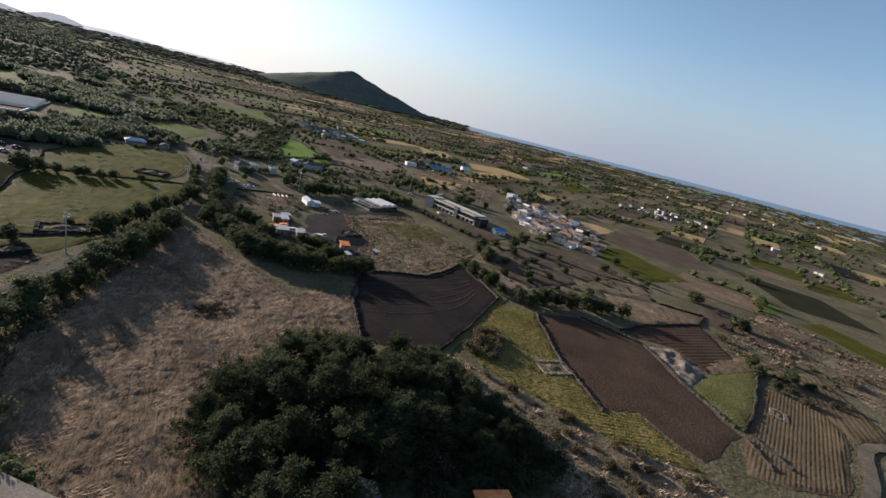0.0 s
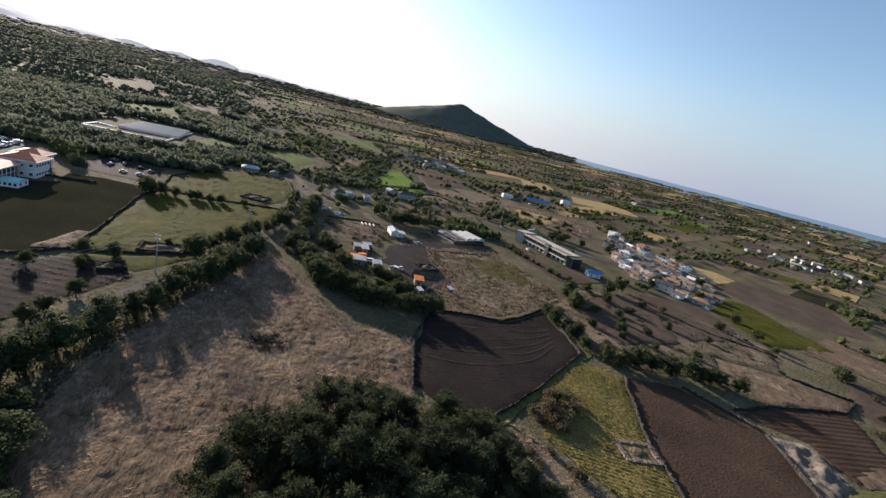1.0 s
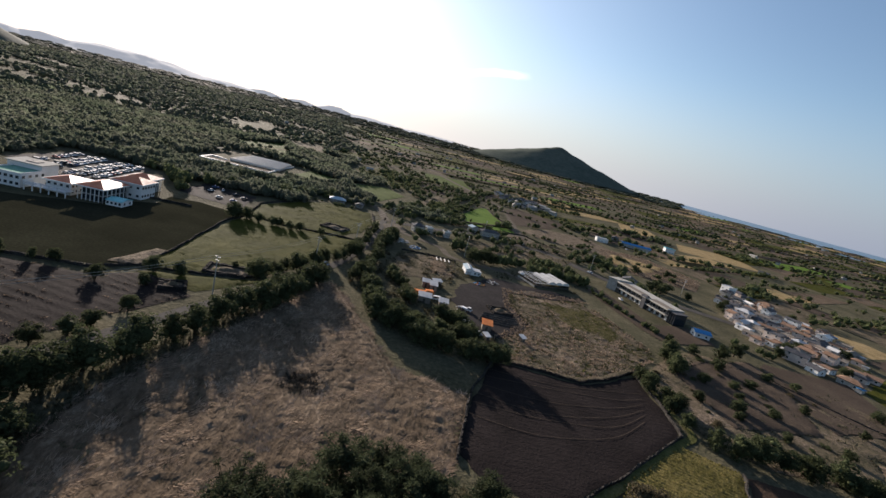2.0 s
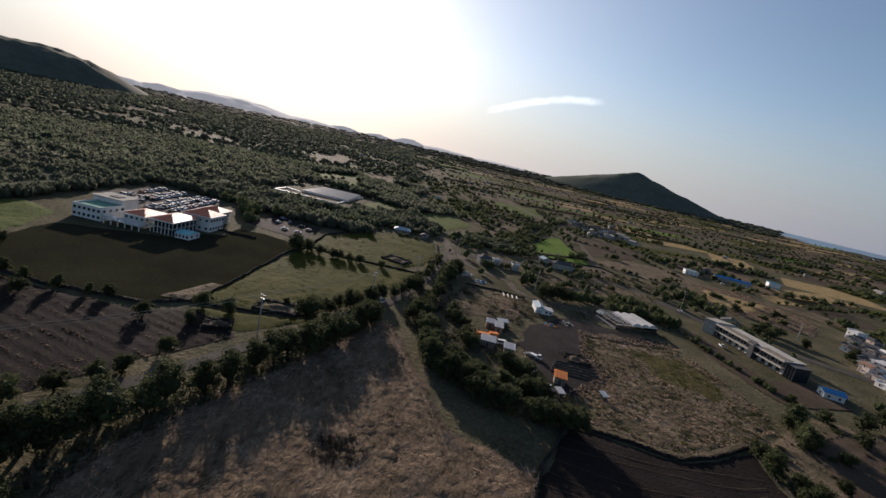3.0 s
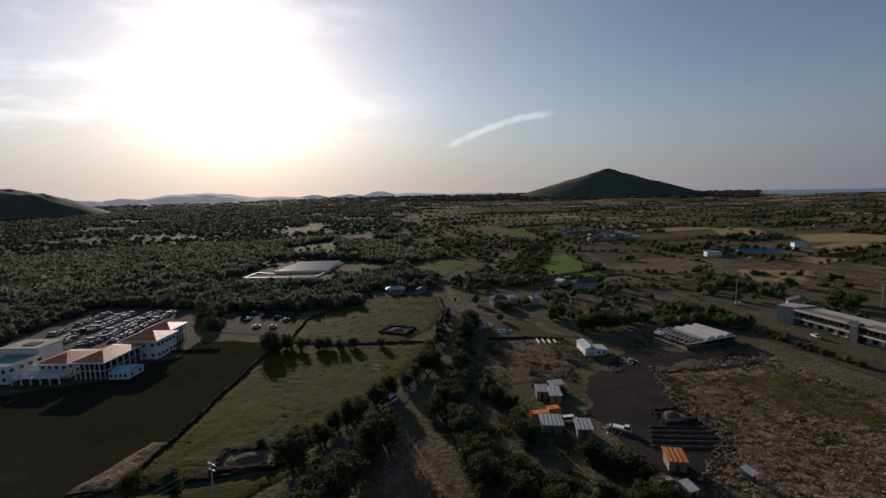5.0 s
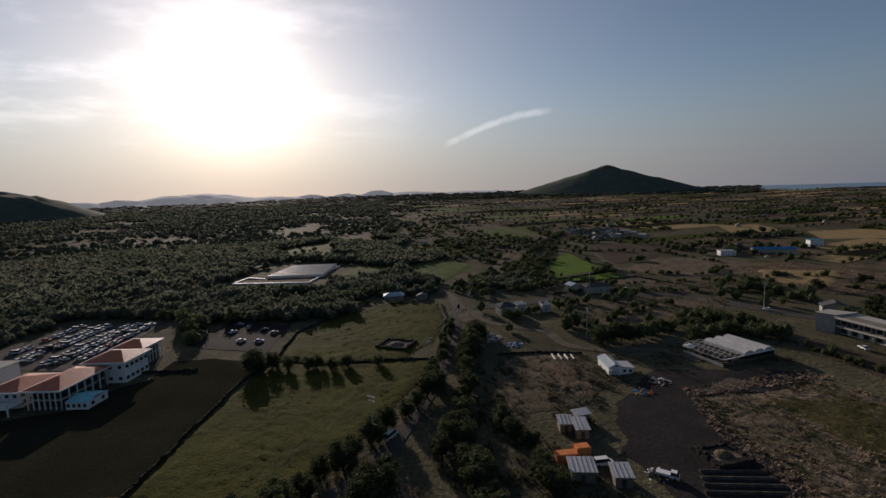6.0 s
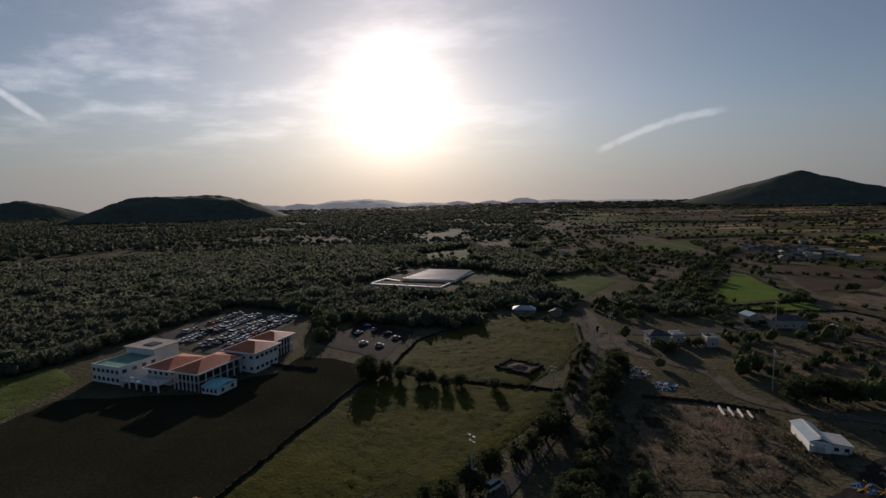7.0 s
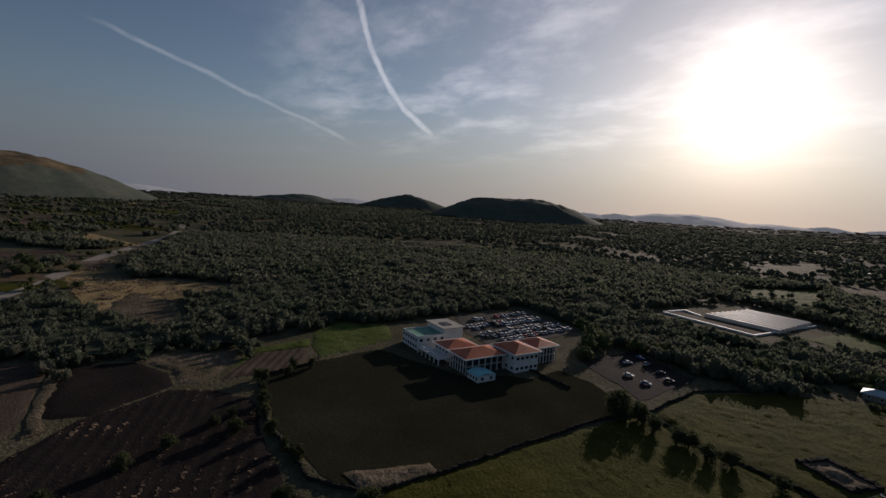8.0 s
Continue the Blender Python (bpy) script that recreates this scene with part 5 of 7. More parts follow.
for x, y, h in ((96.5, 45.4, 3.5), (107, 57.1, 4), (113.7, 49.8, 3), (118.6, 42.3, 3.4), (125.9, 59.8, 3.6), (135.3, 48.7, 3.2), (111.6, 31.1, 3.2), (139.8, 67.9, 4), (146.1, 39.9, 3), (166.4, 52.6, 4.4), (177.9, 35.9, 3), (126.2, 27.2, 3.4), (103.4, 38.1, 3), (121.2, 69.6, 5), (132.3, 81.7, 6), (142.9, 87.3, 5.5)):
    tree("round", x, y, h, "lone evergreen tree in the rough pasture", "pasture trees", wide=1.1)
hedge([(75.6, 149), (85.4, 152.4), (95.1, 153.1), (101.5, 148.6), (103.9, 144)], 2.0, 4.0, 6.5, "large dark evergreen against the ruined greenhouse", "farm trees", wide=1.25)
hedge([(47.6, 146.8), (59.9, 149.6), (74.3, 158.4), (86.2, 163.1), (99.4, 171.4), (105.4, 160.3), (107, 145.5)], 2.7, 4.0, 6.5, "dark evergreen tree behind the farm buildings", "farm trees", wide=1.15)
hedge([(128.2, 220.5), (141.4, 215.9), (146.8, 199.4), (150.5, 187.7)], 5.5, 7, 10, "large dark evergreen by the road", "road trees", wide=1.2)
hedge([(140.1, 169.3), (142.8, 148.7), (143.6, 130.6), (144, 117.4)], 6.0, 5, 8.5, "large dark evergreen behind the long building", "road trees", wide=1.1)
for x, y, h in ((157, 170.5, 5.6), (161.9, 167.3, 6.0), (171.3, 175.4, 5.4), (165.6, 178.8, 5.8), (178, 166.4, 4.4), (170.6, 212.1, 5.2), (200.1, 221.4, 5.0), (102.8, 71.1, 4.8), (120, 81, 4.2), (148.3, 65.2, 3.2), (190.5, 63.9, 4.2), (118, 57.1, 3.2), (106.8, 42.7, 4.2), (85.2, 38.4, 5.0), (81.6, 45.6, 4.4)):
    tree("round", x, y, h, "dark evergreen tree in the fallow land", "pasture trees", wide=1.25)
hedge([(151.4, 105.2), (159.1, 97.4), (168.6, 91.8)], 5.0, 4.5, 6.5, "dark evergreen at the edge of the village", "village trees", wide=1.1)
hedge([(-44.2, 227.9), (-23.5, 238), (-3.7, 233.2)], 3.6, 4.5, 7, "dark evergreen behind the meadow", "meadow trees", wide=1.1)
hedge([(-47.6, 198.3), (-54.1, 210.4), (-44.2, 222.8)], 3.3, 5, 7.5, "dark evergreen behind the meadow", "meadow trees", wide=1.1)
hedge([(-90.3, 186.9), (-81.9, 195.6), (-65.6, 194.3), (-59.5, 188.1)], 3.6, 5, 8, "dark evergreen round the gravel parking", "meadow trees", wide=1.1)
hedge([(-87.9, 157.1), (-92.4, 169.1), (-96.6, 178.7), (-108.5, 193.4), (-122.3, 199.2)], 3.9, 5.5, 8.5, "large dark evergreen beside the white building", "garden trees", wide=1.15)
hedge([(24.5, 179), (30.8, 188.4), (47.1, 193.5), (60.5, 203.2)], 3.9, 4, 6.5, "dark evergreen among the small houses", "hamlet trees", wide=1.1)
hedge([(52.4, 167.7), (63.3, 176.8), (79.8, 187.7), (95.6, 194.1)], 4.3, 3.5, 6, "dark evergreen along the field edge", "hamlet trees", wide=1.1)
hedge([(41.8, 169.9), (45.9, 161.8)], 2.3, 6, 8, "tall dark evergreen beside the lane", "hamlet trees", wide=0.9)
hedge([(51.4, 269.9), (65.8, 308.6), (79.7, 354.7), (99.8, 414.9)], 4.8, 3, 5, "dark evergreen along the green field", "green field trees", wide=1.1)
hedge([(42.7, 269.8), (57.2, 311), (71, 360.5), (88.6, 420.8)], 5.4, 3, 5, "dark evergreen along the green field", "green field trees", wide=1.1)
for n in range(240):
    x, y = rnd(24, 82), rnd(-76, -4)
    if inside(x, y, [(45.8, -12.4), (51.1, -23.8), (57.9, -38.5), (70.2, -52.7), (57.2, -68.7), (35.3, -49.2), (32, -26.3), (38.3, -5.1)]):
        tree("bush", x, y, rnd(0.8, 2.4), "low bleached bush on stony ground", "scrub bushes")
BRUSH = [(23, -5), (37, -3), (37.5, -18), (41, -31), (41, -41), (29, -42), (14, -38)]
for n in range(330):
    x, y = rnd(12, 43), rnd(-42, -3)
    if inside(x, y, BRUSH):
        tree("bush", x, y, rnd(1.2, 3.4), "dark tangled brush beside the pines", "dark brush", PINE if n % 3 else None, rnd(0.9, 1.4))
for n in range(26):
    x, y = rnd(6, 40), rnd(96, 130)
    tree("bush", x, y, rnd(0.8, 1.7), "low brown bush among weeds", "scrub bushes")
for x, y, h in ((54.8, 3.2, 4.2), (51.9, -0.3, 4), (57.5, -0.6, 3.4), (50.8, -5.6, 3), (48, -1.8, 3.2), (59.4, 3.7, 3), (52.8, -3.3, 3.6)):
    tree("bush", x, y, h, "clump of bare grey brush at the crop's edge", "scrub bushes")
for n in range(40):
    x, y = rnd(110, 190), rnd(-50, 30)
    if not any(inside(x, y, p) for p in (FIELD_D, [(132.8, -35.9), (138.8, -55.1), (127, -68.1), (97.2, -73.4), (78.4, -55.4), (92.5, -47.5), (110, -44.2)])) and x - y > 165:
        tree("bush", x, y, rnd(1.2, 3.0), "grey-green bush in the rough land", "scrub bushes")

for n in range(60):
    x, y = rnd(80, 190), rnd(8, 92)
    if inside(x, y, [(96.5, 18.8), (121.8, 13.5), (137.6, 29.7), (159, 19.6), (181.5, 40.4), (164.3, 64.5), (140.7, 80.6), (116.5, 81.5), (103.7, 71.2), (84.1, 54.2), (82.6, 37.4), (86.2, 23.5)]):
        tree("bush", x, y, rnd(0.8, 2.2), "low dull bush in the rough pasture", "scrub bushes", LEAF if n % 2 else None, rnd(0.9, 1.5))
hedge([(331.1, 105.2), (320.8, 86.3), (299.2, 68.8)], 7.0, 5, 8, "dark evergreen in a far hedgerow", "far hedge trees", wide=1.2)
hedge([(292.5, 44.3), (307.4, 37.9)], 6.0, 4, 6, "dark evergreen in a far hedgerow", "far hedge trees", wide=1.2)
for x, y, h in ((187.8, 17.6, 5.5), (189.6, 19.8, 5), (178.5, -5, 5.5), (180.9, -6.6, 5), (141.3, -26.6, 4.5), (138.9, -29.8, 4), (134.1, -36.3, 3.6), (145.1, -36.6, 4.4), (147.4, -35.3, 4), (181.3, 46.3, 4.5), (149.8, -40.7, 3)):
    tree("round", x, y, h, "dark evergreen bush between the fields", "pasture trees", wide=1.25)

hedge([(9, 233), (33.8, 269.7), (52.6, 316.8), (68.8, 360.4), (88.4, 408.1), (114.8, 476.3), (144.2, 545.6)], 5.0, 4.5, 7.5, "dark evergreen lining a farm road", "farm road trees", wide=1.1)
hedge([(16.9, 230.9), (40.4, 265.4), (49.1, 283.5)], 5.0, 4, 6.5, "dark evergreen lining a farm road", "farm road trees", wide=1.1)
hedge([(5.7, 240.1), (20.3, 259.5), (33.6, 285.2), (46.4, 307.3)], 4.4, 4.5, 7, "dark evergreen in a wood behind the houses", "farm road trees", wide=1.2)
hedge([(30.7, 227.4), (49.2, 233.7), (63.8, 243.6), (67.9, 246.4)], 3.6, 3, 5.5, "dark evergreen round a rough plot", "hamlet trees", wide=1.15)
hedge([(75.1, 224.8), (96.7, 219), (116.2, 215.8)], 3.9, 2.5, 4.5, "dark evergreen behind the roadside houses", "hamlet trees", wide=1.2)
hedge([(50.5, 214.5), (63.8, 222.3), (84.7, 218.5)], 3.6, 3, 5.5, "dark evergreen among the small houses", "hamlet trees", wide=1.15)

hedge([(-40, 212), (-29.7, 212.1), (-14.2, 210.3)], 3.1, 2.0, 3.6, "low evergreen before the hamlet", "meadow trees", wide=1.3)
hedge([(-36.3, 227.3), (-17.2, 230.3)], 2.5, 3.5, 5.5, "dark evergreen behind the hamlet", "meadow trees", wide=1.2)
hedge([(154.1, 233.9), (175.7, 242.8), (197.3, 238.4), (211, 225.3)], 5.0, 2.0, 4.5, "dark bush over golden grass", "golden grass bushes", wide=1.3)
hedge([(162, 216.7), (181.6, 214.8), (196, 205)], 5.0, 2.5, 5, "dark bush over golden grass", "golden grass bushes", wide=1.3)
hedge([(106.9, 267.4), (124.6, 260.8), (145.9, 254.3), (171.6, 277.8)], 5.0, 2.0, 4, "dark hedge round the ploughed field", "far hedge trees", wide=1.2)
hedge([(112.3, 368.5), (139, 361.1), (163.4, 357), (177, 289.6)], 5.5, 2.5, 5, "dark hedge round the ploughed field", "far hedge trees", wide=1.2)
hedge([(89.6, 236.5), (111.5, 238.2), (133.3, 241.7), (153.5, 226.3)], 5.0, 1.8, 3.8, "dark hedge behind the roadside plot", "far hedge trees", wide=1.2)

for x, y, h in ((-113, 60.6, 3.8), (-106, 58.4, 3.4), (-99, 57, 4.2), (-93, 56, 3.6), (-84, 55.4, 4.0), (-77, 56, 3.2), (-120, 70, 3.4)):
    tree("round", x, y, h, "slim dark evergreen on the wall of the bare field", "boundary trees", wide=0.8)

# ---- woods and far country ----
HOUSE = [(-85.5, 100.3), (-88.3, 173), (-114.4, 196.2), (-162.8, 202.2), (-156.4, 109.4)]
TUNNELS = [(-138, 254), (-64.5, 251.6), (-66, 342), (-122, 366)]
CLEARING = [(-212, 12), (-178, 32), (-174, 48), (-222, 50), (-236, 82), (-266, 62), (-280, 30), (-316, 24), (-375, 36), (-450, 54), (-460, 30), (-381, 12), (-327, 8), (-290, -6)]


DARKWOOD = [(-96.7, 447.5), (-46.9, 425.4), (20.2, 364.8), (46.3, 308.8), (24.7, 287.4), (19.5, 317.9), (2.4, 349.9), (-28.7, 321.7), (-15, 272.6), (4.2, 255.9), (-48, 257.1), (-58.3, 359.3)]


COPSE = [(7.8, 235.4), (33.2, 232.5), (50.9, 244.4), (46.2, 260.4), (34.1, 273.4), (15.8, 259.5)]
PLOTS = [p for p in NEAR if -175 < p[0][0] < 4]
HAMLET = [(-39.4, 198.1), (-38.3, 229), (-6, 228), (3.7, 199.2)]


def in_woods(x, y):
    yaw, far = math.degrees(math.atan2(-x, y)), math.hypot(x, y)
    if inside(x, y, COPSE):
        return True
    if any(inside(x, y, p) for p in (HOUSE, TUNNELS, CLEARING, HAMLET, *PLOTS)):
        return False
    if yaw < 0 or yaw > 130:
        return False
    road = -15 - 0.27 * (x + 244)
    if yaw > 84 and far > 215 and y < road + 14:
        return wave(x, y, 50.0, 9.0) > 0.12 and abs(y - road) > 12
    if x < -155 and y < 266:
        return abs(y - road) > 9
    if x < -130 and y < 64 and y > -34:
        return True
    if y > 188 and far < 380:
        return (x < -6 and wave(x, y, 30, 2.0) > -0.35 and (y < 264 or x < -116 or y > 352 or wave(x, y, 18.0, 5.0) > 0.05)) or inside(x, y, DARKWOOD)
    return y > 270 and yaw > 5 + 6 * wave(x, y, 160.0) and (yaw > 17 or wave(x, y, 45.0, 7.0) > -0.25)


def ball(level):
    """Corners and faces of a ball of triangles, finer with the level."""
    bm = bmesh.new()
    bmesh.ops.create_icosphere(bm, subdivisions=level, radius=1.0)
    corners, faces = np.array([v.co[:] for v in bm.verts]), np.array([[v.index for v in f.verts] for f in bm.faces])
    bm.free()
    return corners, faces


def leaf_cloud(spots, name, label, sprays, kind_material, category="woods"):
    """Many trees far off: lumpy crowns with ragged sprays of leaves, in one mesh."""
    rng = np.random.default_rng(7)
    corners, tris = ball(1)
    k = len(corners)
    spots = np.array(spots)
    n = len(spots)
    c, r, h = spots[:, :2], spots[:, 2], spots[:, 3]
    size = np.stack([r, r, h * 0.5], -1)[:, None]
    centre = np.stack([c[:, 0], c[:, 1], h * 0.46 + rise(c[:, 0], c[:, 1])], -1)[:, None]
    jag = rng.uniform(0.5, 1.02, (n, k, 1))
    v = corners[None] * jag * size + centre
    verts = [v.reshape(-1, 3)]
    faces = [(tris[None] + k * np.arange(n)[:, None, None]).reshape(-1, 3)]
    if sprays:
        d = rng.normal(size=(n, sprays, 3))
        d[..., 2] = np.abs(d[..., 2]) * 0.9 - 0.15
        d /= np.linalg.norm(d, axis=-1, keepdims=True)
        p = d * rng.uniform(0.68, 1.1, (n, sprays, 1)) * size + centre
        leaf = (0.14 + 0.15 * r)[:, None, None] * (0.56 if sprays > 30 else 1.0)
        a, b = rng.normal(size=(n, sprays, 3)) * leaf, rng.normal(size=(n, sprays, 3)) * leaf
        q = np.stack([p - a, p + a, p + b], 2).reshape(-1, 3)
        verts.append(q)
        faces.append(k * n + np.arange(len(q)).reshape(-1, 3))
    me = bpy.data.meshes.new(name)
    me.from_pydata(np.concatenate(verts).tolist(), [], np.concatenate(faces).tolist())
    me.materials.append(kind_material)
    cloud = new(name, me)
    cloud.matrix_basis = PLAN
    tagged(cloud, label, category, "", "stuff")


def build_woods():
    rng = random.Random(5)
    close, near, far, remote = [], [], [], []
    for n in range(46000):
        x, y = rng.uniform(-560, 66), rng.uniform(-170, 560)
        d = math.hypot(x, y)
        if d < 560 and in_woods(x, y):
            h = rng.uniform(2.6, 6.4) + 1.6 * wave(x, y, 40.0, 8.0)
            if math.hypot(x, y - 60) < 250:
                for _ in range(4):
                    q = rng.uniform(0.5, 1.0)
                    close.append((x + rng.uniform(-0.4, 0.4) * h, y + rng.uniform(-0.4, 0.4) * h, 0.38 * h * q, h * q))
            else:
                near.append((x, y, h * rng.uniform(0.36, 0.66), h))
    for n in range(34000):
        yaw, d = radians(rng.uniform(0, 128)), math.sqrt(rng.uniform(550 ** 2, 2300 ** 2))
        x, y = -math.sin(yaw) * d, math.cos(yaw) * d
        if in_woods(x, y) and wave(x, y, 140.0, 6.0) > -0.3:
            h = rng.uniform(5, 9)
            far.append((x, y, rng.uniform(2.6, 5.5) * (0.7 + d / 1500), h))
    for n in range(5200):
        yaw, d = radians(rng.uniform(-35, 128)), rng.uniform(2300, 3400)
        remote.append((-math.sin(yaw) * d, math.cos(yaw) * d, rng.uniform(14, 34), rng.uniform(6, 12)))
    canopy = Shape()
    index = {}

    def corner(i, j):
        if (i, j) not in index:
            index[(i, j)] = len(canopy.v)
            x, y = i * 5.0, j * 5.0
            canopy.v.append((x + 2 * wave(x, y, 7.0, 1.0), y + 2 * wave(x, y, 7.0, 2.0), 2.1 + 1.3 * wave(x, y, 9.0, 3.0) + 0.8 * wave(x, y, 30.0, 4.0)))
        return index[(i, j)]

    for i in range(-105, 14):
        for j in range(-34, 105):
            x, y = i * 5.0 + 2.5, j * 5.0 + 2.5
            if math.hypot(x, y) < 525 and all(in_woods(x + a, y + b) for a in (-4, 4) for b in (-4, 4)):
                canopy.f.append((corner(i, j), corner(i + 1, j), corner(i + 1, j + 1), corner(i, j + 1)))
    setting("undergrowth", canopy, WOODS, "dense brush filling the wood between the trees", "woods", kind="stuff")
    leaf_cloud(remote, "far_woodland", "woods at the foot of the far hills", 0, WOODS)
    leaf_cloud(close, "woodland", "dark evergreen wood seen from above", 46, WOODS)
    leaf_cloud(near, "woodland", "dark evergreen wood reaching into the distance", 24, WOODS)
    leaf_cloud(far, "distant_woodland", "dark distant woodland reaching to the hills", 5, WOODS)


def scatter_copses():
    """Clumps of dark trees between the plots behind the farm and along the lanes."""
    rng = random.Random(41)
    region = [(8.2, 164.1), (62.3, 156.6), (129.1, 169.4), (175.2, 204.9), (198.3, 390.7), (171.7, 628.3), (-39.7, 626.9), (-23.1, 347.1), (44.6, 289.1), (5.5, 232.9)]
    open_land = [p for p in NEAR]
    for n in range(3800):
        x, y = rng.uniform(-40, 200), rng.uniform(142, 620)
        if not inside(x, y, region) or wave(x, y, 22.0, 12.0) + 0.5 * wave(x, y, 8.0, 13.0) < 0.12:
            continue
        if any(inside(x, y, p) and edge_distance(x, y, p) > 1.5 for p in open_land) or any((x - a) ** 2 + (y - b) ** 2 < 16 for a, b in LANES):
            continue
        if any((x - a) ** 2 + (y - b) ** 2 < 49 for a, b in HOMES):
            continue
        h = rng.uniform(2.2, 5.2)
        FAR_TREES.append((x, y, h * rng.uniform(0.4, 0.62), h))


build_woods()
scatter_copses()
leaf_cloud(FAR_TREES, "tree_rows", "rows of dark evergreen trees between fields and houses", 60, FARLEAF, "trees")
PALETTE = [(BROWN, "brown"), (GREEN, "green"), (ROUGHLAND, "dull straw"), (EARTH, "greyish earth"), (DRY, "tan"), (LUSH, "bright green"), (PLOUGH, "dark soil"), (STRAW, "pale straw")]
VILLAGE = [(198.5, 169.9), (250.3, 221.3), (249.2, 174.6), (260.4, 150.9), (213.4, 91.6), (185.2, 76.9), (169, 96), (180.7, 128.3)]
KEEP_OUT = [VILLAGE, TUNNELS, [(44.2, 237.6), (63.7, 437.5), (123.1, 439.9), (180.4, 284.2), (235.1, 237.7), (201.4, 181.2), (123, 195.6), (63.8, 206.2)]]


def build_patchwork():
    """The far plain: plots of many sizes with hedgerows along them."""
    rng = random.Random(11)
    sheets = [Shape() for _ in PALETTE]
    bushes = []
    c, s = math.cos(radians(24)), math.sin(radians(24))
    v = -900.0
    while v < 2900:
        far_row = 1 + max(0, abs(v)) / 1500
        dv = rng.uniform(22, 44) * far_row
        u = -1500.0
        while u < 2600:
            near_plot = 0.55 if math.hypot(u, v) < 420 else 1.0
            du = rng.uniform(40, 110) * far_row * near_plot
            x, y = u * c - v * s, u * s + v * c
            d = math.hypot(x - 20, y - 60)
            yaw = math.degrees(math.atan2(-x, y))
            mx, my = (u + du / 2) * c - (v + dv / 2) * s, (u + du / 2) * s + (v + dv / 2) * c
            clear = d > 150 and math.hypot(mx - 20, my - 60) > 150 and not any(inside(px, py, p) for p in NEAR for px, py in ((mx, my), (x, y), (x + du * c, y + du * s), (x - dv * s, y + dv * c), ((x + mx) / 2, (y + my) / 2)))
            if clear and d < 2600 and -125 < yaw < 100 and not in_woods(mx, my) and not any(inside(mx, my, p) or inside(x, y, p) for p in KEEP_OUT) and not (yaw > 45 and mx > -160):
                kind = rng.choices(range(8), (5, 4, 3, 2, 4, 0.6, 1.6, 3.2))[0] if yaw < -6 else rng.choices(range(8), (4, 7, 1.5, 2, 1.6, 1.0, 1.0, 0.8))[0]
                j = [(rng.uniform(-5, 5), rng.uniform(-4, 4)) for _ in range(4)]
                corners = [(u + 1 + j[0][0], v + 1 + j[0][1]), (u + du - 1 + j[1][0], v + 1 + j[1][1]), (u + du - 1 + j[2][0], v + dv - 1 + j[2][1]), (u + 1 + j[3][0], v + dv - 1 + j[3][1])]
                pts = [(x, y, 0.12 + 0.02 * kind + float(rise(x, y)) + max(0.0, math.hypot(x, y) - 1100) * 0.0012) for x, y in ((a * c - b * s, a * s + b * c) for a, b in corners)]
                if rng.random() < 0.8:
                    sheets[kind].add(pts, [(0, 1, 2, 3)])
                for (ax, ay, _), (bx, by, _) in zip(pts[:2], pts[1:3]):
                    if rng.random() < (0.76 if yaw < 0 else 0.9):
                        n = int(math.hypot(bx - ax, by - ay) / (4 + d * 0.010))
                        for k in range(n):
                            if wave(ax + (bx - ax) * k / max(n, 1), ay + (by - ay) * k / max(n, 1), 60.0, 3.0) > -0.3:
                                t = (k + rng.random()) / n
                                h = rng.uniform(1.6, 5.5)
                                bushes.append((ax + (bx - ax) * t + rng.uniform(-2, 2), ay + (by - ay) * t + rng.uniform(-2, 2), h * rng.uniform(0.5, 0.75) * (1 + d / 2500), h))
                if rng.random() < (0.14 if yaw < 0 else 0.24):
                    for k in range(int(du * dv / (60 + d * 0.15))):
                        h = rng.uniform(3, 7)
                        a, b = u + rng.random() * du, v + rng.random() * dv
                        bushes.append((a * c - b * s, a * s + b * c, h * rng.uniform(0.5, 0.75) * (1 + d / 2500), h))
            u += du
        v += dv
    for (material, word), shape in zip(PALETTE, sheets):
        if shape.v:
            setting("distant_fields", shape, material, "far " + word + " fields of the plain", "field", kind="stuff")
    bushes = [b for b in bushes if abs(b[0]) < 4000]
    leaf_cloud([b for b in bushes if math.hypot(b[0], b[1]) < 700], "hedgerows", "dark hedgerows and trees between the fields", 16, FARLEAF, "hedge")
    leaf_cloud([b for b in bushes if math.hypot(b[0], b[1]) >= 700], "distant_hedgerows", "far hedgerows and copses of the plain", 4, FARLEAF, "hedge")


build_patchwork()

# ---- buildings ----


def windows(parent, wall, count, z0, z1, width, frame_material=WHITE, group="window"):
    """A row of windows on one wall line: ((x, y), (x, y)), set a little proud of it, each with frame and pane."""
    (ax, ay), (bx, by) = wall
    d = Vector((bx - ax, by - ay, 0))
    e = d.normalized()
    n = Vector((e.y, -e.x, 0))
    for k in range(count):
        c = Vector((ax, ay, 0)) + d * ((k + 0.5) / count)
        a, b = c - e * width / 2, c + e * width / 2
        fr = Shape()
        t = 0.09
        for p, q, za, zb in ((a - e * t, b + e * t, z1, z1 + t), (a - e * t, b + e * t, z0 - t, z0), (a - e * t, a, z0, z1), (b, b + e * t, z0, z1)):
            o, i = n * 0.10, n * 0.0
            v = [p + i, q + i, q + o, p + o]
            fr.add([(w.x, w.y, z) for z in (za, zb) for w in v], [(3, 2, 1, 0), (4, 5, 6, 7), (0, 1, 5, 4), (1, 2, 6, 5), (2, 3, 7, 6), (3, 0, 4, 7)])
        w = part(group, fr, frame_material, parent)
        g = n * 0.04
        pane = Shape().add([(a.x + g.x, a.y + g.y, z0), (b.x + g.x, b.y + g.y, z0), (b.x + g.x, b.y + g.y, z1), (a.x + g.x, a.y + g.y, z1)], [(0, 1, 2, 3)])
        part("pane", pane, WINDOW, w)


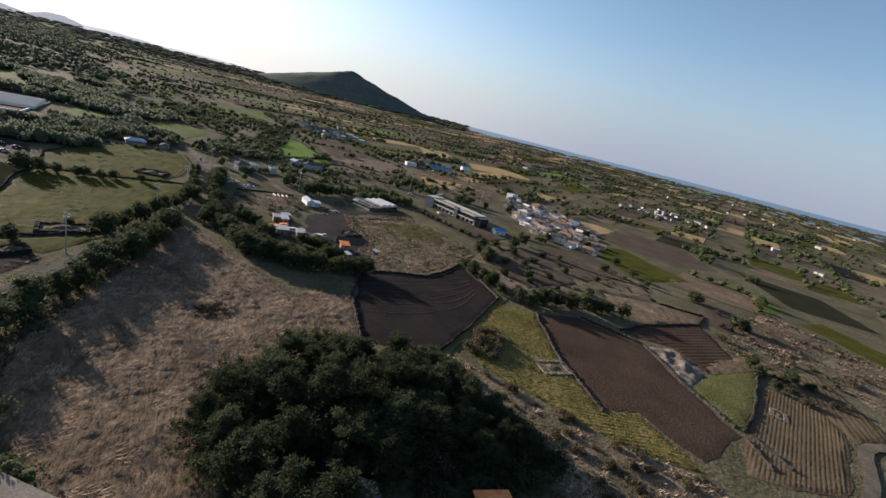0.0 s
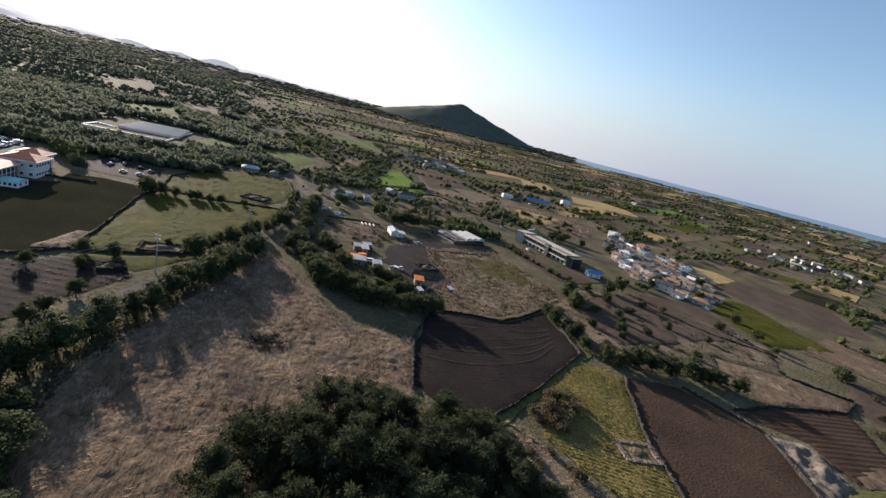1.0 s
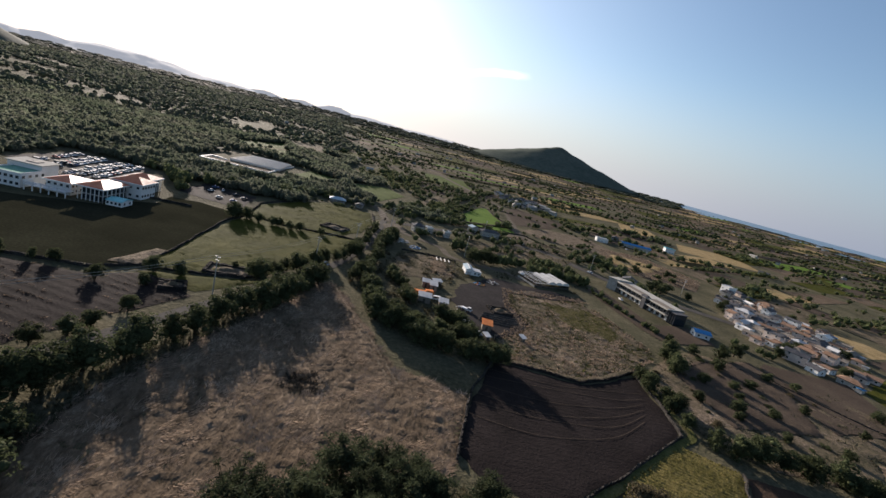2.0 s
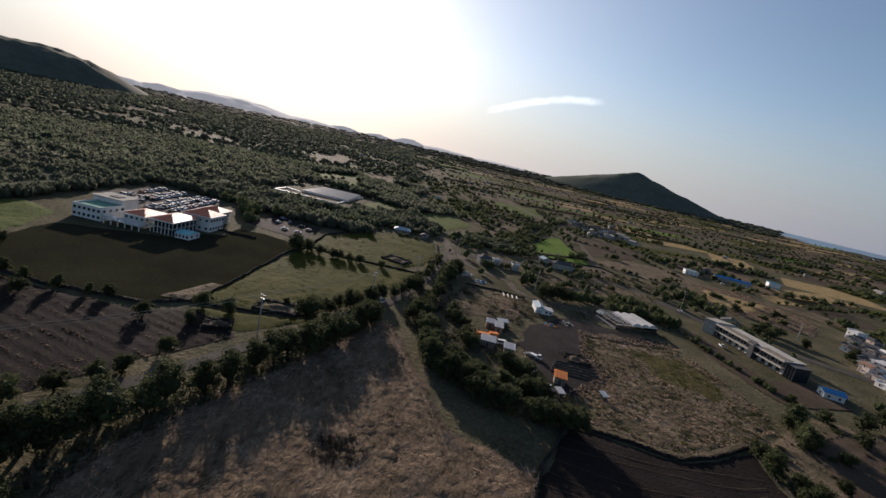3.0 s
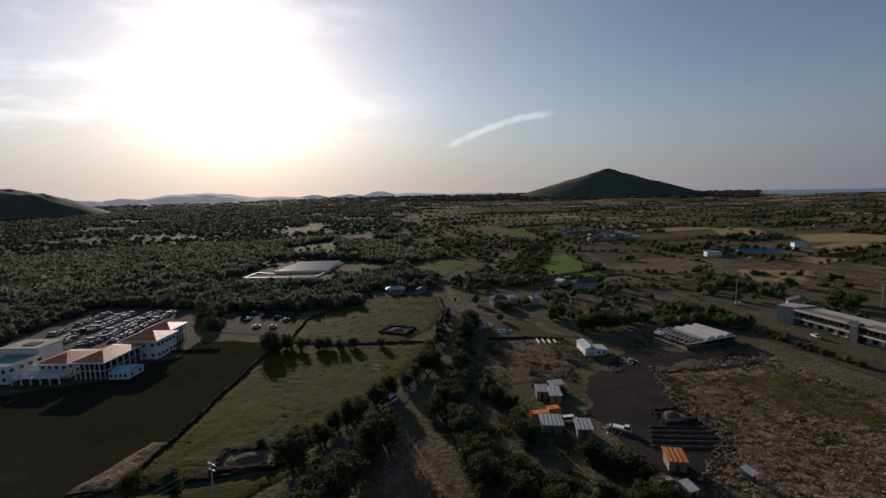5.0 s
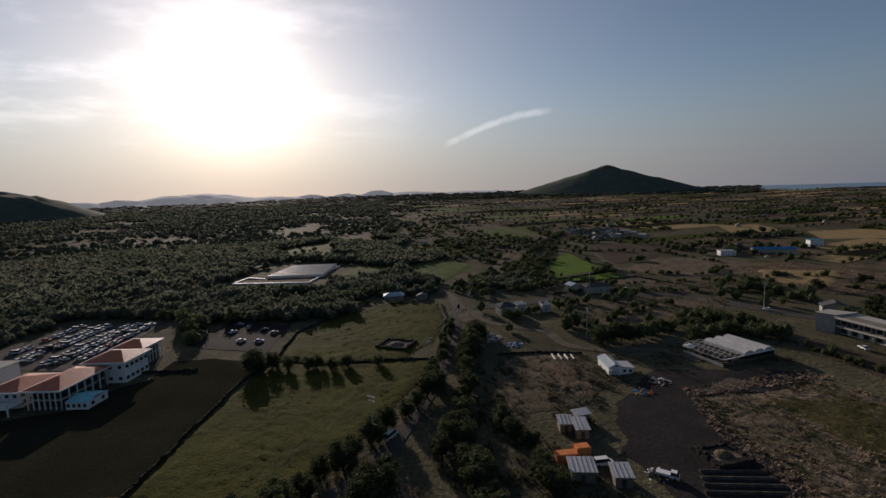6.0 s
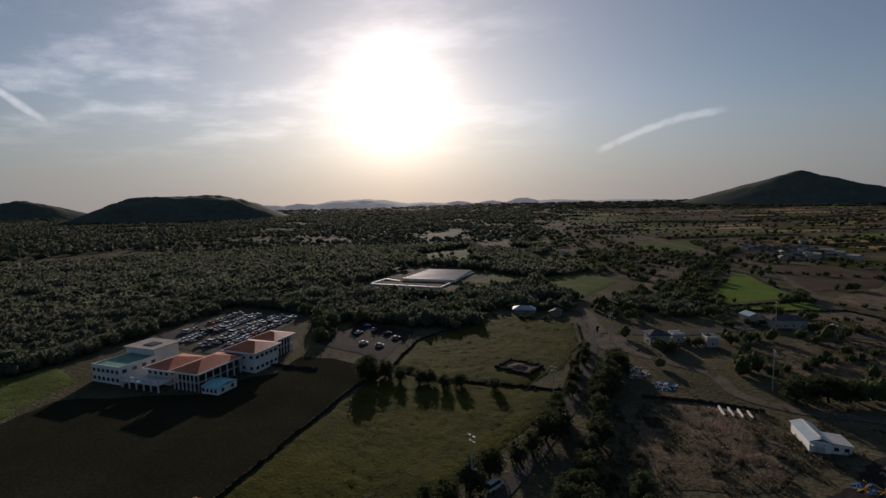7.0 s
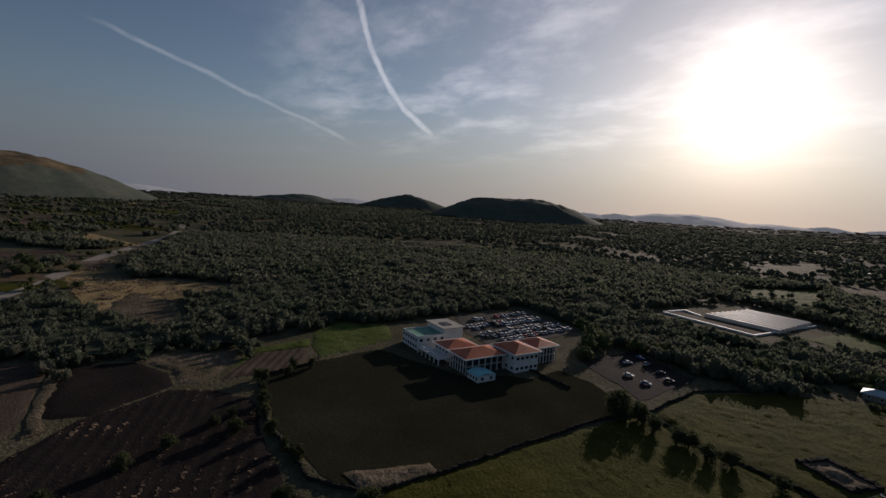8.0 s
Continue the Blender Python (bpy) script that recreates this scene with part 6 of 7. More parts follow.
def walls(x0, y0, x1, y1, z, thick=0.3):
    s = Shape()
    s.box(x0, y0, 0, x1, y0 + thick, z).box(x0, y1 - thick, 0, x1, y1, z)
    s.box(x0, y0 + thick, 0, x0 + thick, y1 - thick, z).box(x1 - thick, y0 + thick, 0, x1, y1 - thick, z)
    return s.box(x0 + thick, y0 + thick, z - 0.3, x1 - thick, y1 - thick, z - 0.05)


def around(x0, y0, x1, y1):
    return (((x0, y0), (x1, y0)), ((x1, y0), (x1, y1)), ((x1, y1), (x0, y1)), ((x0, y1), (x0, y0)))


def country_house(x, y, w, d, high, turn, roof, label, style="gable", wall=WHITE, group="village houses", storeys=1):
    h = thing("house", label, "house", pose(x, y, 0, 0, 0, turn), group)
    part("wall", walls(-w / 2, -d / 2, w / 2, d / 2, high), wall, h)
    r = Shape()
    if style == "gable":
        r.gable(-w / 2, -d / 2, w / 2, d / 2, high, w * 0.22, 0.35)
        for yy in (-d / 2 + 0.05, d / 2 - 0.2):
            g = Shape().add([(-w / 2, yy, high), (w / 2, yy, high), (0, yy, high + w * 0.2), (-w / 2, yy + 0.15, high), (w / 2, yy + 0.15, high), (0, yy + 0.15, high + w * 0.2)], [(0, 1, 2), (5, 4, 3), (0, 2, 5, 3), (1, 4, 5, 2)])
            part("gable_wall", g, wall, h)
    elif style == "hip":
        r.hip(-w / 2, -d / 2, w / 2, d / 2, high + 0.25, min(w, d) * 0.25, 0.5)
    else:
        r.box(-w / 2 - 0.2, -d / 2 - 0.2, high, w / 2 + 0.2, d / 2 + 0.2, high + 0.25)
        r.box(-w / 2 - 0.2, -d / 2 - 0.2, high + 0.25, w / 2 + 0.2, -d / 2, high + 0.7).box(-w / 2 - 0.2, d / 2, high + 0.25, w / 2 + 0.2, d / 2 + 0.2, high + 0.7)
    part("roof", r, roof, h)
    for n in range(storeys):
        z = 0.7 + 2.0 * n
        for k, side in enumerate(around(-w / 2, -d / 2, w / 2, d / 2)):
            length = w if k % 2 == 0 else d
            windows(h, side, max(1, int(length / 2.8)), z, z + 0.8, 0.75)
    return h


def hotel():
    """White two-storey guest house of several wings with red hipped roofs."""
    b = thing("guest_house", "white two-storey guest house with red tiled hipped roofs", "building", pose(-95.8, 115.8, 0, 0, 0, -1.9) @ Matrix.Diagonal((0.78, 0.94, 0.84, 1)))
    # wings: corner, size, height, roof rise
    for x0, y0, x1, y1, z, rise in ((-9.6, -2, 1.2, 13.4, 5.8, 2.0), (-7, 14.6, 6.8, 24.8, 7.0, 2.1), (-9.6, 28.5, 1.8, 37.6, 6.4, 1.8), (-24, -0.8, -13.6, 10.6, 5.0, 1.8)):
        open_front = y0 in (-2, 28.5)
        wing = part("wing", walls(x0 + (0.9 if open_front else 0), y0 + (0.9 if open_front else 0), x1 - (0.9 if open_front else 0), y1, z), PLASTER if open_front else WHITE, b)
        part("roof", Shape().hip(x0, y0, x1, y1, z + 0.3, rise, 0.9, 0.1), REDROOF, wing)
        for p, q in around(x0 - 1, y0 - 1, x1 + 1, y1 + 1):
            part("eave_board", Shape().beam((*p, z + 0.12), (*q, z + 0.12), 0.35, 0.4), WHITE, wing, "white eaves board")
        if open_front:
            part("terrace", Shape().box(x0 - 0.1, y0 - 0.1, z * 0.46, x1 + 0.1, y1, z * 0.46 + 0.25), CONCRETE, wing)
            for n in range(7):
                t = n / 6
                for px, py in ((x0 + (x1 - x0) * t, y0), (x1, y0 + (y1 - y0) * t)):
                    part("column", Shape().box(px - 0.14, py - 0.14, 0, px + 0.14, py + 0.14, z), WHITE, wing)
            for zz in (0.7, z * 0.46 + 0.6):
                windows(wing, ((x0 + 0.9, y0 + 0.9), (x1 - 0.9, y0 + 0.9)), 6, zz - 0.4, zz + 1.7, (x1 - x0 - 1.8) / 6 - 0.2, DARKROOF)
                windows(wing, ((x1 - 0.9, y0 + 0.9), (x1 - 0.9, y1)), 6, zz - 0.4, zz + 1.7, min(2.0, (y1 - y0 - 1.6) / 6 - 0.2), DARKROOF)
        else:
            for zz in (1.0, 4.8) if z > 6 else (1.0, 3.2):
                windows(wing, ((x1, y0), (x1, y1)), 5, zz, zz + 1.1, 1.3)
                windows(wing, ((x0, y0), (x1, y0)), 4, zz, zz + 1.1, 1.3)
    flat = part("flat_wing", walls(-45, -5, -31, 7, 5.4), WHITE, b, "flat-roofed white wing")
    part("roof_deck", Shape().box(-44.6, -4.6, 5.41, -31.4, 6.6, 5.5), DECK, flat, "green roof deck")
    part("parapet", Shape().box(-45, -5, 5.4, -31, -4.75, 6.0), WHITE, flat)
    windows(flat, ((-45, -5), (-31, -5)), 6, 0.9, 2.1, 1.4)
    windows(flat, ((-45, -5), (-31, -5)), 6, 3.6, 4.8, 1.4)
    windows(flat, ((-31, -5), (-31, 7)), 4, 3.6, 4.8, 1.4)
    tall = part("rear_block", walls(-48, 7.3, -33, 16, 7.4), WHITE, b, "taller flat-roofed rear block")
    part("roof", Shape().box(-48.6, 6.6, 7.4, -32.4, 16.8, 7.7), CONCRETE, tall)
    part("roof_hatch", Shape().box(-42, 9.5, 7.7, -37, 13, 7.95), DARKROOF, tall, "dark roof opening")
    annex = part("annex", walls(2.6, -2.2, 9.6, 4.6, 2.3), WHITE, b, "low pool annex")
    part("roof", Shape().gable(-2.2, -9.6, 4.6, -2.6, 2.3, 0.8, 0.2).turned(), TEAL, annex, "turquoise roof")
    windows(annex, ((2.6, -2.2), (9.6, -2.2)), 4, 0.7, 1.8, 1.0)
    windows(annex, ((9.6, -2.2), (9.6, 4.6)), 2, 0.7, 1.8, 1.0)
    part("terrace", Shape().box(-29, -6, 2.2, -11.5, -1.1, 2.5), WHITE, b, "open white terrace slab")
    for n in range(6):
        part("column", Shape().box(-28.8 + n * 3.4, -5.9, 0, -28.45 + n * 3.4, -5.55, 3.6), WHITE, b)
    part("pergola", Shape().beam((-29, -5.7, 3.6), (-11.5, -5.7, 3.6), 0.4).beam((-29, -5.7, 3.6), (-29, -1.2, 3.6), 0.4), WHITE, b)
    for x in (-31.25, -45):
        part("parapet", Shape().box(x, -4.75, 5.4, x + 0.25, 7, 6.0), WHITE, flat)


hotel()


def long_building():
    """Two-storey block of rooms with an open gallery along its front."""
    b = thing("long_building", "long two-storey concrete building with a dark gallery of rooms", "building", pose(125, 149.6, 0, 0, 0, 10.4) @ Matrix.Diagonal((1, 1.14, 0.85, 1)))
    top = 6.3
    part("wall", walls(1.6, -30, 9, 0, top), PLASTER, b)
    part("roof", Shape().box(-0.5, -30.4, top, 9.4, 0.2, top + 0.3), CONCRETE, b, "flat pale concrete roof")
    part("roof_sheet", Shape().box(0.2, -15.5, top + 0.3, 4.2, -0.6, top + 0.42), TIMBER, b, "weathered tan roof sheet")
    part("roof_sheet", Shape().box(0.2, -29.6, top + 0.3, 4.2, -19.8, top + 0.42), TIMBER, b, "weathered tan roof sheet")
    part("fascia", Shape().box(-0.75, -30.6, top - 0.3, -0.5, 0.2, top + 0.42), CONCRETE, b)
    part("gallery", Shape().box(-0.3, -30, 2.9, 1.6, 0, 3.15), CONCRETE, b, "open gallery slab")
    part("gallery_rail", Shape().box(-0.4, -30, 2.85, -0.28, 0, 3.5), CONCRETE, b)
    # slanted end block beside the rooms
    e = Shape()
    c = [(0.0, 0.0), (-2.2, 4.0), (4.4, 5.2), (8.8, 0.0)]
    e.add([(x, y, z) for z in (0, top + 0.7) for x, y in c], [(0, 1, 2, 3), (7, 6, 5, 4), (0, 4, 5, 1), (1, 5, 6, 2), (2, 6, 7, 3), (3, 7, 4, 0)])
    e.v = [(x, y + 0.22, z) for x, y, z in e.v]
    block = part("end_block", e, PLASTER, b, "plain plastered end block")
    part("roof", Shape().add([(x * 1.06 - 0.2, y * 1.06 + 0.2, z) for z in (top + 0.7, top + 0.95) for x, y in c], [(0, 1, 2, 3), (7, 6, 5, 4), (0, 4, 5, 1), (1, 5, 6, 2), (2, 6, 7, 3), (3, 7, 4, 0)]), CONCRETE, block)
    windows(block, ((-0.45, 1.0), (-1.1, 2.2)), 1, 3.6, 4.6, 0.9)
    for n in range(11):
        y = -29.8 + n * 2.96
        part("pier", Shape().box(-0.2, y - 0.08, 0, 0.0, y + 0.08, top), DARKROOF, b)
    for n in range(10):
        y = -28.6 + n * 2.96
        for z in (0.1, 3.2):
            part("room_door", Shape().box(1.5, y - 1.1, z, 1.605, y - 0.2, z + 2.1), WHITE if z < 1 else DARKROOF, b)
            w = part("room_window", Shape().box(1.52, y, z + 0.3, 1.61, y + 1.6, z + 2.2), FRAME, b)
            part("pane", Shape().box(1.47, y + 0.08, z + 0.38, 1.515, y + 1.52, z + 2.12), WINDOW, w)
    # stair bay breaking the roof edge
    g = Shape().gable(-1.4, -18.9, 1.4, -16.4, top + 0.4, 0.9, 0.15)
    bay = part("stair_bay", Shape().box(-0.7, -18.7, 0, 1.55, -16.6, top + 0.4), DARKROOF, b, "dark glazed stair bay")
    part("roof", g, DARKROOF, bay)
    windows(b, ((9, -30), (9, 0)), 9, 1.0, 2.2, 1.4)
    windows(b, ((9, -30), (9, 0)), 9, 4.2, 5.4, 1.4)
    end = part("glass_end", Shape().box(0.6, -34, 0, 7.0, -30.65, top - 0.4), WINDOW, b, "dark blue glazed end stair")
    part("roof", Shape().box(0.3, -34.3, top - 0.4, 7.3, -30.65, top - 0.15), DARKROOF, end)
    for k in range(4):
        part("mullion", Shape().box(0.45, -34.0 + k * 1.05, 0, 0.58, -33.9 + k * 1.05, top - 0.4), DARKROOF, end)


long_building()


def barn():
    b = thing("barn", "white barn with a pale blue-grey sheet roof", "barn", pose(43.1, 126.9, 0, 0, 0, 0.7) @ Matrix.Diagonal((0.6, 0.72, 0.64, 1)))
    part("wall", walls(-2.8, -5.5, 2.8, 5.5, 3.4), WHITE, b)
    part("roof", Shape().gable(-2.8, -5.5, 2.8, 5.5, 3.4, 1.1), PALEBLUE, b)
    part("rooflight", Shape().box(-0.4, -5.2, 4.52, 0.4, 5.2, 4.62), SHEET, b, "clear ridge sheet")
    x = part("lean_to", walls(3, -5.2, 8.4, 0.6, 2.8), WHITE, b)
    part("roof", Shape().add([(2.8, -5.6, 3.2), (8.7, -5.6, 2.8), (8.7, 1, 2.8), (2.8, 1, 3.2), (2.8, -5.6, 3.35), (8.7, -5.6, 2.95), (8.7, 1, 2.95), (2.8, 1, 3.35)], [(3, 2, 1, 0), (4, 5, 6, 7), (0, 1, 5, 4), (1, 2, 6, 5), (2, 3, 7, 6), (3, 0, 4, 7)]), GREYROOF, x)
    windows(x, ((3, -5.2), (8.4, -5.2)), 2, 0.9, 2.0, 1.3)
    windows(b, ((2.8, 0.8), (2.8, 5.5)), 2, 1.0, 2.1, 1.2)
    part("door", Shape().box(-1.3, -5.6, 0, 1.3, -5.48, 2.6), GREYROOF, b, "sliding sheet door")
    part("porch", Shape().box(-2.8, -6.8, 2.5, 0.6, -5.5, 2.65), WHITE, b)


barn()


def shade_house():
    """Old greenhouse of five vaults, two of them stripped to the frame."""
    b = thing("greenhouse", "half-ruined greenhouse of five cloth-covered vaults", "greenhouse", pose(80.6, 134.9, 0, 0, 0, 19.9) @ Matrix.Diagonal((0.86, 0.8, 0.68, 1)))
    for n in range(5):
        y0, w = -11 + n * 4.6, 4.6
        if n >= 2:
            s = Shape().vault(-8, 8, 0, w, 3.0, 1.6)
            s.v = [(y + y0 + 1.8, x, z) for x, y, z in s.v]
            part("vault", s, FABRIC, b, "grey cloth vault", smooth=False)
        else:
            s = Shape()
            for k in range(9):
                x = -8 + 2 * k
                arc = [(y0 + 1.8 + w / 2 * math.cos(a), x, 3 + 1.6 * math.sin(a)) for a in (math.pi * j / 6 for j in range(7))]
                for p, q in zip(arc, arc[1:]):
                    s.beam(p, q, 0.12)
            for a in (0, math.pi / 3, 2 * math.pi / 3, math.pi):
                s.beam((y0 + 1.8 + w / 2 * math.cos(a), -8, 3 + 1.6 * math.sin(a)), (y0 + 1.8 + w / 2 * math.cos(a), 8, 3 + 1.6 * math.sin(a)), 0.16)
            part("bare_frame", s, FRAME, b, "stripped tube frame")
            for k in range(26):
                x, y = rnd(y0 - 0.2, y0 + 3.8), rnd(-7.4, 7.4)
                c = Shape().box(x - rnd(0.3, 1.1), y - rnd(0.3, 0.9), 0, x + rnd(0.3, 1.1), y + rnd(0.3, 0.9), rnd(0.4, 1.6))
                part("crate", c, DARKINT, b, "dark debris block")
    part("side_wall", Shape().box(-11.6, -8.2, 0, 11.8, -8.0, 1.4), DARKINT, b)
    part("side_wall", Shape().box(11.6, -8, 0, 11.8, 8, 2.9), DARKINT, b)
    part("side_wall", Shape().box(-11.6, -8, 0, -11.4, 8, 1.2), CONCRETE, b, "low concrete wall")
    part("eave_beam", Shape().beam((-11.5, -8.1, 3), (11.7, -8.1, 3), 0.3), SHEET, b)
    part("torn_sheet", Shape().vault(-11.8, -9.4, 6.6, 3.2, 2.9, 1.1), SHEET, b, "torn white sheet")


shade_house()


def tunnel_greenhouse():
    b = thing("polytunnels", "block of long white plastic greenhouses with a walled yard", "greenhouse", pose(-100.5, 313, 0, 0, 0, 1.5) @ Matrix.Diagonal((1.0, 1.4, 1, 1)))
    for n in range(9):
        part("tunnel", Shape().vault(-11 + 0.5 * n, 24, -16 + n * 3.6, 3.0, 0.5, 1.7), PLASTIC, b)
        part("base_wall", Shape().box(-11 + 0.5 * n, -17.4 + n * 3.6, 0, 24, -14.6 + n * 3.6, 0.5), PLASTIC, b)
    part("gravel_floor", Shape().box(-11.5, -19, 0.02, 25, 15, 0.25), BROWN, b, "brown ground between the tunnels")
    part("yard_bed", Shape().box(-24, -27, 0.02, 19, -19.4, 0.3), BROWN, b, "brown bed inside the yard")
    for p, q in (((-26, -28), (20, -31)), ((20, -31), (26, 14)), ((-26, -28), (-24, -14)), ((-24, -14), (-12, -18.6))):
        part("yard_wall", Shape().beam((*p, 0.45), (*q, 0.45), 0.7, 0.9), SHEET, b)


tunnel_greenhouse()


def shed(x, y, w, d, high, turn, roof, label, wall=TIMBER, slope=0.4):
    s = thing("shed", label, "shed", pose(x, y, 0, 0, 0, turn), "farm sheds")
    part("wall", walls(-w / 2, -d / 2, w / 2, d / 2, high, 0.15), wall, s)
    a, b, c, e = -w / 2 - 0.3, w / 2 + 0.3, -d / 2 - 0.3, d / 2 + 0.3
    part("roof", Shape().add([(a, c, high), (b, c, high), (b, e, high + slope), (a, e, high + slope), (a, c, high + 0.12), (b, c, high + 0.12), (b, e, high + slope + 0.12), (a, e, high + slope + 0.12)], [(3, 2, 1, 0), (4, 5, 6, 7), (0, 1, 5, 4), (1, 2, 6, 5), (2, 3, 7, 6), (3, 0, 4, 7)]), roof, s)
    ribs = Shape()
    for k in range(int(w / 0.8)):
        px = -w / 2 + 0.4 + k * 0.8
        ribs.beam((px, c, high + 0.15), (px, e, high + slope + 0.15), 0.12, 0.08)
    part("roof_ribs", ribs, roof, s)
    part("door", Shape().box(-0.35, -d / 2 - 0.06, 0, 0.35, -d / 2 + 0.0, min(1.5, high - 0.1)), DARKINT, s)
    return s


def shipping_container(x, y, turn, label, length=3.8):
    c = thing("shipping_container", label, "container", pose(x, y, 0, 0, 0, turn), "shipping containers")
    w, h = 1.74, 1.85
    part("body", Shape().box(-length / 2, -w / 2, 0.08, length / 2, w / 2, h), ORANGE, c)
    for k in range(int(length / 0.3)):
        px = -length / 2 + 0.2 + k * 0.3
        part("roof_rib", Shape().box(px - 0.06, -w / 2 + 0.04, h, px + 0.06, w / 2 - 0.04, h + 0.05), ORANGE, c)
        part("side_rib", Shape().box(px - 0.06, -w / 2 - 0.04, 0.15, px + 0.06, -w / 2, h - 0.1), ORANGE, c)
    for px in (-length / 2, length / 2):
        for py in (-w / 2, w / 2):
            part("corner_post", Shape().box(px - 0.07, py - 0.07, 0, px + 0.07, py + 0.07, h + 0.06), ORANGE, c)
    part("door", Shape().box(length / 2, -w / 2 + 0.1, 0.15, length / 2 + 0.03, w / 2 - 0.1, h - 0.08), ORANGE, c)


shed(22.5, 96.3, 2.5, 2.8, 1.92, -3.4, GREYROOF, "grey sheet-roofed shed beside the yard")
shed(25.1, 94.4, 2.4, 4.0, 2, -3.2, GREYROOF, "pale grey sheet-roofed shed beside the yard")
shed(26.8, 99.6, 3.2, 1.6, 1.78, 13.5, SHEET, "low shed with a white sheet roof")
shipping_container(19.6, 85.1, 5.3, "orange ribbed shipping container beside the sheds")
shipping_container(23.1, 87.1, 8.2, "rusty orange shipping container beside the sheds", 2.6)
shed(21, 80.5, 4.0, 3.4, 2.07, -5.4, GREYROOF, "wide shed with a grey sheet roof")
shed(27.1, 78.8, 2.8, 3.2, 1.92, -5.2, GREYROOF, "shed with a pale sheet roof")
shed(39.5, 67, 2.8, 3.4, 2.07, -10.3, ORANGE, "small hut with an orange roof")
shed(50, 63.1, 1.2, 1.6, 1.3, 23.8, SHEET, "little white store beside the hut")
shed(38.1, 59.8, 1.3, 1.9, 1.2, 18.2, SHEET, "little white store beside trees")
country_house(140, 103.5, 4.4, 6.2, 2.3, 75.2, BLUEROOF, "small building with a bright blue roof", "gable", group="roadside buildings")
country_house(236, 328, 6, 27, 3.0, 79.1, BLUEROOF, "long warehouse with a blue roof", "gable", wall=PLASTER, group="roadside buildings")
country_house(289, 356, 9, 6, 4.5, -12.1, TEAL, "farm building with a green roof", "flat", group="roadside buildings")
country_house(200.2, 324.4, 10, 6, 3.0, -9.3, SHEET, "low white store by the road", "flat", group="roadside buildings")
country_house(-24.9, 221.5, 9, 5, 1.9, 6.9, PALEBLUE, "low house with a pale blue roof behind the meadow", "hip", wall=TIMBER, group="hamlet houses")
country_house(-11.4, 219.8, 4.2, 5, 2.0, -10.3, DARKROOF, "dark-roofed house beside the lane", wall=TIMBER, group="hamlet houses")
country_house(61.9, 225.2, 5, 5, 3.4, 21.9, PALEBLUE, "small house with pale roof behind the field", wall=PLASTER, group="hamlet houses")
country_house(72.2, 221.5, 12, 5, 3.2, 9.7, DARKROOF, "long farmhouse with a dark roof", "hip", wall=PLASTER, group="hamlet houses")
country_house(23.8, 188.3, 6.5, 5, 3.4, 17.1, DARKROOF, "dark-roofed house beside the junction", "hip", wall=PLASTER, group="hamlet houses")
country_house(30.3, 191.9, 3.6, 3, 2.8, 17.2, SHEET, "outbuilding with a white flat roof", "flat", wall=PLASTER, group="hamlet houses")
country_house(40.1, 189.7, 3.4, 3.4, 3.0, 12, SHEET, "small white outbuilding beside the lane", "flat", wall=PLASTER, group="hamlet houses")
country_house(145.8, 173.9, 8, 5, 2.6, -30.9, DARKROOF, "low house with a dark roof by the road", "gable", wall=PLASTER, group="hamlet houses")
country_house(241.2, 212.7, 7, 6, 4.6, 11.1, SHEET, "white two-storey house above the village", "flat", storeys=2)
country_house(22.4, -43.4, 4.6, 3.8, 2.6, -17.6, ORANGE, "house with an orange roof below the pines", "hip", group="near houses")
country_house(5.3, -35.8, 4.4, 3.8, 2.2, -12.9, DARKROOF, "dark-roofed house in the shade of the pines", "gable", wall=TIMBER, group="near houses")
country_house(-34.2, -31.6, 13.6, 12, 6.0, 45, TIMBER, "building with a grey flat roof at the grove", "flat", wall=CONCRETE, group="near houses", storeys=2)


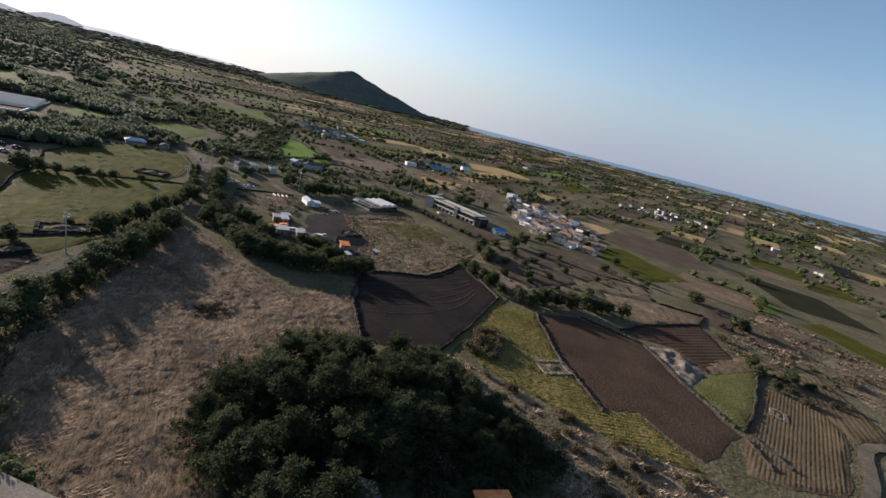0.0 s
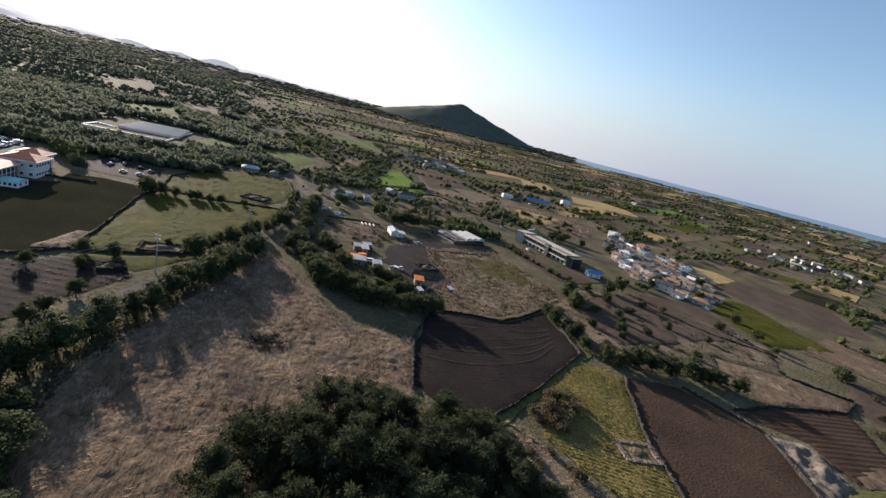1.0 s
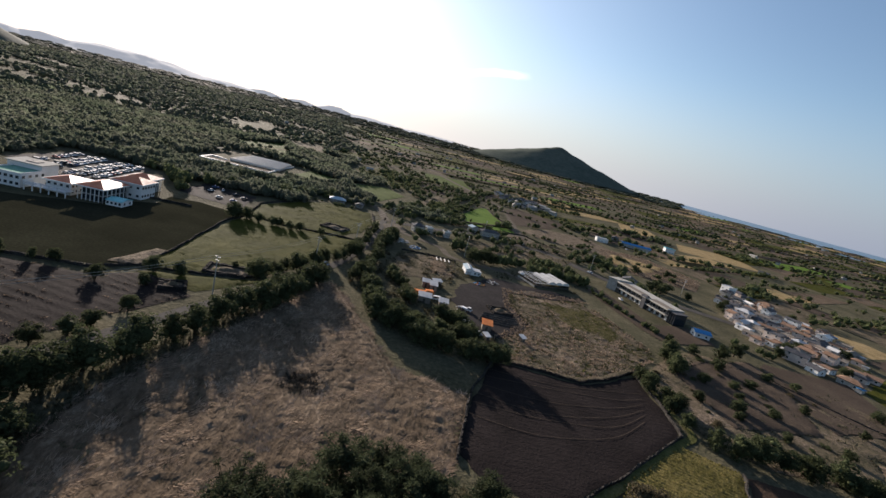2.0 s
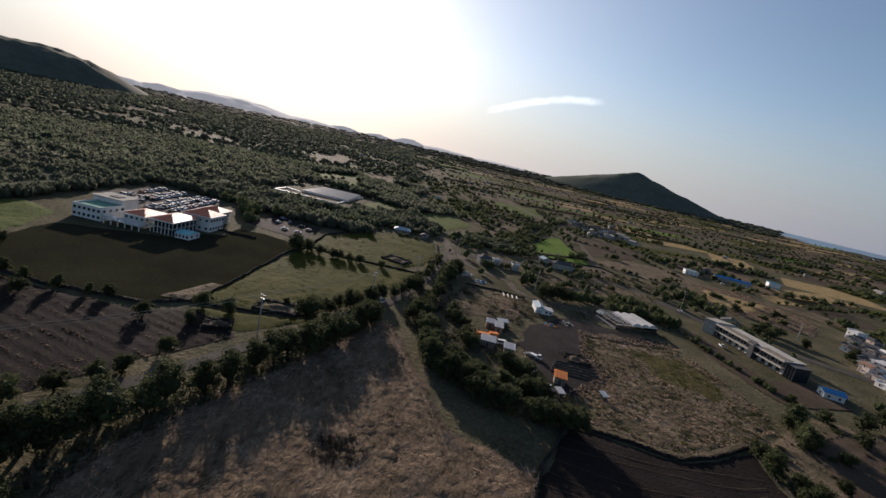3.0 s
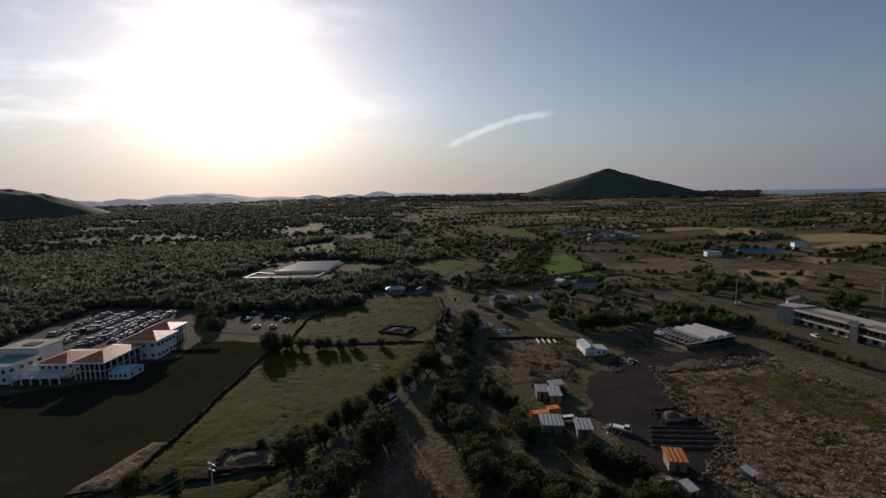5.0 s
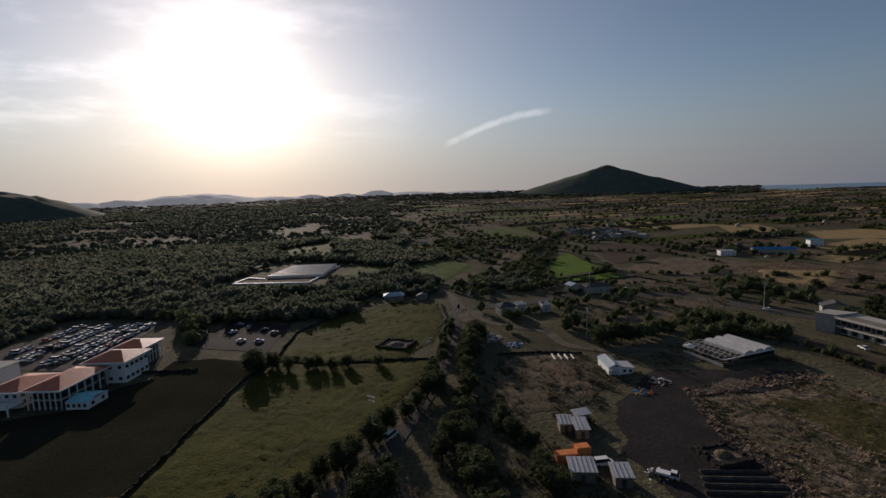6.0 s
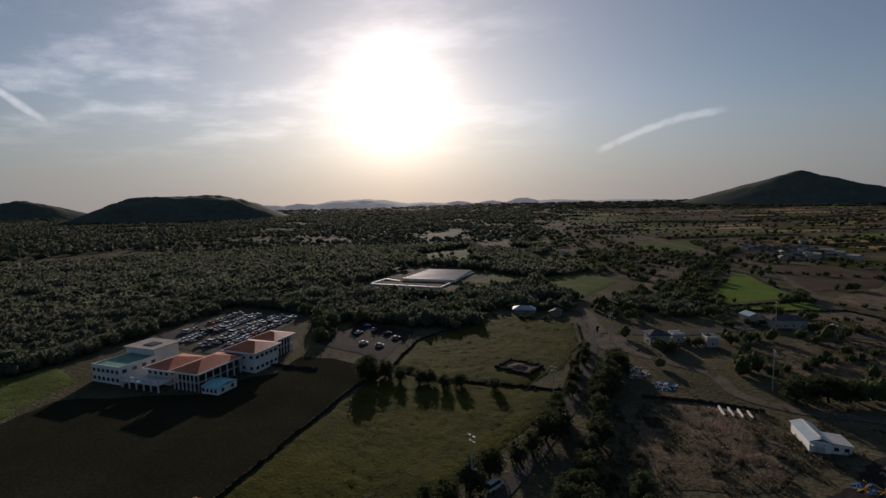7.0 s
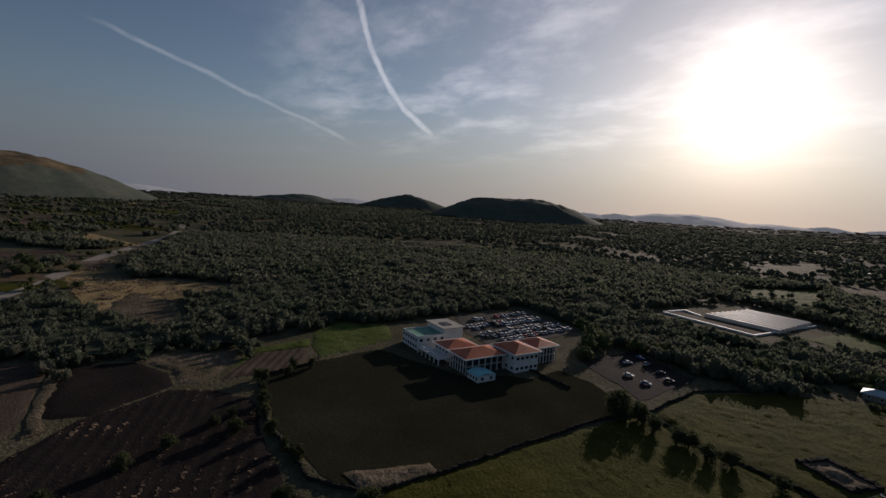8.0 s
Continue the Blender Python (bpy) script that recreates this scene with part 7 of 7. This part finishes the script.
def build_village():
    rng = random.Random(23)
    placed = []
    roofs = ((SHEET, "white"), (TERRA, "dull red"), (DARKROOF, "dark"), (DARKROOF, "dark"), (GREYROOF, "grey"), (TERRA, "dull red"), (DARKROOF, "dark"), (TIMBER, "brown"), (TERRA, "dull red"), (TIMBER, "brown"))
    for _ in range(900):
        x, y = rng.uniform(150, 300), rng.uniform(64, 220)
        if len(placed) >= 78 or not inside(x, y, VILLAGE) or any(math.hypot(x - a, y - b) < 5.6 + 2.6 * abs(wave(x, y, 11.0, 3.0)) for a, b in placed):
            continue
        placed.append((x, y))
        roof, word = rng.choice(roofs)
        w, d = rng.uniform(3.2, 5.2), rng.uniform(4.2, 8.4)
        tall = rng.random() < 0.22
        country_house(x, y, w, d, 3.6 if tall else rng.uniform(1.7, 2.2), rng.choice((20, 110, 30, 15)) + rng.uniform(-6, 6), roof, "village house with pale walls and a " + word + " roof", rng.choice(("gable", "hip", "flat", "gable")), rng.choice((WHITE, PINKWALL, PINKWALL, PLASTER)), storeys=2 if tall else 1)
    for x, y in placed[::2]:
        a = rng.uniform(0, 6.28)
        px, py = x + 4.6 * math.cos(a), y + 4.6 * math.sin(a)
        if all(math.hypot(px - b, py - c) > 4.0 for b, c in placed):
            shed(px, py, rng.uniform(1.4, 2.6), rng.uniform(1.6, 3.0), rng.uniform(1.2, 1.6), rng.choice((20, 110)), rng.choice((GREYROOF, TERRA, SHEET, BLUEROOF, TIMBER)), "small outbuilding beside a village house", PLASTER, 0.2)
    for n in range(120):
        x, y = rng.uniform(150, 290), rng.uniform(64, 220)
        if inside(x, y, VILLAGE) and all(math.hypot(x - a, y - b) > 4.2 for a, b in placed):
            tree("round", x, y, rng.uniform(2.2, 5.0), "dark evergreen garden tree in the village", "village trees", None, 1.2)
    far = Shape()
    dark = Shape()
    for n in range(150):
        yaw, d = rng.uniform(-95, 18), rng.uniform(420, 1900)
        p = toward(yaw, 0) * d
        if n < 46:
            p = Vector((174 + rng.uniform(-26, 30), 505 + rng.uniform(-55, 60), 0))
        elif n < 66:
            p = Vector((536 + rng.uniform(-60, 60), 244 + rng.uniform(-40, 40), 0))
        w, l, h = rng.uniform(3.5, 7), rng.uniform(5, 11), rng.uniform(2.4, 4)
        a = rng.uniform(0, 3.1)
        s = Shape().box(-w / 2, -l / 2, 0, w / 2, l / 2, h)
        s.v = [(p.x + x * math.cos(a) - y * math.sin(a), p.y + x * math.sin(a) + y * math.cos(a), z + float(rise(p.x, p.y))) for x, y, z in s.v]
        far.add(s.v, s.f)
        r = Shape().gable(-w / 2, -l / 2, w / 2, l / 2, h, w * 0.2)
        r.v = [(p.x + x * math.cos(a) - y * math.sin(a), p.y + x * math.sin(a) + y * math.cos(a), z + float(rise(p.x, p.y))) for x, y, z in r.v]
        (far if n % 3 == 0 else dark).add(r.v, r.f)
    setting("distant_houses", far, PLASTER, "tiny pale houses far over the plain", "house", kind="stuff")
    setting("distant_roofs", dark, DARKROOF, "tiny dark roofs far over the plain", "roof", kind="stuff")


build_village()

# ---- vehicles ----
CARS = {}


def car_body(kind):
    length, high = (4.4, 1.45) if kind == "car" else (4.9, 1.95) if kind == "van" else (5.0, 1.8)
    hl, w = length / 2, 0.88
    if kind == "car":
        low = [(-hl, 0.35), (hl, 0.35), (hl, 0.75), (hl - 0.9, 0.92), (-hl + 0.5, 0.95), (-hl, 0.8)]
        top = [(hl - 1.0, 0.92), (hl - 1.9, high), (-hl + 1.1, high), (-hl + 0.35, 0.95)]
    elif kind == "van":
        low = [(-hl, 0.35), (hl, 0.35), (hl, 0.9), (hl - 0.7, 1.1), (-hl, 1.1)]
        top = [(hl - 0.7, 1.1), (hl - 1.4, high), (-hl + 0.1, high), (-hl, 1.1)]
    else:
        low = [(-hl, 0.6), (hl, 0.4), (hl, 1.0), (0.6, 1.1), (-hl, 1.1)]
        top = [(hl - 0.1, 1.05), (hl - 0.5, high), (0.7, high), (0.6, 1.1)]

    def extrude(profile, half, inset=0.0):
        n = len(profile)
        s = Shape()
        s.v = [(x, -half + (inset if z > 1.1 else 0), z) for x, z in profile] + [(x, half - (inset if z > 1.1 else 0), z) for x, z in profile]
        s.f = [tuple(range(n)), tuple(reversed(range(n, 2 * n)))] + [((k + 1) % n, k, n + k, n + (k + 1) % n) for k in range(n)]
        return s

    wheel = Shape()
    for k in range(12):
        a = 2 * math.pi * k / 12
        wheel.v += [(0.32 * math.cos(a), -0.1, 0.32 * math.sin(a)), (0.32 * math.cos(a), 0.1, 0.32 * math.sin(a))]
    wheel.f = [(2 * k, 2 * ((k + 1) % 12), 2 * ((k + 1) % 12) + 1, 2 * k + 1) for k in range(12)] + [tuple(range(22, -1, -2)), tuple(range(1, 24, 2))]
    roof = Shape().add([(x, s * (w - 0.17), high + 0.015) for x, s in ((top[1][0], -1), (top[1][0], 1), (top[2][0], 1), (top[2][0], -1))], [(0, 1, 2, 3)])
    return extrude(low, w), extrude(top, w - 0.03, 0.14), wheel, roof, hl


def vehicle(kind, x, y, turn, paint, label, group="parked cars", z=0.14):
    key = (kind, paint.name)
    if key in CARS:
        return tagged(copy_thing(CARS[key], pose(x * UNIT, y * UNIT, z * UNIT, 0, 0, turn)), label, "", group)
    body, cabin, wheel, roof, hl = car_body(kind)
    ob = thing({"car": "car", "van": "van", "truck": "pickup_truck"}[kind], label, "vehicle", pose(x, y, z, 0, 0, turn) @ Matrix.Scale(1 / UNIT, 4), group)
    part("body", body, paint, ob)
    part("cabin_glass", cabin, WINDOW, ob)
    part("roof_panel", roof, paint, ob)
    me = wheel.mesh("wheel", RUBBER)
    for px, py in ((hl - 0.85, -0.85), (hl - 0.85, 0.85), (-hl + 0.85, -0.85), (-hl + 0.85, 0.85)):
        w = part("wheel", me, None, ob)
        w.location = (px, py, 0.32)
    CARS[key] = ob
    return ob


WORDS = ("white", "silver", "black", "dark blue", "red")


def build_cars():
    rng = random.Random(31)
    for x in (-117.6, -123.2, -126.5, -134.4, -137.8, -145.9):
        for n in range(23):
            y = 145.5 + n * 2.0
            if rng.random() < 0.2 or (x < -140 and y < 156):
                continue
            k = rng.choices(range(5), (6, 3, 2, 0.7, 0.4))[0]
            vehicle("car" if rng.random() < 0.85 else "van", x - 0.07 * (y - 145) + rng.uniform(-0.3, 0.3), y, rng.choice((0, 180)) + rng.uniform(-3, 3), PAINTS[k], WORDS[k] + " car parked in a row on the lot", "cars on the parking lot")
    for x, y, turn in ((-80.6, 174, 70), (-72.7, 162.8, 30), (-66, 161.7, 20), (-76.8, 179.3, 100), (-69.4, 175.6, 60), (-64.2, 171.3, 40), (-82, 183.5, 10)):
        k = rng.choices(range(5), (3, 4, 3, 0.7, 0.4))[0]
        vehicle("car", x, y, turn, PAINTS[k], WORDS[k] + " car parked on gravel", "cars on the gravel")
    vehicle("van", -13.2, 95.3, 60.3, PAINTS[0], "white van on the country lane", "lane vehicles", 0.2)
    vehicle("car", -3.8, 123.7, 75.1, PAINTS[0], "white car parked on the lane", "lane vehicles", 0.2)
    vehicle("truck", 35.2, 79.4, -32.3, PAINTS[0], "white pickup truck in the cinder yard", "yard vehicles", 0.2)
    vehicle("van", 25.8, 83.5, 7.5, PAINTS[0], "white van between the sheds", "yard vehicles", 0.2)
    vehicle("car", 36, 61.7, -65.9, PAINTS[1], "silver car beside the trees", "yard vehicles", 0.2)
    for x, y, turn, k in ((88, 224.3, 10, 0), (94.9, 222.5, 5, 0), (120.1, 134.6, 80, 0), (32, 194.4, 20, 0), (145.3, 104.7, 10, 0), (242.5, 315.5, 0, 0), (217.6, 308.2, 0, 0), (124, 178.8, 130, 0)):
        vehicle("car", x, y, turn, PAINTS[k], WORDS[k] + " car parked by the roadside", "roadside cars", 0.3)


build_cars()

# ---- poles and wires ----


def utility_pole(x, y, turn, high=10.5, material=CONCRETE):
    p = thing("utility_pole", "grey concrete utility pole with crossarms", "pole", pose(x, y, 0, 0, 0, turn), "utility poles")
    part("pole", Shape().tube([(0, 0, 0), (0, 0, high)], [0.16, 0.10], 8), material, p)
    for z, w in ((high - 0.4, 1.8), (high - 1.3, 1.5)):
        arm = part("crossarm", Shape().beam((-w / 2, 0.1, z), (w / 2, 0.1, z), 0.12), FRAME, p)
        for k in (-1, 0, 1):
            part("insulator", Shape().tube([(k * w * 0.42, 0.1, z), (k * w * 0.42, 0.1, z + 0.28)], [0.07, 0.05], 6), WHITE, arm)


POLES = [(-62.4, 15.6, 50), (-35.2, 54.8, 60), (-16.4, 92.7, 60), (-5.9, 128.2, 75), (8.9, 185.5, 80), (45.6, 153.4, 0), (125.9, 183.4, 40), (175.9, 169.8, 20), (67.3, 216.4, 10)]
for x, y, turn in POLES:
    utility_pole(x, y, turn - 90)


def wire(a, b, sag=0.9):
    pts = [Vector(a).lerp(Vector(b), k / 12) - Vector((0, 0, sag * 4 * (k / 12) * (1 - k / 12))) for k in range(13)]
    tagged(part("power_line", Shape().tube(pts, [0.03] * 13, 4), CONCRETE), "pale power line hung between poles", "cable", "power lines")


for (ax, ay, ta), (bx, by, tb) in zip(POLES[:5], POLES[1:5]):
    for off in (-0.7, 0.7):
        ca, sa = math.cos(radians(ta - 90)), math.sin(radians(ta - 90))
        cb, sb = math.cos(radians(tb - 90)), math.sin(radians(tb - 90))
        wire((ax + off * ca, ay + off * sa, 10.35), (bx + off * cb, by + off * sb, 10.35))

# ---- clutter ----


def heap(x, y, r, label, materials, count=40):
    t = thing("debris_heap", label, "debris", pose(x, y, 0), "debris heaps")
    for m in materials:
        for n in range(count):
            a, q = rnd(0, 6.28), math.sqrt(random.random()) * r
            px, py = q * math.cos(a), q * math.sin(a)
            l = rnd(0.25, 0.95)
            ang = rnd(0, 3.1)
            z = max(0.05, 0.9 * (1 - q / r)) * rnd(0.3, 1)
            part("plank", Shape().beam((px - l * math.cos(ang), py - l * math.sin(ang), z), (px + l * math.cos(ang), py + l * math.sin(ang), z + rnd(-0.1, 0.4)), rnd(0.12, 0.4), rnd(0.05, 0.2)), m, t)


heap(13.2, 158, 5, "heap of pale timber and rubble beside the lane", (SHEET, TIMBER, STRAW, CONCRETE), 50)
heap(20.7, 149.6, 2.6, "heap of scrap with blue sheeting", (BLUEROOF, SHEET, DARKINT), 24)
heap(52.4, 117.5, 2.6, "heap of junk beside the barn", (TIMBER, DARKINT, SHEET), 12)
heap(45.6, 112, 2.2, "heap of yellow and blue sacks", (ORANGE, BLUEROOF, STRAW), 8)
heap(33.7, 80.3, 2.0, "scrap piled under the trees", (SHEET, DARKINT), 10)
heap(32.7, 70.2, 2.2, "scrap piled under the trees", (SHEET, GREYROOF, DARKINT), 10)
heap(9.2, 148.8, 2.4, "pale rubble beside the lane", (SHEET, TIMBER), 12)
frames = thing("trestles", "row of pale wooden trestles in weeds", "trestle", pose(30.3, 136.7, 0, 0, 0, 1))
for n in range(4):
    part("trestle", Shape().box(n * 1.8 - 0.15, -2.4, 0, n * 1.8 + 0.15, 2.2 - 0.4 * n, 0.7), SHEET, frames)
rows_net = thing("netting", "rows of dark netting over beds", "netting", pose(45.6, 76.7, 0, 0, 0, -5))
for n in range(5):
    part("net_tunnel", Shape().vault(-7 + n * 0.6, 8 - n * 0.4, n * 1.9 - 4, 0.8, 0.1, 0.4, 6), DARKINT, rows_net)
